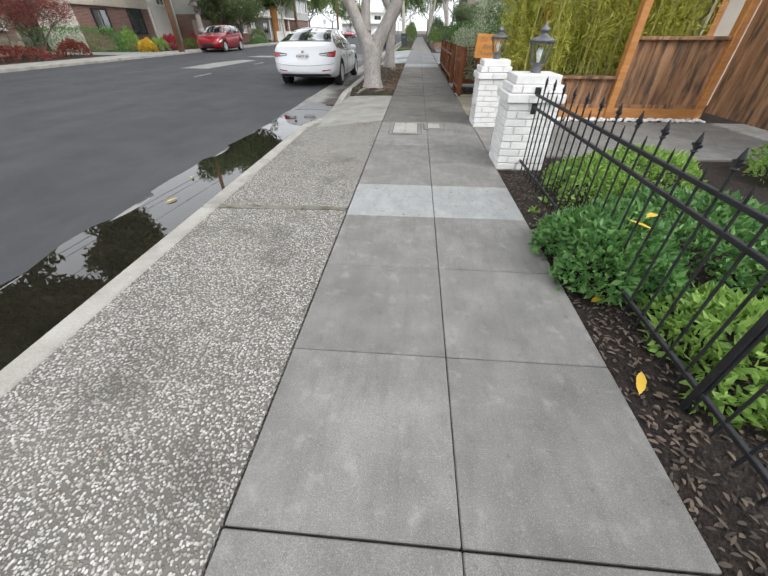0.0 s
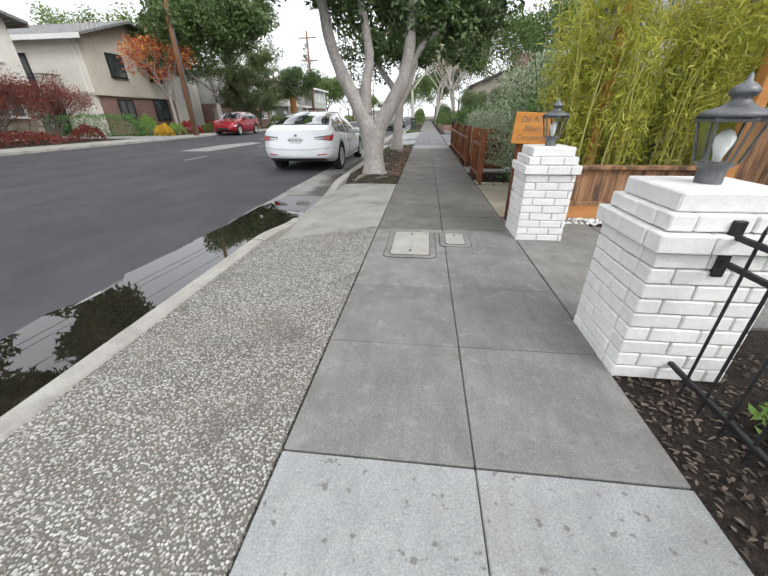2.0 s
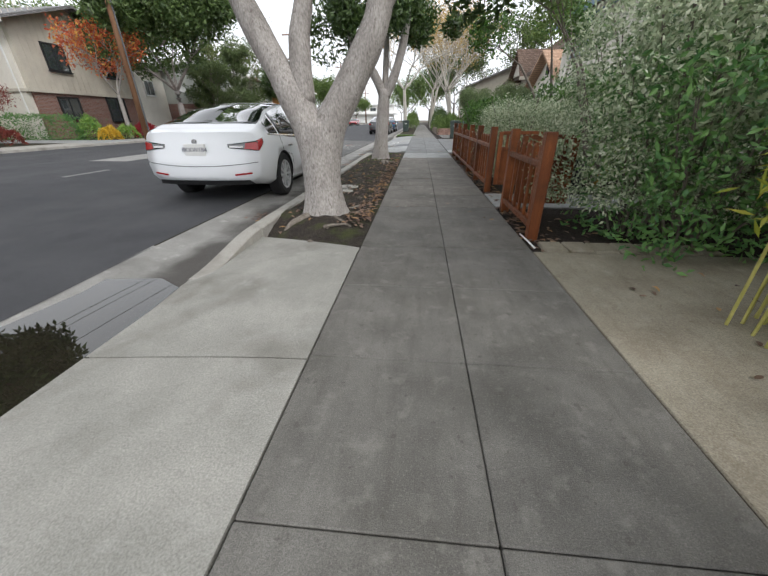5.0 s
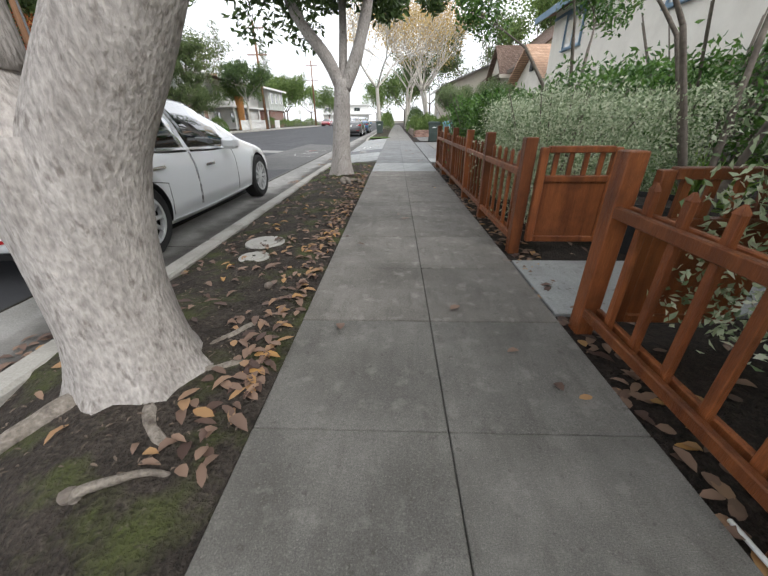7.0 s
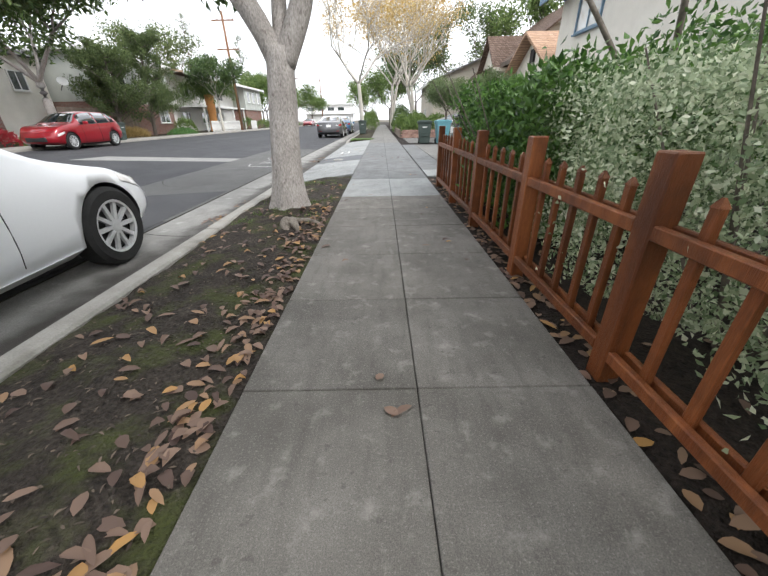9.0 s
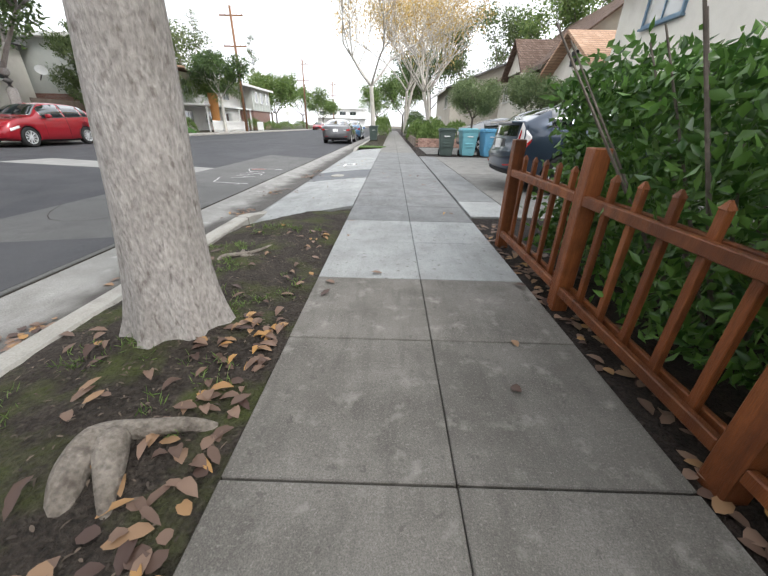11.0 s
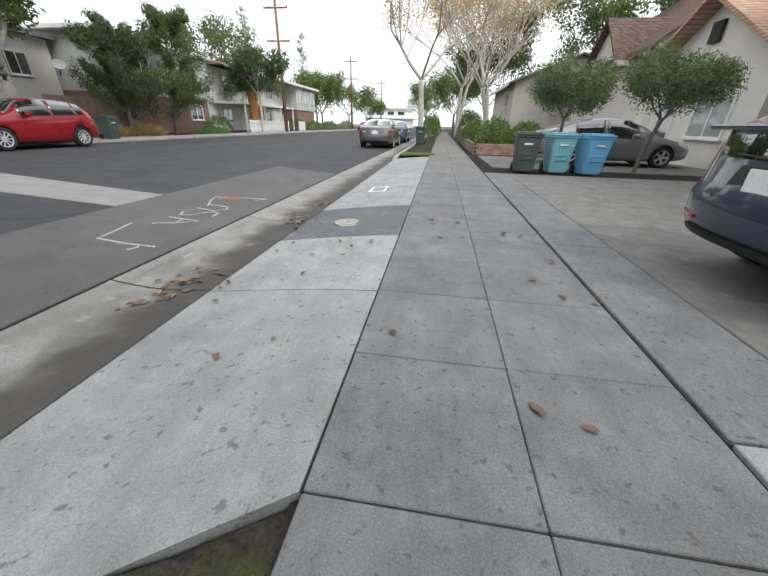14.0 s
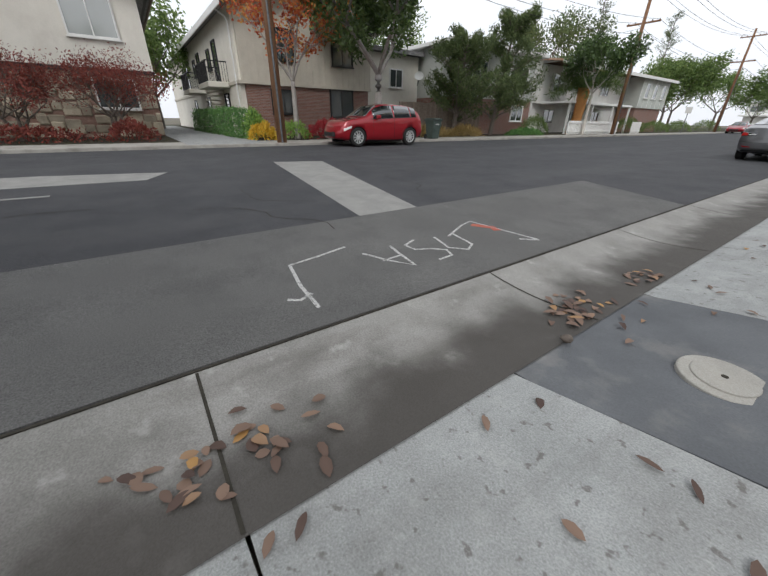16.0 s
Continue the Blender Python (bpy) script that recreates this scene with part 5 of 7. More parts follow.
# spray marks on the road
def stroke(pts, w, mat, name="spray_mark"):
    bm = bmesh.new()
    pts = [Vector((x, y + 0.16, 0)) for x, y in pts]
    L, R = [], []
    w *= 0.55
    for i, p in enumerate(pts):
        d = (pts[min(i + 1, len(pts) - 1)] - pts[max(i - 1, 0)]).normalized()
        s = Vector((-d.y, d.x, 0)) * w / 2
        for lst, q in ((L, p + s), (R, p - s)):
            lst.append(bm.verts.new((q.x, q.y, road_z(q.x, 50) + 0.0085)))
    for i in range(len(pts) - 1):
        bm.faces.new((L[i], L[i + 1], R[i + 1], R[i]))
    bmesh.ops.recalc_face_normals(bm, faces=bm.faces[:])
    ex = bmesh.ops.extrude_face_region(bm, geom=bm.faces[:])
    for v in (g for g in ex["geom"] if isinstance(g, bmesh.types.BMVert)):
        v.co.z -= 0.003
    bmesh.ops.recalc_face_normals(bm, faces=bm.faces[:])
    return tagged(part(name, bm, mat), "white sprayed survey mark on the asphalt", "road mark", "survey marks", "structure")


stroke([(-3.1, 18.38), (-3.45, 18.4), (-3.84, 18.47), (-3.9, 18.75), (-3.98, 19.05)], 0.05, SPRAY)
stroke([(-3.3, 18.25), (-3.25, 18.32), (-3.3, 18.42)], 0.05, SPRAY)
stroke([(-3.75, 19.1), (-3.5, 19.2), (-3.3, 19.33), (-3.6, 19.38), (-3.78, 19.42)], 0.05, SPRAY)
stroke([(-3.52, 19.16), (-3.54, 19.38)], 0.04, SPRAY)
stroke([(-3.8, 19.72), (-3.72, 19.55), (-3.58, 19.56), (-3.52, 19.7), (-3.42, 19.8), (-3.3, 19.75), (-3.28, 19.58)], 0.045, SPRAY)
stroke([(-3.75, 19.95), (-3.45, 19.86), (-3.32, 19.98), (-3.4, 20.12), (-3.76, 20.2)], 0.045, SPRAY)
stroke([(-3.7, 20.1), (-3.9, 20.5), (-3.97, 20.72), (-3.6, 20.75), (-3.15, 20.8)], 0.045, SPRAY)
stroke([(-3.25, 20.65), (-3.12, 20.8)], 0.05, SPRAY)
stroke([(-3.86, 20.62), (-3.66, 20.74), (-3.56, 20.7)], 0.16, RED_SPRAY)
bm = bmesh.new()
for a, b in (((-1.62, 22.0), (-1.35, 22.0)), ((-1.35, 22.0), (-1.35, 22.5)), ((-1.35, 22.5), (-1.62, 22.5)), ((-1.62, 22.5), (-1.62, 22.0))):
    (xa, ya), (xb, yb) = a, b
    prism(bm, [(min(xa, xb) - 0.02, min(ya, yb) - 0.02), (max(xa, xb) + 0.02, min(ya, yb) - 0.02), (max(xa, xb) + 0.02, max(ya, yb) + 0.02), (min(xa, xb) - 0.02, max(ya, yb) + 0.02)], lambda x, y: fall(x, y) - 0.01, lambda x, y: fall(x, y) + 0.004)
tagged(part("meter_frame", bm, TRIM_WHITE), "white frame round a small cover in the apron", "utility cover", kind="structure")


# ---- cars ----
def catmull(xs, ys, q):
    """A smooth line through stations."""
    xs, ys = np.asarray(xs, float), np.asarray(ys, float)
    m = np.gradient(ys, xs)
    m = np.clip(m, -3, 3)
    i = np.clip(np.searchsorted(xs, q) - 1, 0, len(xs) - 2)
    h = xs[i + 1] - xs[i]
    t = (q - xs[i]) / h
    return (2 * t**3 - 3 * t**2 + 1) * ys[i] + (t**3 - 2 * t**2 + t) * h * m[i] * 0.6 + (-2 * t**3 + 3 * t**2) * ys[i + 1] + (t**3 - t**2) * h * m[i + 1] * 0.6


def car(label, paint, L, W, H, wb, wr, belt, roof, screen, back, doors, at, plate="", spokes=10, rear_over=0.95, cladding=None, tail=((0.2, 0.14), (0.36, 0.03), (0.5, 0.0), (0.62, 0.0), (0.8, 0.04), (1.1, 0.1)), lamps="saloon", glass_roof=False, plate_z=0.72):
    """A car. belt, roof: stations (x from the rear end, height); screen, back: where the windscreen and rear window lie; doors: side windows; tail: how far the rear end leans in at each height."""
    c = thing("car", label, "car", at=at)
    x_rear = -(wb / 2 + rear_over)
    tz, tx = [p[0] for p in tail], [p[1] for p in tail]
    top_belt = max(p[1] for p in belt)

    def line(stations, q):
        return float(catmull([p[0] for p in stations], [p[1] for p in stations], np.array([q]))[0])

    under = [(0, 0.36), (0.12 * L, 0.24), (0.2 * L, 0.2), (0.8 * L, 0.2), (0.9 * L, 0.22), (L, 0.3)]
    width = [(0, 0.93), (0.03 * L, 0.955), (0.1 * L, 0.985), (0.3 * L, 1.0), (0.72 * L, 1.0), (0.9 * L, 0.97), (0.97 * L, 0.92), (L, 0.86)]

    def ring(q, grow=0.0):
        """Half of the outline across the car at q, from the floor's middle to the roof's."""
        a, b = line(under, q), line(belt, q)
        r = max(line(roof, q), b + 0.02)
        w = W / 2 * line(width, q)
        u = min(1.0, max(0.0, (r - b) / (H - top_belt)))
        t = w * (0.93 - 0.26 * u) + grow
        w += grow
        mid = (t + 0.018 * u + (w * 0.945 - t) * 0.42, b + (r - b) * 0.5) if u > 0.02 else (w * 0.9, b + (r - b) * 0.4)
        return [(0, a - grow), (w * 0.84, a - grow), (w * 0.965, a + 0.07), (w * 0.995, a + (b - a) * 0.35), (w, a + (b - a) * 0.55), (w * 0.99, a + (b - a) * 0.8), (w * 0.945, b), mid, (t, b + (r - b) * 0.87 + grow), (t * 0.93, b + (r - b) * 0.94 + grow), (t * 0.6, b + (r - b) * 0.985 + grow), (0, r + grow)]

    def place(q, y, z):
        """Rounds the two ends in plan and leans the tail."""
        r, f = max(0.0, 1 - q / 0.7), max(0.0, 1 - (L - q) / 0.8)
        yy = min(1.0, abs(y) / (W / 2))
        return Vector((x_rear + q + r * r * (float(np.interp(z, tz, tx)) + 0.2 * yy**3) - f * f * (0.1 * abs(z - 0.5) / 0.4 + 0.26 * yy**2.5), y, z))

    def plate_of(grid, inner):
        """A thin closed shell between two grids of points."""
        bm = bmesh.new()
        g = [[[bm.verts.new(p) for p in row] for row in rows] for rows in (grid, inner)]
        for rows in g:
            for a, b in zip(rows, rows[1:]):
                for k in range(len(a) - 1):
                    bm.faces.new((a[k], b[k], b[k + 1], a[k + 1]))
        top, bot = g
        n, m = len(top), len(top[0])
        edge = [(r, 0) for r in range(n)] + [(n - 1, k) for k in range(1, m)] + [(r, m - 1) for r in range(n - 2, -1, -1)] + [(0, k) for k in range(m - 2, 0, -1)]
        for (a, b), (d, e) in zip(edge, edge[1:] + edge[:1]):
            bm.faces.new((top[a][b], top[d][e], bot[d][e], bot[a][b]))
        bmesh.ops.remove_doubles(bm, verts=bm.verts[:], dist=0.0002)
        bmesh.ops.recalc_face_normals(bm, faces=bm.faces[:])
        return bm

    def skin(q0, q1, k0, k1, side, grow=0.006, steps=10):
        def rows(gr):
            out = []
            for i in range(steps + 1):
                q = q0 + (q1 - q0) * i / steps
                h = ring(q, gr)
                out.append([place(q, side * h[k][0], h[k][1]) for k in range(k0, k1 + 1)])
            return out
        return plate_of(rows(grow), rows(grow - 0.012))

    def side_patch(q0, q1, lo, hi, side, grow=0.008, steps=6):
        """A patch of the flank between two heights; lo and hi are (at q0, at q1)."""
        def rows(gr):
            out = []
            for i in range(steps + 1):
                t = i / steps
                q = q0 + (q1 - q0) * t
                h = ring(q, gr)[1:9]
                zs = [lo[0] + (lo[1] - lo[0]) * t + (hi[0] + (hi[1] - hi[0]) * t - lo[0] - (lo[1] - lo[0]) * t) * j / 4 for j in range(5)]
                out.append([place(q, side * float(np.interp(z, [p[1] for p in h], [p[0] for p in h])), z) for z in zs])
            return out
        return plate_of(rows(grow), rows(grow - 0.014))

    def rear_patch(corners, grow=0.008, steps=8):
        """A patch of the rear end; corners are (y, z) round a quadrilateral."""
        (ya, za), (yb, zb), (yc, zc), (yd, zd) = corners
        def rows(gr):
            out = []
            for i in range(steps + 1):
                t = i / steps
                row = []
                for j in range(5):
                    s = j / 4
                    y = (ya + (yb - ya) * t) * (1 - s) + (yd + (yc - yd) * t) * s
                    z = (za + (zb - za) * t) * (1 - s) + (zd + (zc - zd) * t) * s
                    row.append(place(0.0, y, z) - Vector((gr, 0, 0)))
                out.append(row)
            return out
        return plate_of(rows(grow), rows(grow - 0.02))

    qs = np.concatenate([np.linspace(0, 0.7, 12)[:-1], np.linspace(0.7, L - 0.8, 30)[:-1], np.linspace(L - 0.8, L, 13)])
    bm = bmesh.new()
    rings = []
    for q in qs:
        h = ring(q)
        rings.append([bm.verts.new(place(q, y, z)) for y, z in h + [(-y, z) for y, z in h[-2:0:-1]]])
    n = len(rings[0])
    for a, b in zip(rings, rings[1:]):
        for k in range(n):
            bm.faces.new((a[k], a[(k + 1) % n], b[(k + 1) % n], b[k]))
    for q in (0.0, L):
        rows = [[bm.verts.new(place(q, y * s / 4, z)) for s in range(-4, 5)] for y, z in ring(q)]
        for a, b in zip(rows, rows[1:]):
            for k in range(8):
                bm.faces.new((a[k], a[k + 1], b[k + 1], b[k]))
    bmesh.ops.remove_doubles(bm, verts=bm.verts[:], dist=0.0003)
    bmesh.ops.dissolve_degenerate(bm, edges=bm.edges[:], dist=0.0003)
    bmesh.ops.recalc_face_normals(bm, faces=bm.faces[:])
    body = part("body", bm, paint, c, smooth=True)
    cut = bmesh.new()
    for x in (-wb / 2, wb / 2):
        for s in (-1, 1):
            lathe(cut, [(wr * 1.11, -0.16), (wr * 1.11, 0.16)], 36, pose(x, s * (W / 2 - 0.08), wr, 90, 0, 0))
    bmesh.ops.recalc_face_normals(cut, faces=cut.faces[:])
    cm = bpy.data.meshes.new("arch")
    cut.to_mesh(cm)
    cut.free()
    cm.materials.append(DARK_PLASTIC)
    cutter = bpy.data.objects.new("arch", cm)
    scene.collection.objects.link(cutter)
    cutter.matrix_basis = at
    md = body.modifiers.new("arches", "BOOLEAN")
    md.object, md.operation, md.solver, md.material_mode = cutter, "DIFFERENCE", "EXACT", "TRANSFER"
    bpy.context.view_layer.update()
    me = bpy.data.meshes.new_from_object(body.evaluated_get(bpy.context.evaluated_depsgraph_get()))
    body.modifiers.clear()
    body.data = me
    bpy.data.objects.remove(cutter)
    # glass and roof
    for name, (a, b) in (("windscreen", screen), ("rear_window", back)):
        for s in (1, -1):
            part(name, skin(a, b, 9, 11, s), CAR_GLASS, c, smooth=True)
    if glass_roof:
        for s in (1, -1):
            part("glass_roof", skin(back[1] + 0.06, screen[0] - 0.06, 9, 11, s), CAR_GLASS, c, "dark glass roof panel", smooth=True)
    for a, b in doors:
        for s in (1, -1):
            part("side_window", skin(a, b, 6, 8, s), CAR_GLASS, c, smooth=True)
    for s in (1, -1):
        part("window_trim", side_patch(doors[-1][0] - 0.1, doors[0][1] + 0.15, (line(belt, doors[-1][0]) - 0.012, line(belt, doors[0][1]) - 0.012), (line(belt, doors[-1][0]) + 0.012, line(belt, doors[0][1]) + 0.012), s, 0.01, 12), CHROME if glass_roof else DARK_PLASTIC, c)
        part("sill_trim", skin(rear_over + wr * 1.2, rear_over + wb - wr * 1.2, 1, 2, s), cladding or paint, c)
        for k, (a, b) in enumerate(doors[:2]):
            q = a + 0.16
            z = line(belt, q) - 0.16
            part("door_handle", side_patch(q, q + 0.2, (z, z), (z + 0.028, z + 0.028), s, 0.026, 4), CHROME if glass_roof else paint, c)
            for q in {round(a - 0.03, 2), round(b + 0.03, 2)}:
                seam = []
                for j in range(9):
                    z = 0.3 + (line(belt, q) - 0.3) * j / 8
                    qq = max(q, rear_over + wr * 1.2) if z < 0.62 and k == 1 and q < a else q
                    h = ring(qq)[1:9]
                    seam.append(place(qq, s * (float(np.interp(z, [p[1] for p in h], [p[0] for p in h])) + 0.001), z))
                part("door_seam", tube(bmesh.new(), seam, 0.0035, 5), DARK_PLASTIC, c)
        m = bmesh.new()
        q = screen[0] + 0.12
        box(m, x_rear + q - 0.07, x_rear + q + 0.09, s * (W / 2 + 0.07) - 0.1, s * (W / 2 + 0.07) + 0.1, line(belt, q) + 0.0, line(belt, q) + 0.14, 0.035)
        part("wing_mirror", m, paint, c, smooth=False)
    # lamps, plate, bumpers
    hw = W / 2 * 0.93
    zt = line(belt, 0.0)
    for s in (1, -1):
        if lamps == "hatch":
            lamp = part("tail_lamp", rear_patch([(s * hw * 0.8, 0.66), (s * hw * 1.0, 0.68), (s * hw * 0.93, 1.02), (s * hw * 0.84, 1.1)]), LAMP_CLEAR, c, "clear lamp lens with red inserts", smooth=True)
            part("lamp_insert", rear_patch([(s * hw * 0.83, 0.68), (s * hw * 0.9, 0.7), (s * hw * 0.885, 0.98), (s * hw * 0.86, 1.0)], 0.013), LAMP_RED, lamp)
            flank = part("tail_lamp", side_patch(0.0, 0.2, (0.68, 0.82), (1.0, 0.9), s, 0.009), LAMP_CLEAR, c, "clear lamp lens with red inserts", smooth=True)
            part("lamp_insert", side_patch(0.02, 0.2, (0.7, 0.825), (0.78, 0.87), s, 0.014), LAMP_RED, flank)
        else:
            lamp = part("tail_lamp", rear_patch([(s * hw * 0.56, zt - 0.15), (s * hw, zt - 0.19), (s * hw * 0.99, zt - 0.06), (s * hw * 0.54, zt - 0.1)]), CAR_GLASS, c, "dark lamp lens with red inserts", smooth=True)
            part("lamp_insert", rear_patch([(s * hw * 0.8, zt - 0.165), (s * hw, zt - 0.18), (s * hw * 0.99, zt - 0.075), (s * hw * 0.82, zt - 0.09)], 0.012), LAMP_RED, lamp)
            part("lamp_insert", rear_patch([(s * hw * 0.57, zt - 0.145), (s * hw * 0.78, zt - 0.15), (s * hw * 0.78, zt - 0.125), (s * hw * 0.57, zt - 0.12)], 0.012), LAMP_CLEAR, lamp)
            part("tail_lamp", side_patch(0.0, 0.24, (zt - 0.19, zt - 0.08), (zt - 0.06, zt - 0.03), s, 0.009), LAMP_RED, c, smooth=True)
        part("reflector", rear_patch([(s * hw * 0.6, 0.43), (s * hw * 0.86, 0.45), (s * hw * 0.86, 0.475), (s * hw * 0.6, 0.455)]), LAMP_RED, c)
        part("headlamp", side_patch(L - 0.55, L - 0.08, (0.68, 0.56), (0.76, 0.66), s, 0.009), LAMP_CLEAR, c, smooth=True)
    part("lower_bumper", rear_patch([(-hw * 0.86, 0.3), (hw * 0.86, 0.3), (hw * 0.8, 0.365), (-hw * 0.8, 0.365)], 0.012), DARK_PLASTIC, c)
    part("bumper_seam", tube(bmesh.new(), [place(0.0, hw * 0.98 * t / 8, 0.56 + 0.05 * (t / 8) ** 2) - Vector((0.001, 0, 0)) for t in range(-8, 9)], 0.0035, 5), DARK_PLASTIC, c)
    if lamps == "hatch":
        part("lower_rear_window", rear_patch([(-hw * 0.78, 0.9), (hw * 0.78, 0.9), (hw * 0.76, 1.06), (-hw * 0.76, 1.06)]), CAR_GLASS, c)
        sp = bmesh.new()
        box(sp, x_rear + 0.03, x_rear + 0.36, -hw * 0.84, hw * 0.84, 1.085, 1.125, 0.015)
        part("spoiler", sp, paint, c)
        part("wiper", tube(bmesh.new(), [place(0.0, 0.0, 0.91) - Vector((0.02, 0, 0)), place(0.0, 0.36, 0.93) - Vector((0.025, 0, 0))], 0.008, 6), DARK_PLASTIC, c)
        part("aerial", tube(bmesh.new(), [(x_rear + 1.1, 0, H - 0.07), (x_rear + 1.0, 0, H + 0.12)], [0.012, 0.004], 6), DARK_PLASTIC, c)
        part("plate_recess", rear_patch([(-0.34, 0.68), (0.34, 0.68), (0.28, 0.86), (-0.28, 0.86)], 0.004), DARK_PLASTIC, c)
    px = place(0.0, 0.0, plate_z + 0.0).x
    pl = part("licence_plate", boxm(px - 0.022, px + 0.01, -0.155, 0.155, plate_z - 0.078, plate_z + 0.078, 0.005), PLATE_WHITE, c)
    if plate:
        lettering(plate, 0.085, pose(px - 0.0235, 0, plate_z - 0.002, 90, 0, -90), INK, pl)
    part("badge", lathe(bmesh.new(), [(0.042, -0.006), (0.036, 0.008)], 16, pose(place(0.0, 0, zt - 0.08).x - 0.004, 0, 0.88 if lamps == "hatch" else zt - 0.07, 0, -90, 0)), CHROME, c)
    xf = x_rear + L
    part("grille", boxm(xf - 0.16, xf + 0.006, -W * 0.24, W * 0.24, 0.36, 0.54, 0.03), DARK_PLASTIC, c)
    # wheels
    for x in (-wb / 2, wb / 2):
        for s in (1, -1):
            m = pose(x, s * (W / 2 - 0.115), wr, 90 if s < 0 else -90, 0, 0)
            ty = part("tyre", lathe(bmesh.new(), [(wr * 0.66, -0.1), (wr * 0.9, -0.11), (wr, -0.08), (wr, 0.08), (wr * 0.9, 0.11), (wr * 0.68, 0.105), (wr * 0.66, 0.06), (wr * 0.64, -0.06)], 36, m), TYRE, c, smooth=False)
            part("hub_back", lathe(bmesh.new(), [(wr * 0.64, 0.02), (wr * 0.64, 0.03)], 30, m), DARK_PLASTIC, ty)
            rim = bmesh.new()
            lathe(rim, [(wr * 0.15, 0.03), (wr * 0.15, 0.095), (wr * 0.1, 0.1)], 16, m)
            for k in range(spokes):
                a = 2 * math.pi * k / spokes
                w = 0.05 if spokes > 7 else 0.1
                box(rim, wr * 0.1, wr * 0.66, -wr * w, wr * w, 0.065, 0.092, m=m @ pose(0, 0, 0, 0, 0, math.degrees(a)))
            k0 = 30
            for k in range(k0):
                a, b = 2 * math.pi * k / k0, 2 * math.pi * (k + 1) / k0
                vs = [rim.verts.new(m @ Vector((r * math.cos(t), r * math.sin(t), z))) for t in (a, b) for r, z in ((wr * 0.62, 0.1), (wr * 0.69, 0.105), (wr * 0.69, 0.05), (wr * 0.62, 0.05))]
                for f in ((0, 1, 5, 4), (1, 2, 6, 5), (3, 0, 4, 7)):
                    rim.faces.new([vs[i] for i in f])
            part("rim", rim, ALLOY, ty)
    return c


SEDAN = dict(belt=[(0, 0.95), (0.35, 0.98), (1.0, 0.93), (1.6, 0.88), (2.6, 0.84), (3.3, 0.84), (3.9, 0.78), (4.4, 0.68), (4.69, 0.56)],
             roof=[(0, 1.0), (0.25, 1.05), (0.55, 1.12), (1.2, 1.33), (1.9, 1.43), (2.5, 1.41), (3.0, 1.23), (3.55, 0.92), (4.0, 0.82), (4.4, 0.71), (4.69, 0.58)])
S = 1.01
car("white electric saloon parked beside the kerb", PAINT_WHITE, 4.69, 1.85, 1.44, 2.875, 0.335, SEDAN["belt"], SEDAN["roof"], (2.62, 3.5), (0.5, 1.6), [(1.98, 2.95), (1.03, 1.9), (0.62, 0.98)], pose(-3.43, 10.28, -0.12, 0, 0, 90) @ Matrix.Scale(S, 4), "8KKW184", 10, 0.98, glass_roof=True, plate_z=0.78)
car("red crossover parked across the street", PAINT_RED, 4.38, 1.83, 1.59, 2.65, 0.35,
    [(0, 1.05), (0.4, 1.12), (1.5, 1.06), (2.6, 1.02), (3.2, 1.0), (3.8, 0.95), (4.2, 0.85), (4.38, 0.7)],
    [(0, 1.08), (0.25, 1.3), (0.6, 1.5), (1.3, 1.58), (2.1, 1.58), (2.5, 1.5), (3.2, 1.08), (3.8, 0.98), (4.2, 0.87), (4.38, 0.72)], (2.45, 3.1), (0.1, 0.5), [(1.75, 2.75), (0.85, 1.68), (0.5, 0.8)], pose(-14.95, 26.75, 0.005, 0, 0, -90), "", 10, 0.85, DARK_PLASTIC)
car("dark slate-blue hatchback parked in the drive", PAINT_SLATE, 4.48, 1.745, 1.49, 2.7, 0.318,
    [(0, 1.06), (0.3, 1.07), (1.2, 1.02), (2.4, 0.96), (3.2, 0.93), (3.8, 0.84), (4.25, 0.72), (4.48, 0.6)],
    [(0, 1.1), (0.15, 1.14), (0.7, 1.32), (1.4, 1.45), (2.0, 1.49), (2.6, 1.4), (3.5, 0.97), (3.9, 0.87), (4.25, 0.74), (4.48, 0.62)], (2.5, 3.4), (0.4, 1.3), [(1.85, 2.85), (1.0, 1.78), (0.62, 0.94)], pose(3.93, 18.38, -0.004, 0, 0, 0), "", 5, 0.93, None,
    ((0.2, 0.16), (0.36, 0.04), (0.48, 0.0), (0.6, 0.0), (0.66, 0.05), (0.9, 0.09), (1.12, 0.12)), "hatch", False, 0.77)
for label, paint, x, y, z, turn, spokes in (("dark grey saloon parked down the street", PAINT_GREY, -3.75, 36.7, -0.1, 90, 10), ("silver-grey saloon parked behind the bins", PAINT_SILVER, 5.2, 29.2, -0.004, 0, 5),
                                            ("blue saloon parked far down the street", PAINT_BLUE, -3.7, 43.5, -0.1, 90, 10), ("small red saloon parked far across the street", PAINT_RED, -14.6, 84.0, 0.0, -90, 10)):
    car(label, paint, 4.69, 1.8, 1.45, 2.75, 0.32, SEDAN["belt"], SEDAN["roof"], (2.62, 3.5), (0.5, 1.5), [(1.98, 2.95), (1.03, 1.9)], pose(x, y, z, 0, 0, turn), "", spokes, 0.98, plate_z=0.78)


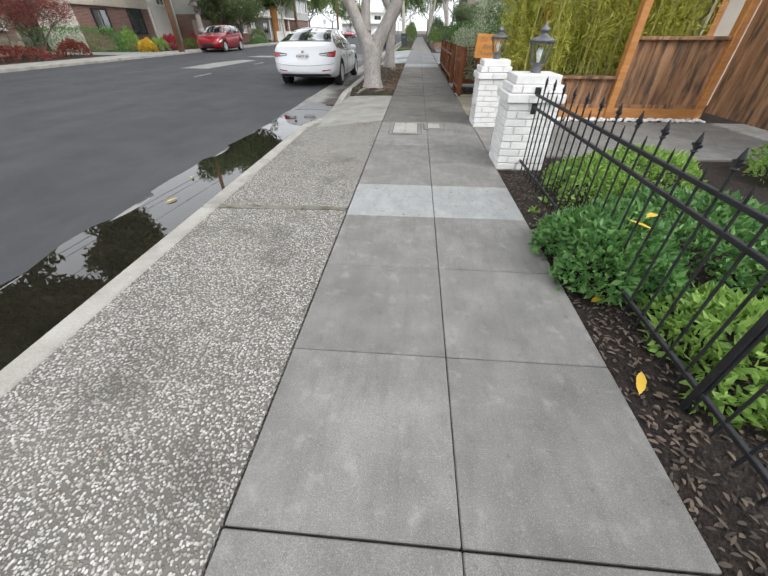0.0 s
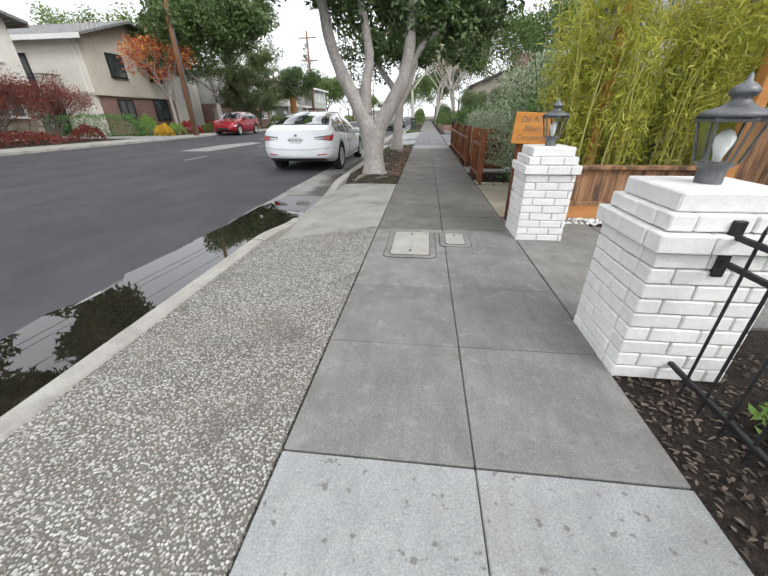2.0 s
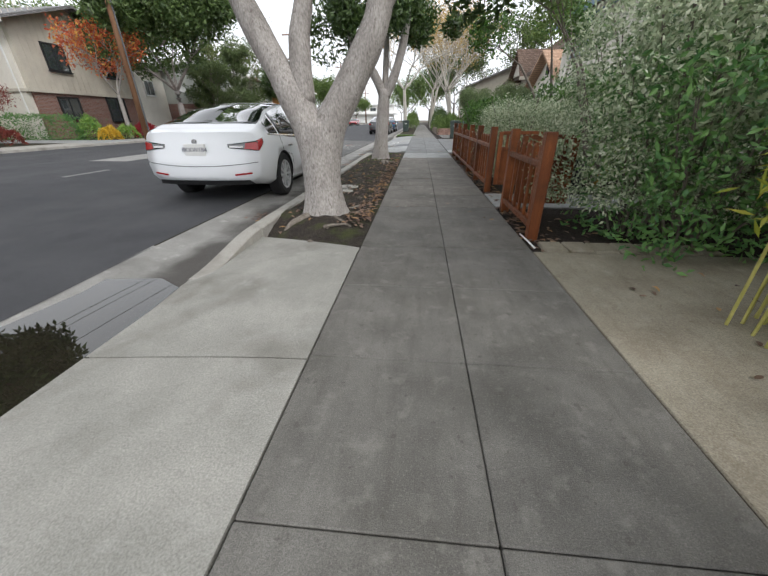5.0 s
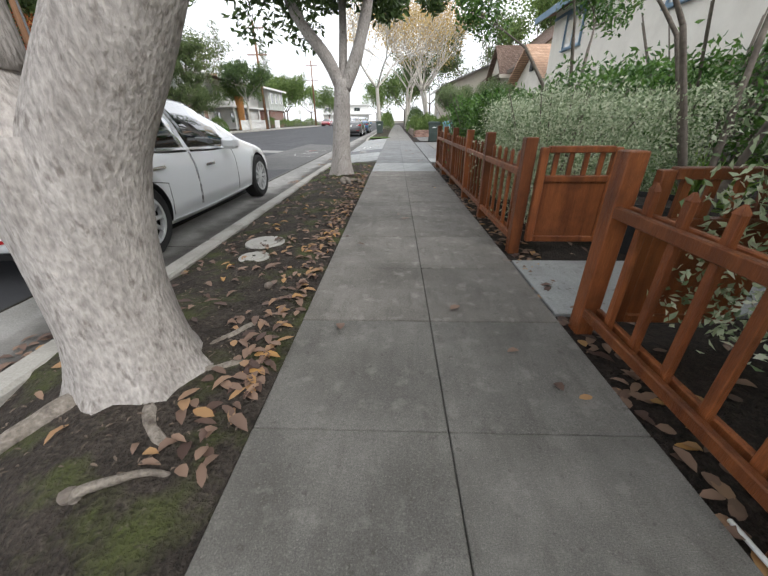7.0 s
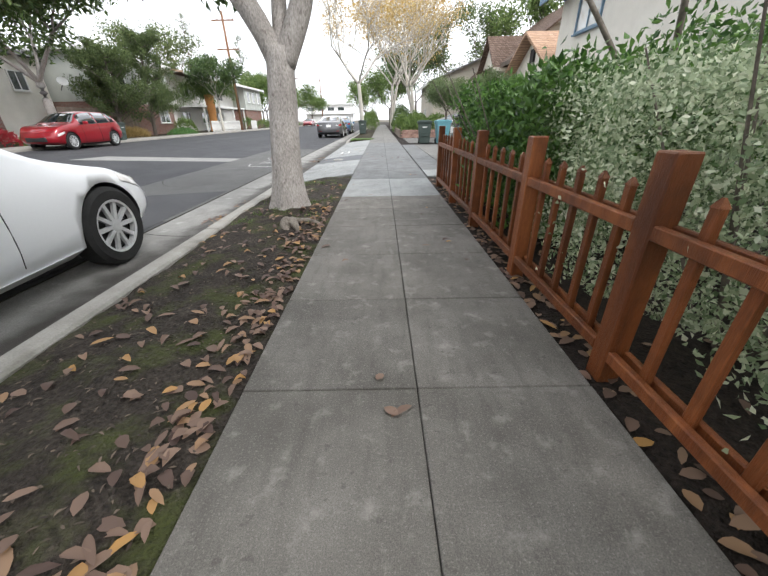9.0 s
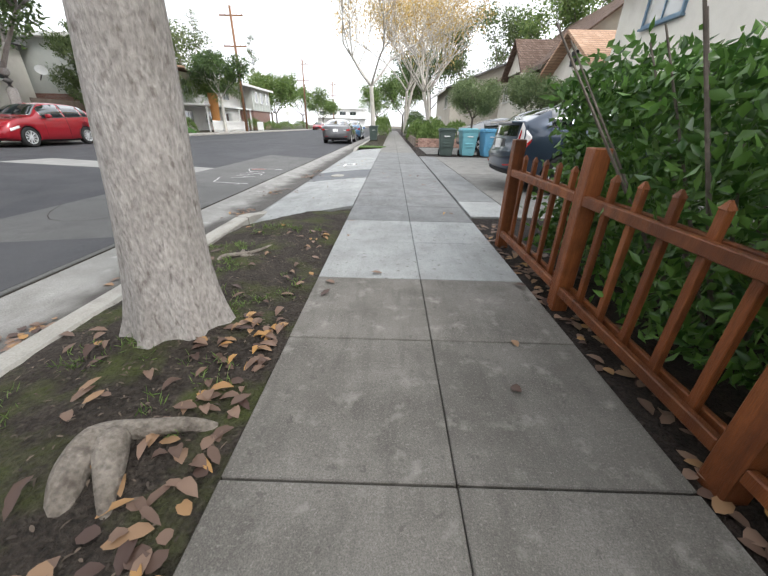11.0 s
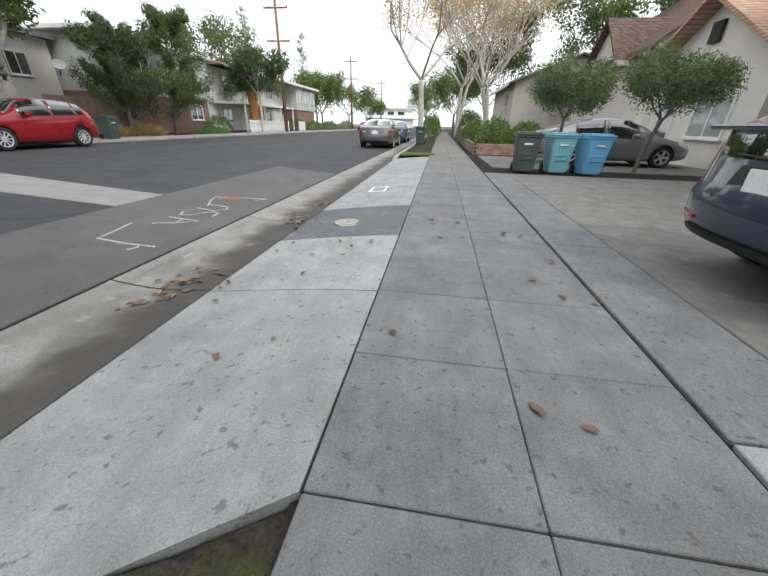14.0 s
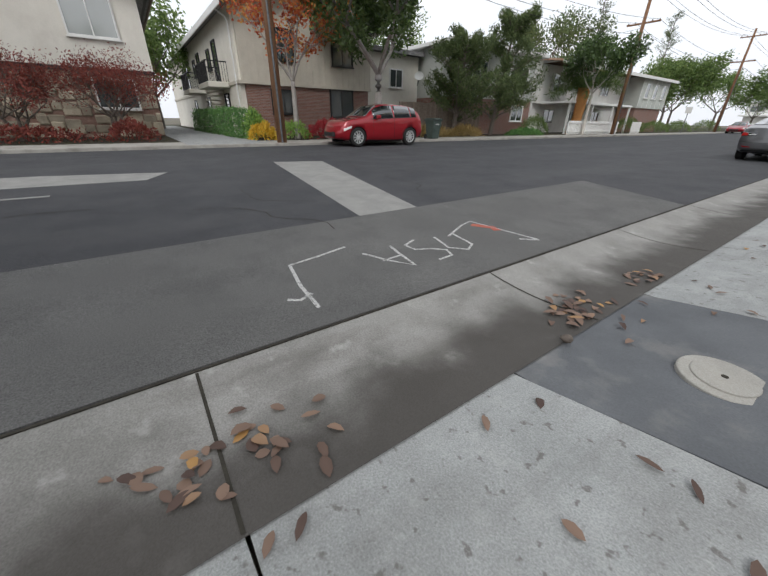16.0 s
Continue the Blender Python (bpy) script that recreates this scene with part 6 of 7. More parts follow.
# ---- wheelie bins ----
def wheelie_bin(mat, label, m, marks=True):
    b = thing("wheelie_bin", label, "bin", "wheelie bins", at=m)
    bm = bmesh.new()
    lo = [(-0.23, -0.24), (0.23, -0.24), (0.23, 0.24), (-0.23, 0.24)]
    hi = [(-0.3, -0.32), (0.3, -0.32), (0.3, 0.36), (-0.3, 0.36)]
    v0 = [bm.verts.new((x, y, 0.03)) for x, y in lo]
    v1 = [bm.verts.new((x, y, 0.9)) for x, y in hi]
    bm.faces.new(v0[::-1])
    bm.faces.new(v1)
    for k in range(4):
        bm.faces.new((v0[k], v0[(k + 1) % 4], v1[(k + 1) % 4], v1[k]))
    bmesh.ops.bevel(bm, geom=[e for e in bm.edges], offset=0.03, segments=2, affect="EDGES")
    part("body", bm, mat, b)
    part("rim", boxm(-0.325, 0.325, -0.345, 0.385, 0.87, 0.925, 0.015), mat, b)
    lid = bmesh.new()
    box(lid, -0.33, 0.33, -0.37, 0.4, 0.925, 0.965, 0.015)
    box(lid, -0.27, 0.27, -0.3, 0.33, 0.96, 1.0, 0.02)
    part("lid", lid, mat, b)
    part("handle_bar", tube(bmesh.new(), [(-0.28, 0.42, 0.88), (0.28, 0.42, 0.88)], 0.015, 8), mat, b)
    part("front_recess", boxm(-0.13, 0.13, -0.305, -0.25, 0.34, 0.5, 0.01), DARK_PLASTIC if not marks else mat, b)
    part("grab_bar", boxm(-0.15, 0.15, -0.325, -0.28, 0.46, 0.485, 0.006), mat, b)
    if marks:
        part("label_bar", boxm(-0.1, 0.1, -0.337, -0.3, 0.7, 0.735, 0.002), TRIM_WHITE, b)
    for s in (-1, 1):
        part("wheel", lathe(bmesh.new(), [(0.11, -0.03), (0.12, 0), (0.11, 0.03)], 20, pose(s * 0.24, 0.3, 0.12, 0, 90, 0)), TYRE, b)
    return b


wheelie_bin(BIN_GREEN, "grey-green wheelie bin beside the drive", pose(1.85, 25.75, -0.02, 0, 0, -4))
wheelie_bin(BIN_TEAL, "teal wheelie bin beside the drive", pose(2.68, 25.8, -0.02, 0, 0, 3))
wheelie_bin(BIN_BLUE, "bright blue wheelie bin beside the drive", pose(3.48, 25.75, -0.02, 0, 0, 8))
wheelie_bin(BIN_GREEN, "dark green wheelie bin on the far pavement", pose(-16.0, 31.2, 0.11, 0, 0, 90))
wheelie_bin(BIN_GREEN, "grey-green wheelie bin by a parked car", pose(-1.6, 38.3, 0.0, 0, 0, 0))

# ---- poles and wires ----
def utility_pole(x, y, z, h, r, arms, label):
    p = thing("utility_pole", label, "utility pole", "street poles")
    part("shaft", tube(bmesh.new(), [(x, y, z - 0.2), (x, y, z + h * 0.5), (x, y, z + h)], [r, r * 0.82, r * 0.62], 16), POLE_WOOD, p, smooth=True)
    for a in arms:
        part("crossarm", boxm(x - 1.2, x + 1.2, y - 0.06, y + 0.06, a - 0.06, a + 0.06, 0.01), POLE_WOOD, p)
        for k in (-1.1, -0.6, 0.6, 1.1):
            part("insulator", lathe(bmesh.new(), [(0.03, a + 0.06), (0.05, a + 0.1), (0.03, a + 0.16)], 8, pose(x + k, y, 0)), PEWTER, p)
    part("conduit", tube(bmesh.new(), [(x + r + 0.03, y - 0.06, z - 0.1), (x + r * 0.8 + 0.03, y - 0.06, z + h * 0.6)], 0.04, 8), PEWTER, p)
    return p


utility_pole(-16.0, 22.95, 0.05, 11.5, 0.19, (10.8,), "tall brown wooden utility pole by the kerb")
utility_pole(-17.0, 54.0, 0.1, 11.5, 0.17, (8.2, 10.8), "tall brown wooden utility pole by the kerb")
utility_pole(-17.0, 84.0, 0.1, 11.5, 0.17, (8.2, 10.8), "distant wooden utility pole with crossarms")
utility_pole(-17.0, 118.0, 0.1, 11.5, 0.17, (8.2, 10.8), "distant wooden utility pole with crossarms")
for dx, z in ((-1.1, 10.95), (-0.6, 10.95), (0.6, 10.95), (1.1, 10.95), (-1.1, 8.3), (0.6, 8.3), (0.1, 7.4)):
    bm = bmesh.new()
    ys = (-40.0, 22.95, 54.0, 84.0, 118.0)
    for a, b in zip(ys, ys[1:]):
        pts = [(-16.5 + dx, a + (b - a) * t / 10, z - 0.9 * 4 * (t / 10) * (1 - t / 10)) for t in range(11)]
        tube(bm, pts, 0.012, 5)
    tagged(part("overhead_wire", bm, DARK_PLASTIC), "thin black overhead wire strung between poles", "wire", "overhead wires")
bm = tube(bmesh.new(), [(-17.0, 54.0, 7.9), (-20.4, 44.0, 5.4)], 0.01, 5)
tagged(part("service_wire", bm, DARK_PLASTIC), "thin black wire from pole to house", "wire", "overhead wires")

# street sign, white fence, dish
sp = thing("street_sign", "small white street sign on a thin post", "street sign")
part("post", tube(bmesh.new(), [(-16.6, 70, 0.1), (-16.6, 70, 2.6)], 0.04, 8), PEWTER, sp)
part("plate", boxm(-16.9, -16.3, 69.95, 69.99, 2.1, 2.75, 0.01), TRIM_WHITE, sp)
for y0, y1 in ((47.6, 56.4), (59.5, 61.5)):
    wf = thing("white_fence", "low white picket fence on the far pavement", "fence")
    y = y0
    while y < y1:
        part("picket", boxm(-17.75, -17.7, y, y + 0.16, 0.12, 1.15), TRIM_WHITE, wf)
        y += 0.24
    for z in (0.3, 0.95):
        part("rail", boxm(-17.7, -17.65, y0, y1, z, z + 0.09), TRIM_WHITE, wf)
dish = thing("satellite_dish", "round grey satellite dish on the house wall", "satellite dish")
part("bowl", lathe(bmesh.new(), [(0.015, 0.0), (0.16, 0.025), (0.27, 0.085), (0.28, 0.09), (0.16, 0.04), (0.015, 0.012)], 20, pose(-20.0, 33.4, 3.4, 0, 60, -40)), TRIM_WHITE, dish)
part("arm", tube(bmesh.new(), [(-20.6, 33.8, 3.0), (-20.05, 33.45, 3.35)], 0.03, 8), PEWTER, dish)
bf = thing("board_fence", "dark weathered board fence between the far houses", "fence")
for k in range(36):
    part("board", boxm(-19.55, -19.5, 31.6 + k * 0.2, 31.79 + k * 0.2, 0.05, 1.7 + 0.3 * (k < 18), 0.005), TIMBER_OLD, bf)
hk = thing("house", "cream stuccoed house set back between gardens", "house")
part("wall", boxm(-34, -23.5, 31.9, 36.2, 0, 5.0), STUCCO, hk)
part("roof", boxm(-34.5, -23, 31.7, 36.3, 5.0, 5.25), SHINGLE_GREY, hk)
window(hk, EAST(-23.47, 34.2, 3.6), 1.0, 1.0, 1)

# ---- brick planter by the walk ----
pt = thing("brick_planter", "low brick planter with timber side beside the walk", "planter")
part("soil_fill", boxm(1.2, 5.0, 32.2, 42, -0.1, 0.36), SOIL, pt)
for r in range(6):
    x = 1.1 + (0.1 if r % 2 else 0)
    while x < 4.9:
        part("brick", boxm(x, x + 0.2, 32.0, 32.1, -0.03 + r * 0.075, 0.04 + r * 0.075, 0.006), BRICK_PALE, pt)
        x += 0.21
for k in range(12):
    part("timber_panel", boxm(1.02, 1.1, 32.0 + k * 0.82, 32.8 + k * 0.82, -0.03, 0.44, 0.01), TIMBER_OLD, pt)


# ---- trees and planting ----
def limb(bm, pts, r0, r1, n=10, wob=0.0):
    """A tapering limb along a smoothed line, a little lumpy."""
    pts = [Vector(p) for p in pts]
    fine = []
    for i in range(len(pts) - 1):
        p0, p1, p2, p3 = pts[max(i - 1, 0)], pts[i], pts[i + 1], pts[min(i + 2, len(pts) - 1)]
        for k in range(5):
            t = k / 5
            fine.append(0.5 * ((2 * p1) + (p2 - p0) * t + (2 * p0 - 5 * p1 + 4 * p2 - p3) * t * t + (3 * p1 - p0 - 3 * p2 + p3) * t**3))
    fine.append(pts[-1])
    k = len(fine) - 1
    radii = [(r0 + (r1 - r0) * i / k) * (1 + wob * noise.noise(fine[i] * 3.0)) for i in range(k + 1)]
    return tube(bm, fine, radii, n)


def twigs(bm, rng, start, direction, length, r, depth, tips, bend=0.35, fork=3):
    """Branches that fork again and again; tips gathers their ends."""
    d = Vector(direction).normalized()
    p = Vector(start)
    pts = [p.copy()]
    for k in range(3):
        d = (d + Vector((rng.uniform(-1, 1), rng.uniform(-1, 1), rng.uniform(-0.5, 0.8))) * bend * 0.5).normalized()
        p = p + d * length / 3
        pts.append(p.copy())
    tube(bm, pts, [r, r * 0.85, r * 0.72, r * 0.55], 6 if depth > 1 else 5, cap=False)
    tips.append(tuple(p))
    if depth <= 0:
        return
    for k in range(fork):
        nd = (d + Vector((rng.uniform(-1, 1), rng.uniform(-1, 1), rng.uniform(-0.35, 0.75))) * 0.85).normalized()
        twigs(bm, rng, pts[rng.choice((2, 3, 3))], nd, length * rng.uniform(0.6, 0.85), r * 0.55, depth - 1, tips, bend, fork)


def around(tips, count, spread):
    t = np.asarray(tips)
    off = RNG.normal(size=(count, 3))
    off /= np.linalg.norm(off, axis=1, keepdims=True)
    off *= (RNG.uniform(0.1, 1, (count, 1)) ** 0.5) * spread
    return t[RNG.integers(0, len(t), count)] + off


def trunk_flare(bm, x, y, z0, top, r, rt, lean=(0, 0), roots=7, seed=1):
    """A trunk that swells into its roots."""
    n, rows = 28, 16
    rings = []
    for i in range(rows + 1):
        t = i / rows
        z = z0 + (top - z0) * t
        base = r + (rt - r) * min(1, t * 1.1)
        fl = math.exp(-t * 9)
        ring = []
        for k in range(n):
            a = 2 * math.pi * k / n
            lump = noise.noise(Vector((math.cos(a) * 1.5, math.sin(a) * 1.5, z * 1.6 + seed))) * 0.07
            root = max(0.0, math.cos(a * roots + seed * 1.3)) * fl * 0.6
            rr = base * (1 + lump + fl * 0.3 + root)
            ring.append(bm.verts.new((x + lean[0] * t + rr * math.cos(a), y + lean[1] * t + rr * math.sin(a), z)))
        rings.append(ring)
    for a, b in zip(rings, rings[1:]):
        for k in range(n):
            bm.faces.new((a[k], a[(k + 1) % n], b[(k + 1) % n], b[k]))
    bm.faces.new(rings[-1])
    return bm


def street_tree(label, trunk_args, limbs, crown, count, seed, leaf=(0.15, 0.06), mat=None, depth=2, extra=()):
    t = thing("magnolia_tree", label, "tree", "street trees")
    part("trunk", trunk_flare(bmesh.new(), *trunk_args[:6], lean=trunk_args[6], seed=seed), BARK, t, smooth=True)
    rng = random.Random(seed)
    tips = []
    for pts, r0, r1 in limbs:
        bm = limb(bmesh.new(), pts, r0, r1, 14, 0.12)
        d = Vector(pts[-1]) - Vector(pts[-2])
        for k in range(3):
            twigs(bm, rng, pts[-1], d.normalized() + Vector((rng.uniform(-0.9, 0.9), rng.uniform(-0.9, 0.9), 0.1)), 1.0, r1 * 0.6, depth, tips)
        part("limb", bm, BARK, t, smooth=True)
    pts = around([p for p in tips if p[2] > crown], count, 0.55)
    pts = pts[pts[:, 2] > crown - 0.25]
    for c0, rad, k in extra:
        pts = np.concatenate([pts, blob_points(c0, rad, k, 16, 0.5, 0.3)])
    leaves("crown", pts, leaf[0], leaf[1], mat or DARK_LEAF, t, up=0.25, label="glossy dark green leaves")
    return t


street_tree("grey-barked magnolia with forked trunk in the tree lawn", (-1.37, 6.98, -0.1, 1.02, 0.235, 0.19, (0.0, 0.0)), [
    ([(-1.38, 6.98, 0.35), (-1.45, 6.98, 0.9), (-1.66, 7.0, 1.35), (-1.98, 7.05, 1.95), (-2.2, 7.1, 2.5), (-2.35, 7.1, 3.4)], 0.2, 0.085),
    ([(-1.5, 7.0, 1.2), (-1.5, 7.05, 1.75), (-1.42, 7.1, 2.25), (-1.6, 7.3, 3.2)], 0.12, 0.07),
    ([(-1.36, 6.98, 0.35), (-1.26, 6.98, 0.9), (-1.0, 7.0, 1.35), (-0.72, 7.0, 1.85), (-0.62, 7.05, 2.4), (-0.55, 7.1, 3.3)], 0.2, 0.085),
    ([(-0.75, 7.0, 1.8), (-0.3, 7.3, 2.5), (0.4, 7.8, 2.95)], 0.07, 0.045),
], 2.55, 11000, 4, extra=(((0.1, 8.0, 2.95), (1.3, 1.5, 0.7), 5000), ((-1.4, 7.6, 3.7), (2.2, 2.2, 0.8), 7000), ((-3.0, 5.5, 4.0), (1.6, 2.5, 0.8), 4500)))
street_tree("grey-barked magnolia further along the tree lawn", (-1.37, 13.2, -0.1, 1.75, 0.2, 0.15, (0.14, 0.0)), [
    ([(-1.25, 13.2, 1.6), (-1.5, 13.2, 2.1), (-2.0, 13.2, 2.75), (-2.3, 13.2, 3.6)], 0.135, 0.075),
    ([(-1.2, 13.2, 1.6), (-0.95, 13.2, 2.1), (-0.72, 13.2, 2.85), (-0.62, 13.2, 3.6)], 0.135, 0.075),
    ([(-1.22, 13.2, 1.7), (-1.2, 13.4, 2.4), (-1.2, 13.6, 3.4)], 0.09, 0.06),
], 2.7, 9000, 9, extra=(((-0.9, 13.8, 3.5), (2.0, 2.2, 0.7), 7000), ((-2.3, 13.3, 3.1), (0.9, 1.2, 0.7), 2500)))

# roots at the surface
rr = random.Random(12)
for pts, r in (([(-1.2, 6.78, 0.03), (-1.13, 6.68, 0.035), (-1.05, 6.62, 0.02)], 0.05), ([(-1.52, 6.78, 0.04), (-1.6, 6.7, 0.03), (-1.66, 6.62, 0.02)], 0.055), ([(-1.36, 6.74, 0.03), (-1.33, 6.66, 0.03), (-1.34, 6.58, 0.01)], 0.045), ([(-1.14, 7.0, 0.04), (-1.04, 7.02, 0.035), (-0.96, 7.08, 0.02)], 0.05), ([(-1.16, 7.2, 0.04), (-1.08, 7.32, 0.035), (-1.02, 7.42, 0.02)], 0.045), ([(-1.2, 6.42, 0.03), (-1.1, 6.47, 0.035), (-1.0, 6.5, 0.03)], 0.016),
               ([(-1.22, 12.46, 0.05), (-1.08, 12.5, 0.05), (-0.94, 12.54, 0.03)], 0.034), ([(-1.2, 12.44, 0.06), (-1.2, 12.34, 0.055), (-1.17, 12.25, 0.02)], 0.048), ([(-1.15, 12.44, 0.06), (-1.09, 12.34, 0.05), (-1.05, 12.26, 0.02)], 0.042), ([(-1.6, 14.2, 0.03), (-1.4, 14.35, 0.03), (-1.3, 14.6, 0.01)], 0.02), ([(-1.5, 14.4, 0.02), (-1.45, 14.25, 0.03), (-1.3, 14.3, 0.01)], 0.015)):
    tagged(part("tree_root", limb(bmesh.new(), [(pts[0][0], pts[0][1], -0.09)] + [(x, y, z - r * 0.55) for x, y, z in pts] + [(2 * pts[-1][0] - pts[-2][0], 2 * pts[-1][1] - pts[-2][1], -0.08)], r, r * 0.45, 10, 0.9), ROOT_BARK, smooth=True), "knobbly grey tree root breaking through the soil", "root", "surface roots")


def shrub(name, label, cat, points, leaf, mat, stems=None, outward=None, up=0.4, group="", spread=1.0):
    s = thing(name, label, cat, group)
    if stems:
        tagged(part("branchwork", stems, BARK_DARK, s), kind="stuff")
    leaves("foliage", points, leaf[0], leaf[1], mat, s, up=up, outward=outward, spread=spread)
    return s


def stem_fan(x, y, z, h, w, n, seed, r=0.012):
    bm = bmesh.new()
    rng = random.Random(seed)
    for k in range(n):
        dx, dy = rng.uniform(-w, w), rng.uniform(-w, w)
        tube(bm, [(x + dx * 0.2, y + dy * 0.2, z), (x + dx * 0.6, y + dy * 0.6, z + h * 0.5), (x + dx, y + dy, z + h)], [r, r * 0.7, r * 0.4], 5, cap=False)
    return bm


# behind the iron fence
def dome(x, y, rx, ry, h, n):
    u = RNG.uniform(0, 1, n) ** 0.5
    a = RNG.uniform(0, 2 * np.pi, n)
    lump = 1 + 0.13 * np.sin(a * 5 + x) + 0.1 * np.sin(a * 9)
    px, py = x + rx * u * np.cos(a) * lump, y + ry * u * np.sin(a) * lump
    pz = h * np.sqrt(np.clip(1 - u**2 * 0.97, 0, 1)) * RNG.uniform(0.35, 1.0, n) ** 0.35 * (1 + 0.12 * np.sin(px * 9) * np.cos(py * 8)) - 0.05
    return np.stack([px, py, np.maximum(pz, 0.0)], 1)


for x, y, rx, ry, h, n, mat, lf, lab in (
        (1.1, -1.35, 0.4, 0.5, 0.4, 5200, EUONYMUS, (0.06, 0.03), "dense dark green shrub spilling over the walk edge"),
        (1.75, -1.15, 0.5, 0.6, 0.42, 3600, EUONYMUS, (0.06, 0.03), "dense dark green shrub behind the iron fence"),
        (1.55, -0.1, 0.42, 0.55, 0.36, 4200, BOX_LEAF, (0.045, 0.024), "bright green clipped shrub behind the iron fence"),
        (2.2, 0.35, 0.5, 0.5, 0.36, 3600, BOX_LEAF, (0.045, 0.024), "bright green clipped shrub behind the iron fence"),
        (1.45, -2.2, 0.4, 0.45, 0.28, 2400, BOX_LEAF, (0.07, 0.03), "pale green leafy shrub behind the iron fence"),
        (2.3, -1.9, 0.5, 0.6, 0.3, 2200, BOX_LEAF, (0.08, 0.03), "pale green leafy shrub behind the iron fence"),
        (3.9, 0.45, 0.5, 0.45, 0.5, 3200, BOX_LEAF, (0.05, 0.028), "rounded green shrub beside the garden path"),
        (1.3, -3.4, 0.35, 0.4, 0.25, 1400, BOX_LEAF, (0.07, 0.03), "pale green leafy shrub behind the iron fence")):
    shrub("garden_shrub", lab, "shrub", dome(x, y, rx, ry, h, n), lf, mat, outward=(x, y, 0.0), group="shrubs behind the iron fence")
for x, y in ((0.88, -0.55), (0.9, -0.85), (0.86, 3.28), (1.06, -0.3)):
    shrub("seedling", "small green seedling in the dark mulch", "plant", np.array([[x, y, 0.0]]) + RNG.normal(0, 0.02, (14, 3)) * np.array([1, 1, 0.4]), (0.07, 0.035), BOX_LEAF, up=0.5, group="seedlings at the walk edge")

# bamboo
bam = thing("bamboo", "tall yellow-green bamboo clump behind the cedar fence", "bamboo")
rb2 = random.Random(21)
tips = []
culms = bmesh.new()
for k in range(150):
    x, y = rb2.uniform(1.45, 4.5), rb2.uniform(3.95, 4.9)
    h = rb2.uniform(1.9, 3.0)
    lx, ly = rb2.uniform(-0.35, 0.35), rb2.uniform(-0.45, 0.2)
    pts = [(x, y, -0.05), (x + lx * 0.25, y + ly * 0.25, h * 0.5), (x + lx, y + ly, h)]
    tube(culms, pts, [0.009, 0.008, 0.003], 5, cap=False)
    for j in range(16):
        t = rb2.uniform(0.28, 1.0)
        tips.append((x + lx * t * t, y + ly * t * t, h * t))
tagged(part("culm_thicket", culms, CULM, bam), kind="stuff")
leaves("foliage", around(tips, 19000, 0.22), 0.13, 0.019, BAMBOO_LEAF, bam, up=-0.1, droop=0.35)

# variegated shrubs and hedge along the walk
vg = hedge_points(1.2, 2.6, 5.95, 7.25, 0.25, 1.75, 15000)
shrub("variegated_shrub", "grey-green variegated shrub behind the picket fence", "shrub", vg, (0.045, 0.021), VARIEGATED, stem_fan(1.9, 6.6, -0.05, 1.4, 0.6, 14, 3), group="variegated shrubs")
vg = hedge_points(1.15, 2.6, 9.2, 11.6, 0.12, 1.2, 42000)
shrub("variegated_shrub", "grey-green variegated shrub along the picket fence", "shrub", vg, (0.036, 0.02), VARIEGATED, stem_fan(1.7, 10.2, -0.05, 1.4, 0.8, 20, 4), group="variegated shrubs")
vg = hedge_points(1.7, 2.9, 5.9, 7.2, 0.9, 2.1, 7500)
shrub("variegated_shrub", "tall grey-green variegated shrub by the gate", "shrub", vg, (0.07, 0.035), VARIEGATED, stem_fan(2.35, 6.6, -0.05, 2.2, 0.9, 20, 5, 0.02), group="variegated shrubs")
shrub("glossy_hedge", "glossy dark green hedge behind the picket fence", "hedge", hedge_points(1.12, 2.5, 11.7, 14.7, 0.12, 1.3, 26000, 0.1), (0.08, 0.038), HEDGE_LEAF, stem_fan(1.7, 13.2, -0.05, 1.5, 1.2, 26, 6))
shrub("dark_shrub", "dark green shrub behind the drive sign", "shrub", hedge_points(1.5, 3.2, 5.6, 6.8, 0.0, 1.3, 5000), (0.08, 0.034), EUONYMUS, stem_fan(2.2, 6.2, -0.05, 1.2, 0.7, 12, 8))
shrub("dark_shrub", "dark leafy shrub along the side drive", "shrub", hedge_points(3.0, 4.6, 5.0, 7.6, 0.1, 1.5, 6000), (0.09, 0.04), EUONYMUS, stem_fan(4.2, 6.8, -0.05, 2.0, 1.2, 16, 9, 0.02))
shrub("dark_shrub", "tall green shrubs beside the apartment block", "shrub", hedge_points(2.9, 5.0, 10.6, 14.0, 0.1, 1.7, 9000), (0.1, 0.045), HEDGE_LEAF, stem_fan(4.5, 11.5, -0.05, 2.5, 1.4, 18, 10, 0.025))
def planter_tub(x, y, r, h):
    p = thing("planter_tub", "round black plastic planter tub with soil", "planter")
    part("tub", lathe(bmesh.new(), [(r * 0.8, -0.05), (r * 0.97, h - 0.04), (r, h - 0.03), (r, h), (r * 0.94, h), (r * 0.93, h - 0.05)], 32, pose(x, y, 0)), DARK_PLASTIC, p, smooth=False)
    part("soil_fill", lathe(bmesh.new(), [(r * 0.9, h - 0.12), (r * 0.9, h - 0.045), (r * 0.4, h - 0.03)], 24, pose(x, y, 0)), MULCH, p)
    return p


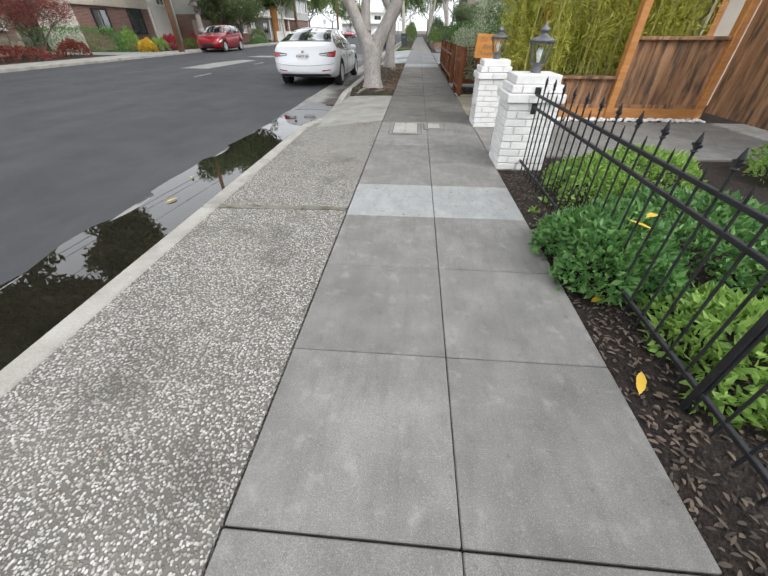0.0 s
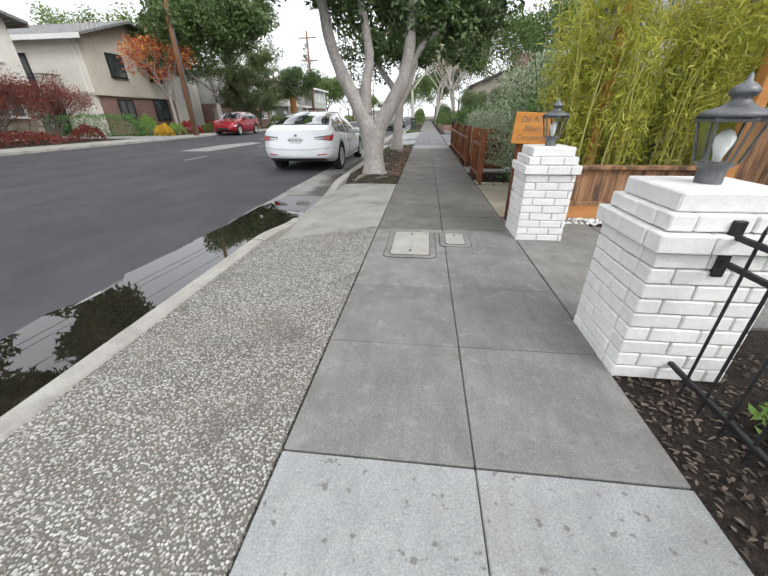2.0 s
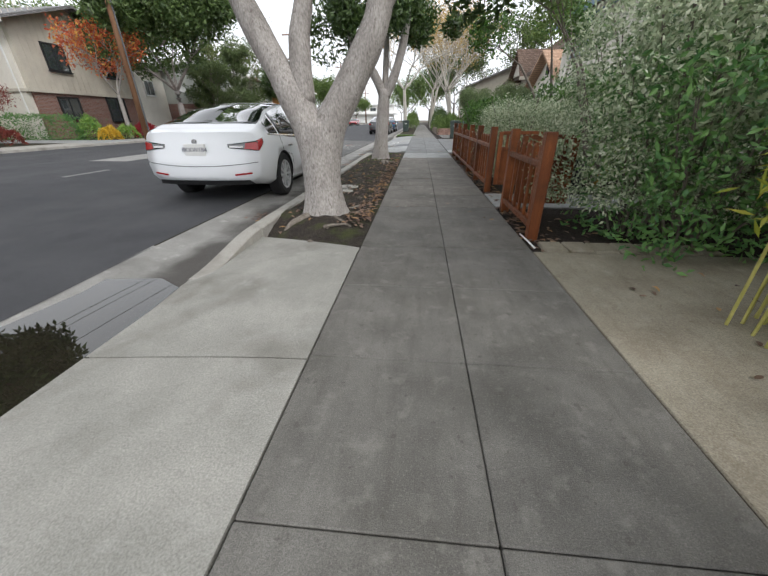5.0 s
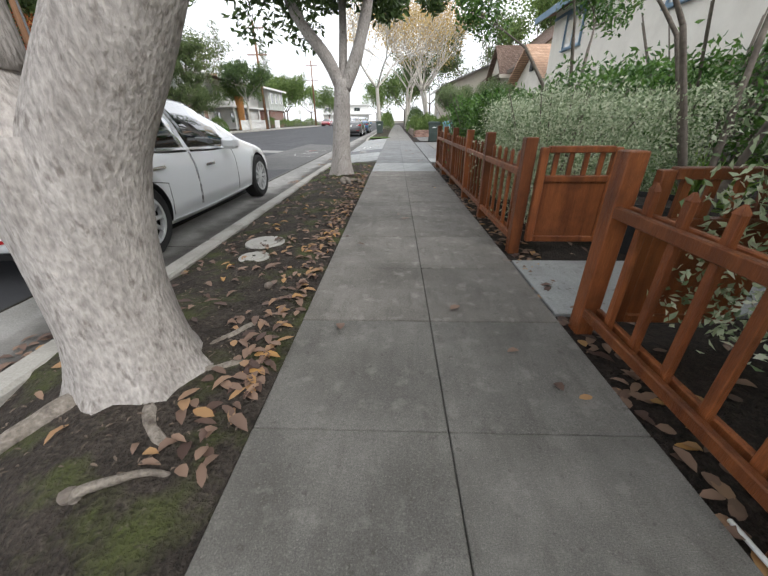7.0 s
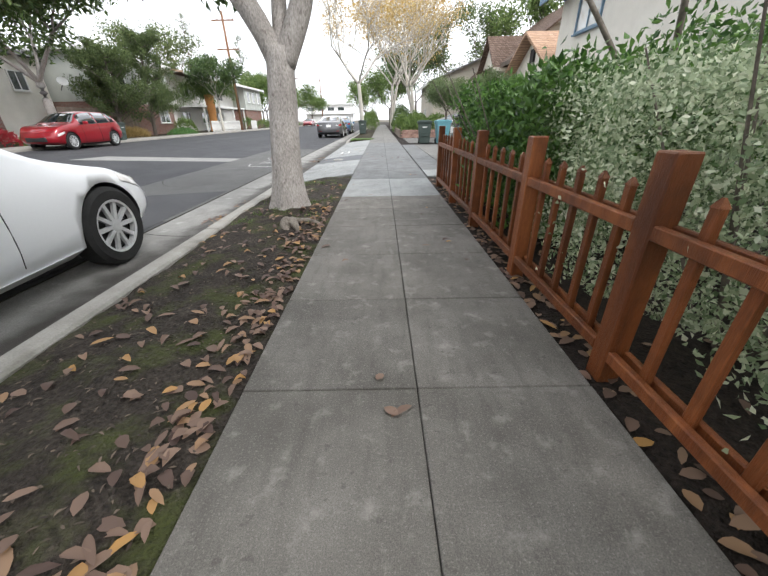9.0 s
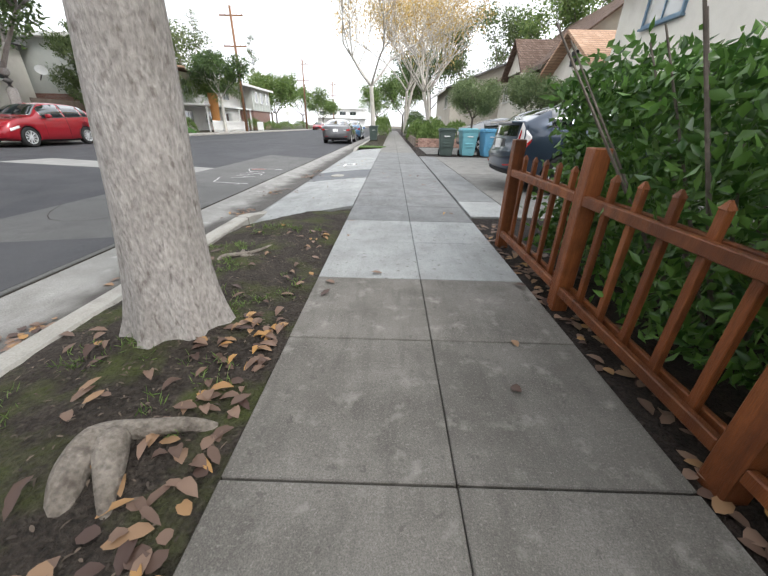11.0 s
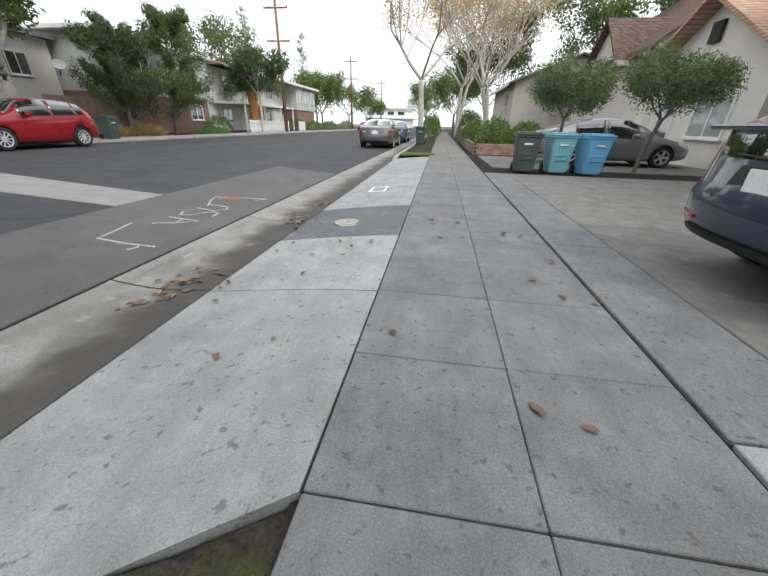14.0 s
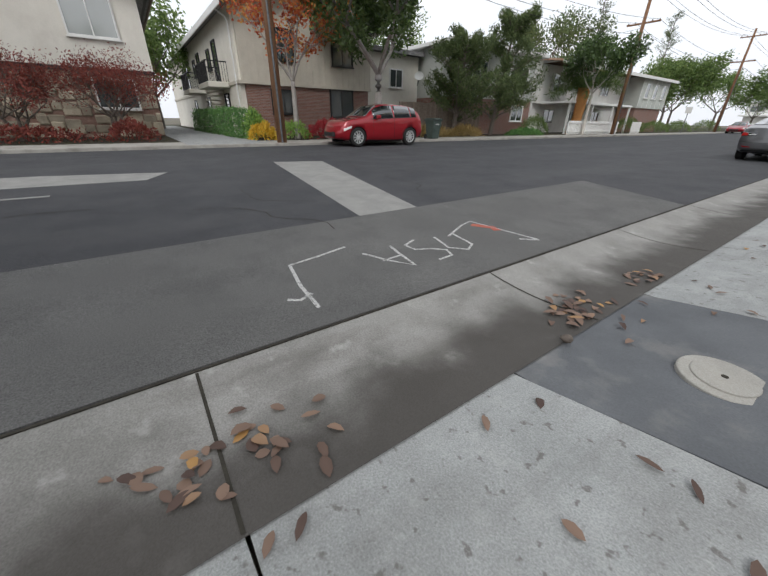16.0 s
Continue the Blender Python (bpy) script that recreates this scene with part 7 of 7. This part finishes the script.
planter_tub(2.05, 8.9, 0.36, 0.42)
pot = thing("flower_pot", "glazed yellow flower pot with arching grass", "flower pot")
part("pot", lathe(bmesh.new(), [(0.1, -0.04), (0.16, 0.06), (0.18, 0.16), (0.15, 0.25), (0.165, 0.28), (0.15, 0.285), (0.13, 0.24)], 24, pose(2.75, 9.3, 0)), OCHRE_GLAZE, pot, smooth=True)
leaves("grass", np.repeat(np.array([[2.75, 9.3, 0.25]]), 90, 0) + RNG.normal(0, 0.05, (90, 3)) * np.array([1, 1, 0.2]), 0.6, 0.012, BOX_LEAF, pot, up=1.1)
# overhanging branch tree by the gate
ot = thing("garden_tree", "multi-stemmed garden tree leaning over the fence", "tree")
bm = bmesh.new()
tips = []
rg = random.Random(31)
for d in ((-0.5, 0.2, 1), (0.3, 0.4, 1), (0.1, -0.4, 1), (-0.25, 0.6, 0.9)):
    limb(bm, [(2.5, 8.9, -0.05), (2.5 + d[0] * 0.4, 8.9 + d[1] * 0.4, 0.7), (2.5 + d[0], 8.9 + d[1], 1.7)], 0.034, 0.022, 8)
    twigs(bm, rg, (2.5 + d[0], 8.9 + d[1], 1.7), d, 0.8, 0.02, 2, tips)
tagged(part("branchwork", bm, BARK_DARK, ot, smooth=True), kind="stuff")
leaves("foliage", around(tips, 4500, 0.35), 0.08, 0.034, MID_LEAF, ot)
ot = thing("garden_tree", "leafy tree reaching over the hedge end", "tree")
bm = bmesh.new()
tips = []
for d in ((-0.9, 0.6, 1), (0.4, 0.8, 1), (-0.4, -0.3, 1.1)):
    limb(bm, [(3.3, 13.2, -0.05), (3.2 + d[0] * 0.4, 13.2 + d[1] * 0.4, 1.3), (3.2 + d[0], 13.2 + d[1], 2.3)], 0.04, 0.028, 8)
    twigs(bm, rg, (3.2 + d[0], 13.2 + d[1], 2.3), d, 0.75, 0.024, 2, tips)
tagged(part("branchwork", bm, BARK_DARK, ot, smooth=True), kind="stuff")
leaves("foliage", around(tips, 3600, 0.35), 0.11, 0.05, HEDGE_LEAF, ot)


def broad_tree(name, label, x, y, z, h, crown_r, mat, n, seed, leaf=(0.2, 0.09), trunk=0.2, fork_at=0.35, bark=None, depth=3, spread=0.8, first=1.6, stems=1, fork=3, lean=0.0, squash=1.0):
    t = thing(name, label, "tree")
    rng = random.Random(seed)
    bm = bmesh.new()
    tips = []
    for s in range(stems):
        ax = rng.uniform(-lean, lean) if stems > 1 else lean
        ay = rng.uniform(-lean, lean) if stems > 1 else 0.0
        top = Vector((x + ax, y + ay, z + h * fork_at))
        limb(bm, [(x + ax * 0.1, y + ay * 0.1, z - 0.1), (x + ax * 0.4, y + ay * 0.4, z + h * fork_at * 0.5), tuple(top)], trunk, trunk * 0.7, 10, 0.1)
        for k in range(4):
            a = 2 * math.pi * (k + rng.uniform(-0.3, 0.3)) / 4
            twigs(bm, rng, top, (math.cos(a) * crown_r / h * 2.2, math.sin(a) * crown_r / h * 2.2, squash), first, trunk * 0.45, depth, tips, 0.35, fork)
    part("trunk", bm, bark or BARK_DARK, t, smooth=True)
    if n:
        tp = np.asarray(tips)
        lim = crown_r * 1.25
        tp = tp[np.hypot(tp[:, 0] - x, tp[:, 1] - y) < lim]
        leaves("crown", around(tp, n, spread), leaf[0], leaf[1], mat, t, up=0.2)
    return t


broad_tree("magnolia_tree", "broad dark magnolia across the street", -17.2, 28.5, 0.1, 8.6, 5.4, MAGNOLIA, 46000, 41, (0.28, 0.12), 0.24, 0.33, BARK, 3, 0.85, 2.7)
broad_tree("autumn_tree", "slender tree with red autumn leaves by the apartment house", -18.4, 24.6, 0.1, 8.0, 2.6, RED_LEAF, 2600, 42, (0.17, 0.1), 0.13, 0.3, BARK, 3, 0.4, 1.5)
broad_tree("autumn_tree", "bare rust-twigged shrub tree before the flagstone wall", -20.6, 17.4, 0.1, 4.2, 2.3, RUST_LEAF, 7000, 43, (0.1, 0.04), 0.07, 0.2, BARK_DARK, 3, 0.4, 0.9, 3, 3, 0.5)
broad_tree("autumn_tree", "bare rust-twigged shrub tree before the flagstone wall", -20.4, 14.6, 0.1, 3.8, 2.3, RUST_LEAF, 7000, 44, (0.1, 0.04), 0.07, 0.2, BARK_DARK, 3, 0.4, 0.9, 3, 3, 0.5)
broad_tree("street_tree", "tall broad green tree before the flagstone house", -17.6, 8.3, 0.1, 11.0, 8.0, DARK_LEAF, 50000, 45, (0.36, 0.17), 0.26, 0.38, BARK_DARK, 3, 1.0, 3.0)
# bare sycamore and yellow trees beyond the drive
broad_tree("bare_sycamore", "pale-barked tree with sparse yellow leaves", -1.7, 40.5, 0.0, 11.0, 6.5, AUTUMN, 2600, 46, (0.16, 0.09), 0.2, 0.33, BARK_PALE, 4, 0.5, 3.3, 1, 3, -0.2, 1.1)
broad_tree("autumn_tree", "pale multi-stemmed tree with yellow leaves", 3.2, 46.0, 0.0, 11.0, 6.5, AUTUMN, 6000, 47, (0.17, 0.1), 0.17, 0.34, BARK_PALE, 4, 0.7, 3.0, 3, 3, 1.3, 1.5)
broad_tree("autumn_tree", "tall tree with fading yellow leaves", 1.2, 56.0, 0.0, 13.0, 7.0, AUTUMN, 7500, 48, (0.2, 0.12), 0.2, 0.35, BARK_PALE, 4, 0.8, 3.4, 2, 3, 0.9, 1.5)
broad_tree("olive_tree", "small clipped olive tree beside the drive", 3.05, 27.2, -0.03, 2.7, 1.25, OLIVE_LEAF, 15000, 49, (0.09, 0.03), 0.06, 0.5, BARK_DARK, 2, 0.4, 0.62, 1, 4)
broad_tree("olive_tree", "small clipped olive tree beside the drive", 5.0, 26.6, -0.03, 2.7, 1.35, OLIVE_LEAF, 16000, 50, (0.09, 0.03), 0.06, 0.5, BARK_DARK, 2, 0.42, 0.65, 1, 4, 0.3)
for x, y, h, r, n, mat, seed in ((5.5, 70, 11, 5, 7000, DARK_LEAF, 51), (1.5, 78, 9, 4.5, 6000, MID_LEAF, 52), (11, 62, 14, 6, 8000, CONIFER, 53), (16, 48, 13, 6, 8000, MID_LEAF, 54), (-3.5, 90, 8, 4, 5000, MID_LEAF, 55), (18, 33, 12, 5, 7000, MID_LEAF, 56), (-24, 88, 9, 5, 7000, MID_LEAF, 57), (-22, 79, 8, 4.5, 7000, MID_LEAF, 58), (-21, 98, 9, 5, 6000, MID_LEAF, 59), (-19, 112, 7, 4, 5000, MID_LEAF, 60), (-30, 62, 12, 5, 6000, CONIFER, 61), (-9, 178, 12, 6, 5000, MID_LEAF, 62), (3, 105, 12, 6, 6000, DARK_LEAF, 63), (-38, 20.5, 8, 4, 5000, MID_LEAF, 64), (-40, 44, 12, 5, 5000, MID_LEAF, 65), (20, 14, 12, 5, 5000, MID_LEAF, 66)):
    broad_tree("background_tree", "leafy green tree in the distance", x, y, 0.0, h, r, mat, n, seed, (0.34, 0.17), 0.2, 0.3, BARK_DARK, 3, 1.0, h * 0.3)


def conifer(x, y, z, h, r, seed, n, lean=0.0):
    t = thing("conifer", "shaggy dark conifer across the street", "tree", "far conifers")
    bm = bmesh.new()
    limb(bm, [(x, y, z - 0.3), (x + lean * 0.5, y + lean * 0.4, z + h * 0.5), (x + lean, y + lean, z + h)], 0.16, 0.02, 8)
    rng = random.Random(seed)
    tips = []
    for k in range(60):
        t0 = rng.uniform(0.12, 1.0)
        a = rng.uniform(0, 6.28)
        ln = r * (1.05 - t0 * 0.75) * rng.uniform(0.5, 1.15)
        p0 = Vector((x + lean * t0, y + lean * t0, z + h * t0 * 0.97))
        p1 = p0 + Vector((math.cos(a) * ln, math.sin(a) * ln, ln * rng.uniform(0.25, 0.9)))
        tube(bm, [p0, (p0 + p1) / 2 + Vector((0, 0, -0.08)), p1], [0.035, 0.025, 0.01], 5, cap=False)
        for q in range(7):
            tips.append(tuple(p0.lerp(p1, rng.uniform(0.3, 1.05))))
    part("trunk", bm, BARK_DARK, t)
    leaves("crown", around(tips, n, 0.34), 0.2, 0.06, CONIFER, t, up=0.9)


conifer(-18.8, 35.5, 0.1, 5.4, 3.4, 71, 17000, 0.3)
conifer(-18.6, 39.0, 0.1, 6.6, 3.4, 72, 17000, 0.5)
conifer(-29, 70.0, 0.1, 15.0, 3.0, 73, 4000)
conifer(-30, 95.0, 0.1, 17.0, 3.0, 74, 4000)
conifer(-4, 185.0, -0.2, 18.0, 3.5, 75, 4000)

# palm
pm = thing("palm_tree", "stout palm with arching fronds across the street", "tree")
bm = bmesh.new()
tube(bm, [(-19.0, 51.0, 0.0), (-19.0, 51.1, 1.4), (-19.0, 51.2, 3.2), (-19.0, 51.2, 3.7)], [0.42, 0.4, 0.46, 0.5], 16)
part("trunk", bm, ORANGE_WOOD, pm)
fr = []
for k in range(34):
    a, e = rr.uniform(0, 6.28), rr.uniform(0.2, 1.3)
    for j in range(34):
        t = j / 33
        rr_ = 2.9 * t
        px, py, pz = -19.0 + math.cos(a) * rr_ * math.cos(e * (1 - t * 0.6)), 51.2 + math.sin(a) * rr_ * math.cos(e * (1 - t * 0.6)), 3.7 + 2.9 * (math.sin(e) * t - 0.55 * t * t)
        fr += [(px, py, pz)] * 4
leaves("fronds", np.array(fr), 0.5, 0.03, MID_LEAF, pm, up=-0.1)
broad_tree("street_tree", "round-headed green street tree by the palm", -17.4, 49.5, 0.1, 7.5, 2.6, DARK_LEAF, 7000, 76, (0.24, 0.12), 0.14, 0.4, BARK_PALE, 3, 0.55, 1.5)

# front garden plants across the street
for x, y, rx, ry, h, n, mat, lab in ((-18.8, 26.5, 0.7, 1.2, 0.9, 1500, RED_SHRUB, "crimson-leaved shrub"), (-18.9, 30.0, 0.6, 1.0, 0.9, 1200, RED_SHRUB, "crimson-leaved shrub"), (-18.3, 22.9, 0.5, 0.6, 0.75, 1100, YELLOW_LEAF, "yellow-green rounded shrub"), (-18.4, 24.4, 0.5, 0.8, 0.8, 900, BOX_LEAF, "spiky green garden plant"), (-19.4, 22.9, 0.7, 0.5, 1.3, 1200, BOX_LEAF, "pale green fern-like shrub"), (-18.2, 28.4, 0.7, 1.2, 0.7, 1400, MID_LEAF, "green ground shrub"), (-18.4, 33.0, 0.5, 1.8, 0.5, 1800, STRAW, "straw-coloured grass tuft"), (-18.4, 36.2, 0.5, 1.4, 0.5, 1500, STRAW, "straw-coloured grass tuft"), (-18.2, 42.6, 0.8, 2.0, 0.5, 2600, EUONYMUS, "low dark juniper hedge"), (-19.4, 45.5, 0.8, 1.6, 1.4, 1500, MID_LEAF, "green shrub before the house"), (-19.6, 63, 1.0, 3.0, 1.5, 2200, MID_LEAF, "green shrub before the house"), (-18.8, 68, 1.0, 4.0, 1.2, 2200, MID_LEAF, "green hedge along the pavement"), (-18.6, 75, 1.0, 4.0, 1.3, 2200, MID_LEAF, "green hedge along the pavement"), (-18.6, 86, 1.2, 5.0, 1.5, 2200, MID_LEAF, "green hedge along the pavement"), (-19.4, 14.0, 0.8, 3.0, 0.6, 1800, RUST_LEAF, "rust-coloured low shrub"), (-19.3, 18.0, 0.7, 0.8, 0.8, 900, RUST_LEAF, "rust-coloured low shrub"), (-19.3, 10.0, 0.8, 2.0, 0.9, 1300, RED_SHRUB, "crimson-leaved shrub"),
                                 (2.0, 33.6, 0.8, 1.2, 1.1, 2600, MID_LEAF, "leafy green planter shrub"), (2.4, 36, 1.0, 1.6, 1.4, 2600, MID_LEAF, "leafy green planter shrub"), (1.5, 38.5, 0.7, 1.6, 1.3, 2200, MID_LEAF, "leafy green planter shrub"), (3.6, 34, 1.0, 1.2, 1.2, 2600, MID_LEAF, "leafy green planter shrub"), (-1.3, 45, 0.7, 3.0, 1.6, 2600, MID_LEAF, "green shrub beside the pavement"), (2.2, 50, 1.2, 5.0, 2.2, 3000, DARK_LEAF, "dark hedge beside the pavement"), (-1.2, 58, 0.8, 6.0, 2.0, 3000, MID_LEAF, "green shrub beside the pavement"), (2.6, 66, 1.4, 8.0, 3.0, 3500, DARK_LEAF, "dark hedge beside the pavement")):
    far = x < -10
    shrub("garden_shrub", lab + (" across the street" if far else ""), "shrub", dome(x, y, rx, ry, h + 0.1, n), (0.14, 0.06) if mat not in (STRAW,) else (0.4, 0.02), mat, outward=(x, y, 0), up=0.6)
shrub("clipped_hedge", "clipped dark hedge along the far driveway", "hedge", hedge_points(-32, -19.8, 22.1, 22.9, 0.1, 1.35, 7000, 0.05), (0.12, 0.06), EUONYMUS)

# ---- fallen leaves and litter ----
def fallen(name, label, n, region, mat, size=(0.085, 0.045), zf=None, curl=0.35, seed=3):
    """Curled dry leaves lying flat, each with a pointed tip."""
    rng = np.random.default_rng(seed)
    verts, faces = [], []
    for k in range(n):
        x, y = region(rng)
        z = zf(x, y) + rng.uniform(0.004, 0.016)
        a, L, Wd = rng.uniform(0, 6.283), size[0] * rng.uniform(0.55, 1.25), size[1] * rng.uniform(0.6, 1.2)
        c, s = math.cos(a), math.sin(a)
        cu = curl * rng.uniform(0.1, 1.2)
        tilt = rng.uniform(-0.25, 0.25)
        base = len(verts)
        for u, w in ((-0.5, 0), (-0.25, 0.8), (0.1, 1), (0.35, 0.6), (0.5, 0), (0.35, -0.6), (0.1, -1), (-0.25, -0.8), (-0.2, 0), (0.1, 0), (0.35, 0)):
            px, py = u * L, w * Wd * 0.5
            verts.append((x + c * px - s * py, y + s * px + c * py, z + abs(w) * Wd * 0.5 * cu + (u + 0.5) * L * max(0, tilt) + 0.012 * cu * math.cos(u * 5)))
        for f in ((0, 8, 1), (1, 8, 9, 2), (2, 9, 10, 3), (3, 10, 4), (4, 10, 5), (5, 10, 9, 6), (6, 9, 8, 7), (7, 8, 0)):
            faces.append([base + i for i in f])
    me = bpy.data.meshes.new(name)
    me.from_pydata(verts, [], faces)
    me.materials.append(mat)
    me.shade_smooth()
    return tagged(new(name, me), label, "fallen leaves", kind="stuff")


def bed_region(rng):
    y = rng.uniform(6.5, 15.2) if rng.uniform() < 0.25 else rng.uniform(6.5, 13.3)
    x = -0.8 - abs(rng.normal(0, 0.16)) if rng.uniform() < 0.6 else rng.uniform(-1.9, -0.8)
    if (x + 1.37) ** 2 + (y - 7) ** 2 < 0.09 or (x + 1.37) ** 2 + (y - 13.2) ** 2 < 0.07 or y > 15.5 + (x + 1.95) * 0.6:
        x = -0.85
    return max(x, -1.92), y


fallen("fallen_leaves", "brown and tan fallen leaves on the soil strip", 820, bed_region, DRY_LEAF, (0.085, 0.042), zf=bed_z, curl=0.6, seed=5)
fallen("soil_litter", "small chips and twigs scattered over the soil strip", 2600, lambda r: (r.uniform(-1.92, -0.8), r.uniform(6.5, 15.4)), BARK_CHIP, (0.03, 0.009), zf=lambda x, y: bed_z(x, y) - 0.006, curl=0.3, seed=15)
fallen("fallen_leaves", "brown fallen leaves along the picket fence", 640, lambda r: (r.uniform(0.77, 1.05) if r.uniform() < 0.7 else r.uniform(0.8, 1.6), r.uniform(5.9, 15.6)), DRY_LEAF, zf=lambda x, y: -0.028, seed=6)
fallen("fallen_leaves", "scattered dry leaves on the walk slabs", 46, lambda r: (r.uniform(-0.7, 0.72), r.uniform(6.2, 21)), DRY_LEAF, zf=lambda x, y: 0.001, seed=7)
fallen("fallen_leaves", "scattered dry leaves on the driveway apron", 46, lambda r: (r.uniform(-2.0, -0.9), r.uniform(16.5, 24)), DRY_LEAF, (0.075, 0.035), zf=lambda x, y: fall(x, y) + 0.002, seed=8)
heaps = ((-2.35, 18.0), (-2.2, 19.9), (-2.15, 20.9), (-2.3, 16.3), (-2.3, 7.3), (-2.35, 13.2), (-2.3, 14.2), (-2.4, 17.7))
fallen("fallen_leaves", "heaps of wet brown leaves in the gutter", 210, lambda r: (lambda h: (min(-2.1, h[0] + r.normal(0, 0.09)), h[1] + r.normal(0, 0.13)))(heaps[r.integers(0, len(heaps))]), DRY_LEAF, (0.075, 0.04), zf=gutter_z, seed=9)
fallen("fallen_leaves", "a few dry leaves beside the driveway", 26, lambda r: (r.uniform(0.9, 3.0), r.uniform(3.8, 5.5)), DRY_LEAF, (0.06, 0.03), zf=lambda x, y: -0.002, seed=10)
fallen("bark_chips", "dark bark chips covering the garden bed", 5200, lambda r: (0.77 + abs(r.normal(0, 0.9)), r.uniform(-4.5, 0.9)), BARK_CHIP, (0.035, 0.014), zf=lambda x, y: -0.03, curl=0.2, seed=11)
fallen("leaf_grit", "small twigs and grit on the pebble verge", 60, lambda r: (r.uniform(-1.9, -0.8), r.uniform(-4, 2.4)), DRY_LEAF, (0.02, 0.01), zf=lambda x, y: 0.0, seed=13)
for x, y, z in ((0.86, -2.35, -0.02), (1.12, -1.5, 0.36), (1.2, -1.45, 0.38), (-2.75, 0.3, -0.112), (-2.6, -0.35, -0.112), (0.92, -1.75, -0.02)):
    tagged(fallen("yellow_leaf", "single yellow fallen leaf", 1, lambda r, p=(x, y): p, YELLOW_LEAF, (0.13, 0.05), zf=lambda a, b, q=z: q, seed=int(abs(x * 100))), category="leaf", kind="thing")


def pine_cone(x, y, z):
    c = thing("seed_cone", "small brown seed cone on the soil", "seed cone", "seed cones")
    part("cone_body", lathe(bmesh.new(), [(0.006, -0.03), (0.022, -0.018), (0.026, 0), (0.02, 0.02), (0.005, 0.035)], 10, pose(x, y, z, 80, 0, x * 200)), BARK_DARK, c)


for x, y in ((-1.22, 6.42), (-1.3, 6.1), (-1.1, 7.9), (-2.03, 19.5), (-2.5, 3.6)):
    pine_cone(x, y, bed_z(x, y) + 0.02 if 6 < y < 15 else -0.07)

# grass tufts in the soil strip
pts = np.stack([RNG.uniform(-1.85, -0.85, 500), RNG.uniform(12.5, 15.2, 500)], 1)
keep = np.array([noise.noise(Vector((p[0] * 3, p[1] * 3, 5))) > 0.15 for p in pts])
pts = pts[keep]
gz = np.array([bed_z(a, b) for a, b in pts])
tagged(leaves("grass_tufts", np.repeat(np.column_stack([pts, gz]), 8, 0) + RNG.normal(0, 0.02, (len(pts) * 8, 3)) * np.array([1, 1, 0.1]), 0.045, 0.005, MID_LEAF, up=1.4), "short green grass tufts in the soil strip", "grass", kind="stuff")


# ---- walk slabs, each its own piece ----
walk_base = tagged(new("pavement_walk"), "scored concrete walk of square slabs", "pavement", kind="structure")
joints = [-6.05, -5.3, -4.55, -3.79, -3.03, -2.27, -1.51, -0.735, 0.003, 0.75, 1.496, 2.243, 2.975, 3.54, 4.305, 5.1, 5.915, 6.705, 7.488, 8.268, 9.075, 9.877, 10.68, 11.49, 12.35, 13.14, 13.922, 14.785, 15.593, 16.4, 17.14, 17.875, 18.57, 19.245, 20.09, 20.85, 21.6, 22.35, 23.1, 23.85, 24.6, 25.35, 26.1, 26.85]
while joints[-1] < 90:
    joints.append(joints[-1] + 0.8)
WIDE_JOINTS = (-3.03, 0.003, 2.975, 5.915, 12.35, 16.4, 17.875)
rs = random.Random(8)
for a, b in zip(joints, joints[1:]):
    if -0.8 < a < -0.7:
        mat = PALE
    elif b <= 2.98:
        mat = CONCRETE
    elif b <= 7.5:
        mat = DAMP
    elif b <= 13.93:
        mat = DRYING
    elif b < 15.6:
        mat = PALE
    elif b < 27:
        mat = MIDGREY
    else:
        mat = CONCRETE
    for x0, x1 in ((-0.755, 0.0), (0.0, 0.755)):
        dz = rs.uniform(-0.002, 0.002)
        g = 0.002
        ga, gb = (0.0045 if q in WIDE_JOINTS else g for q in (a, b))
        bm = boxm(x0 + g, x1 - g, a + ga, b - gb, -0.07, dz, 0.0045)
        part("slab", bm, mat, walk_base)
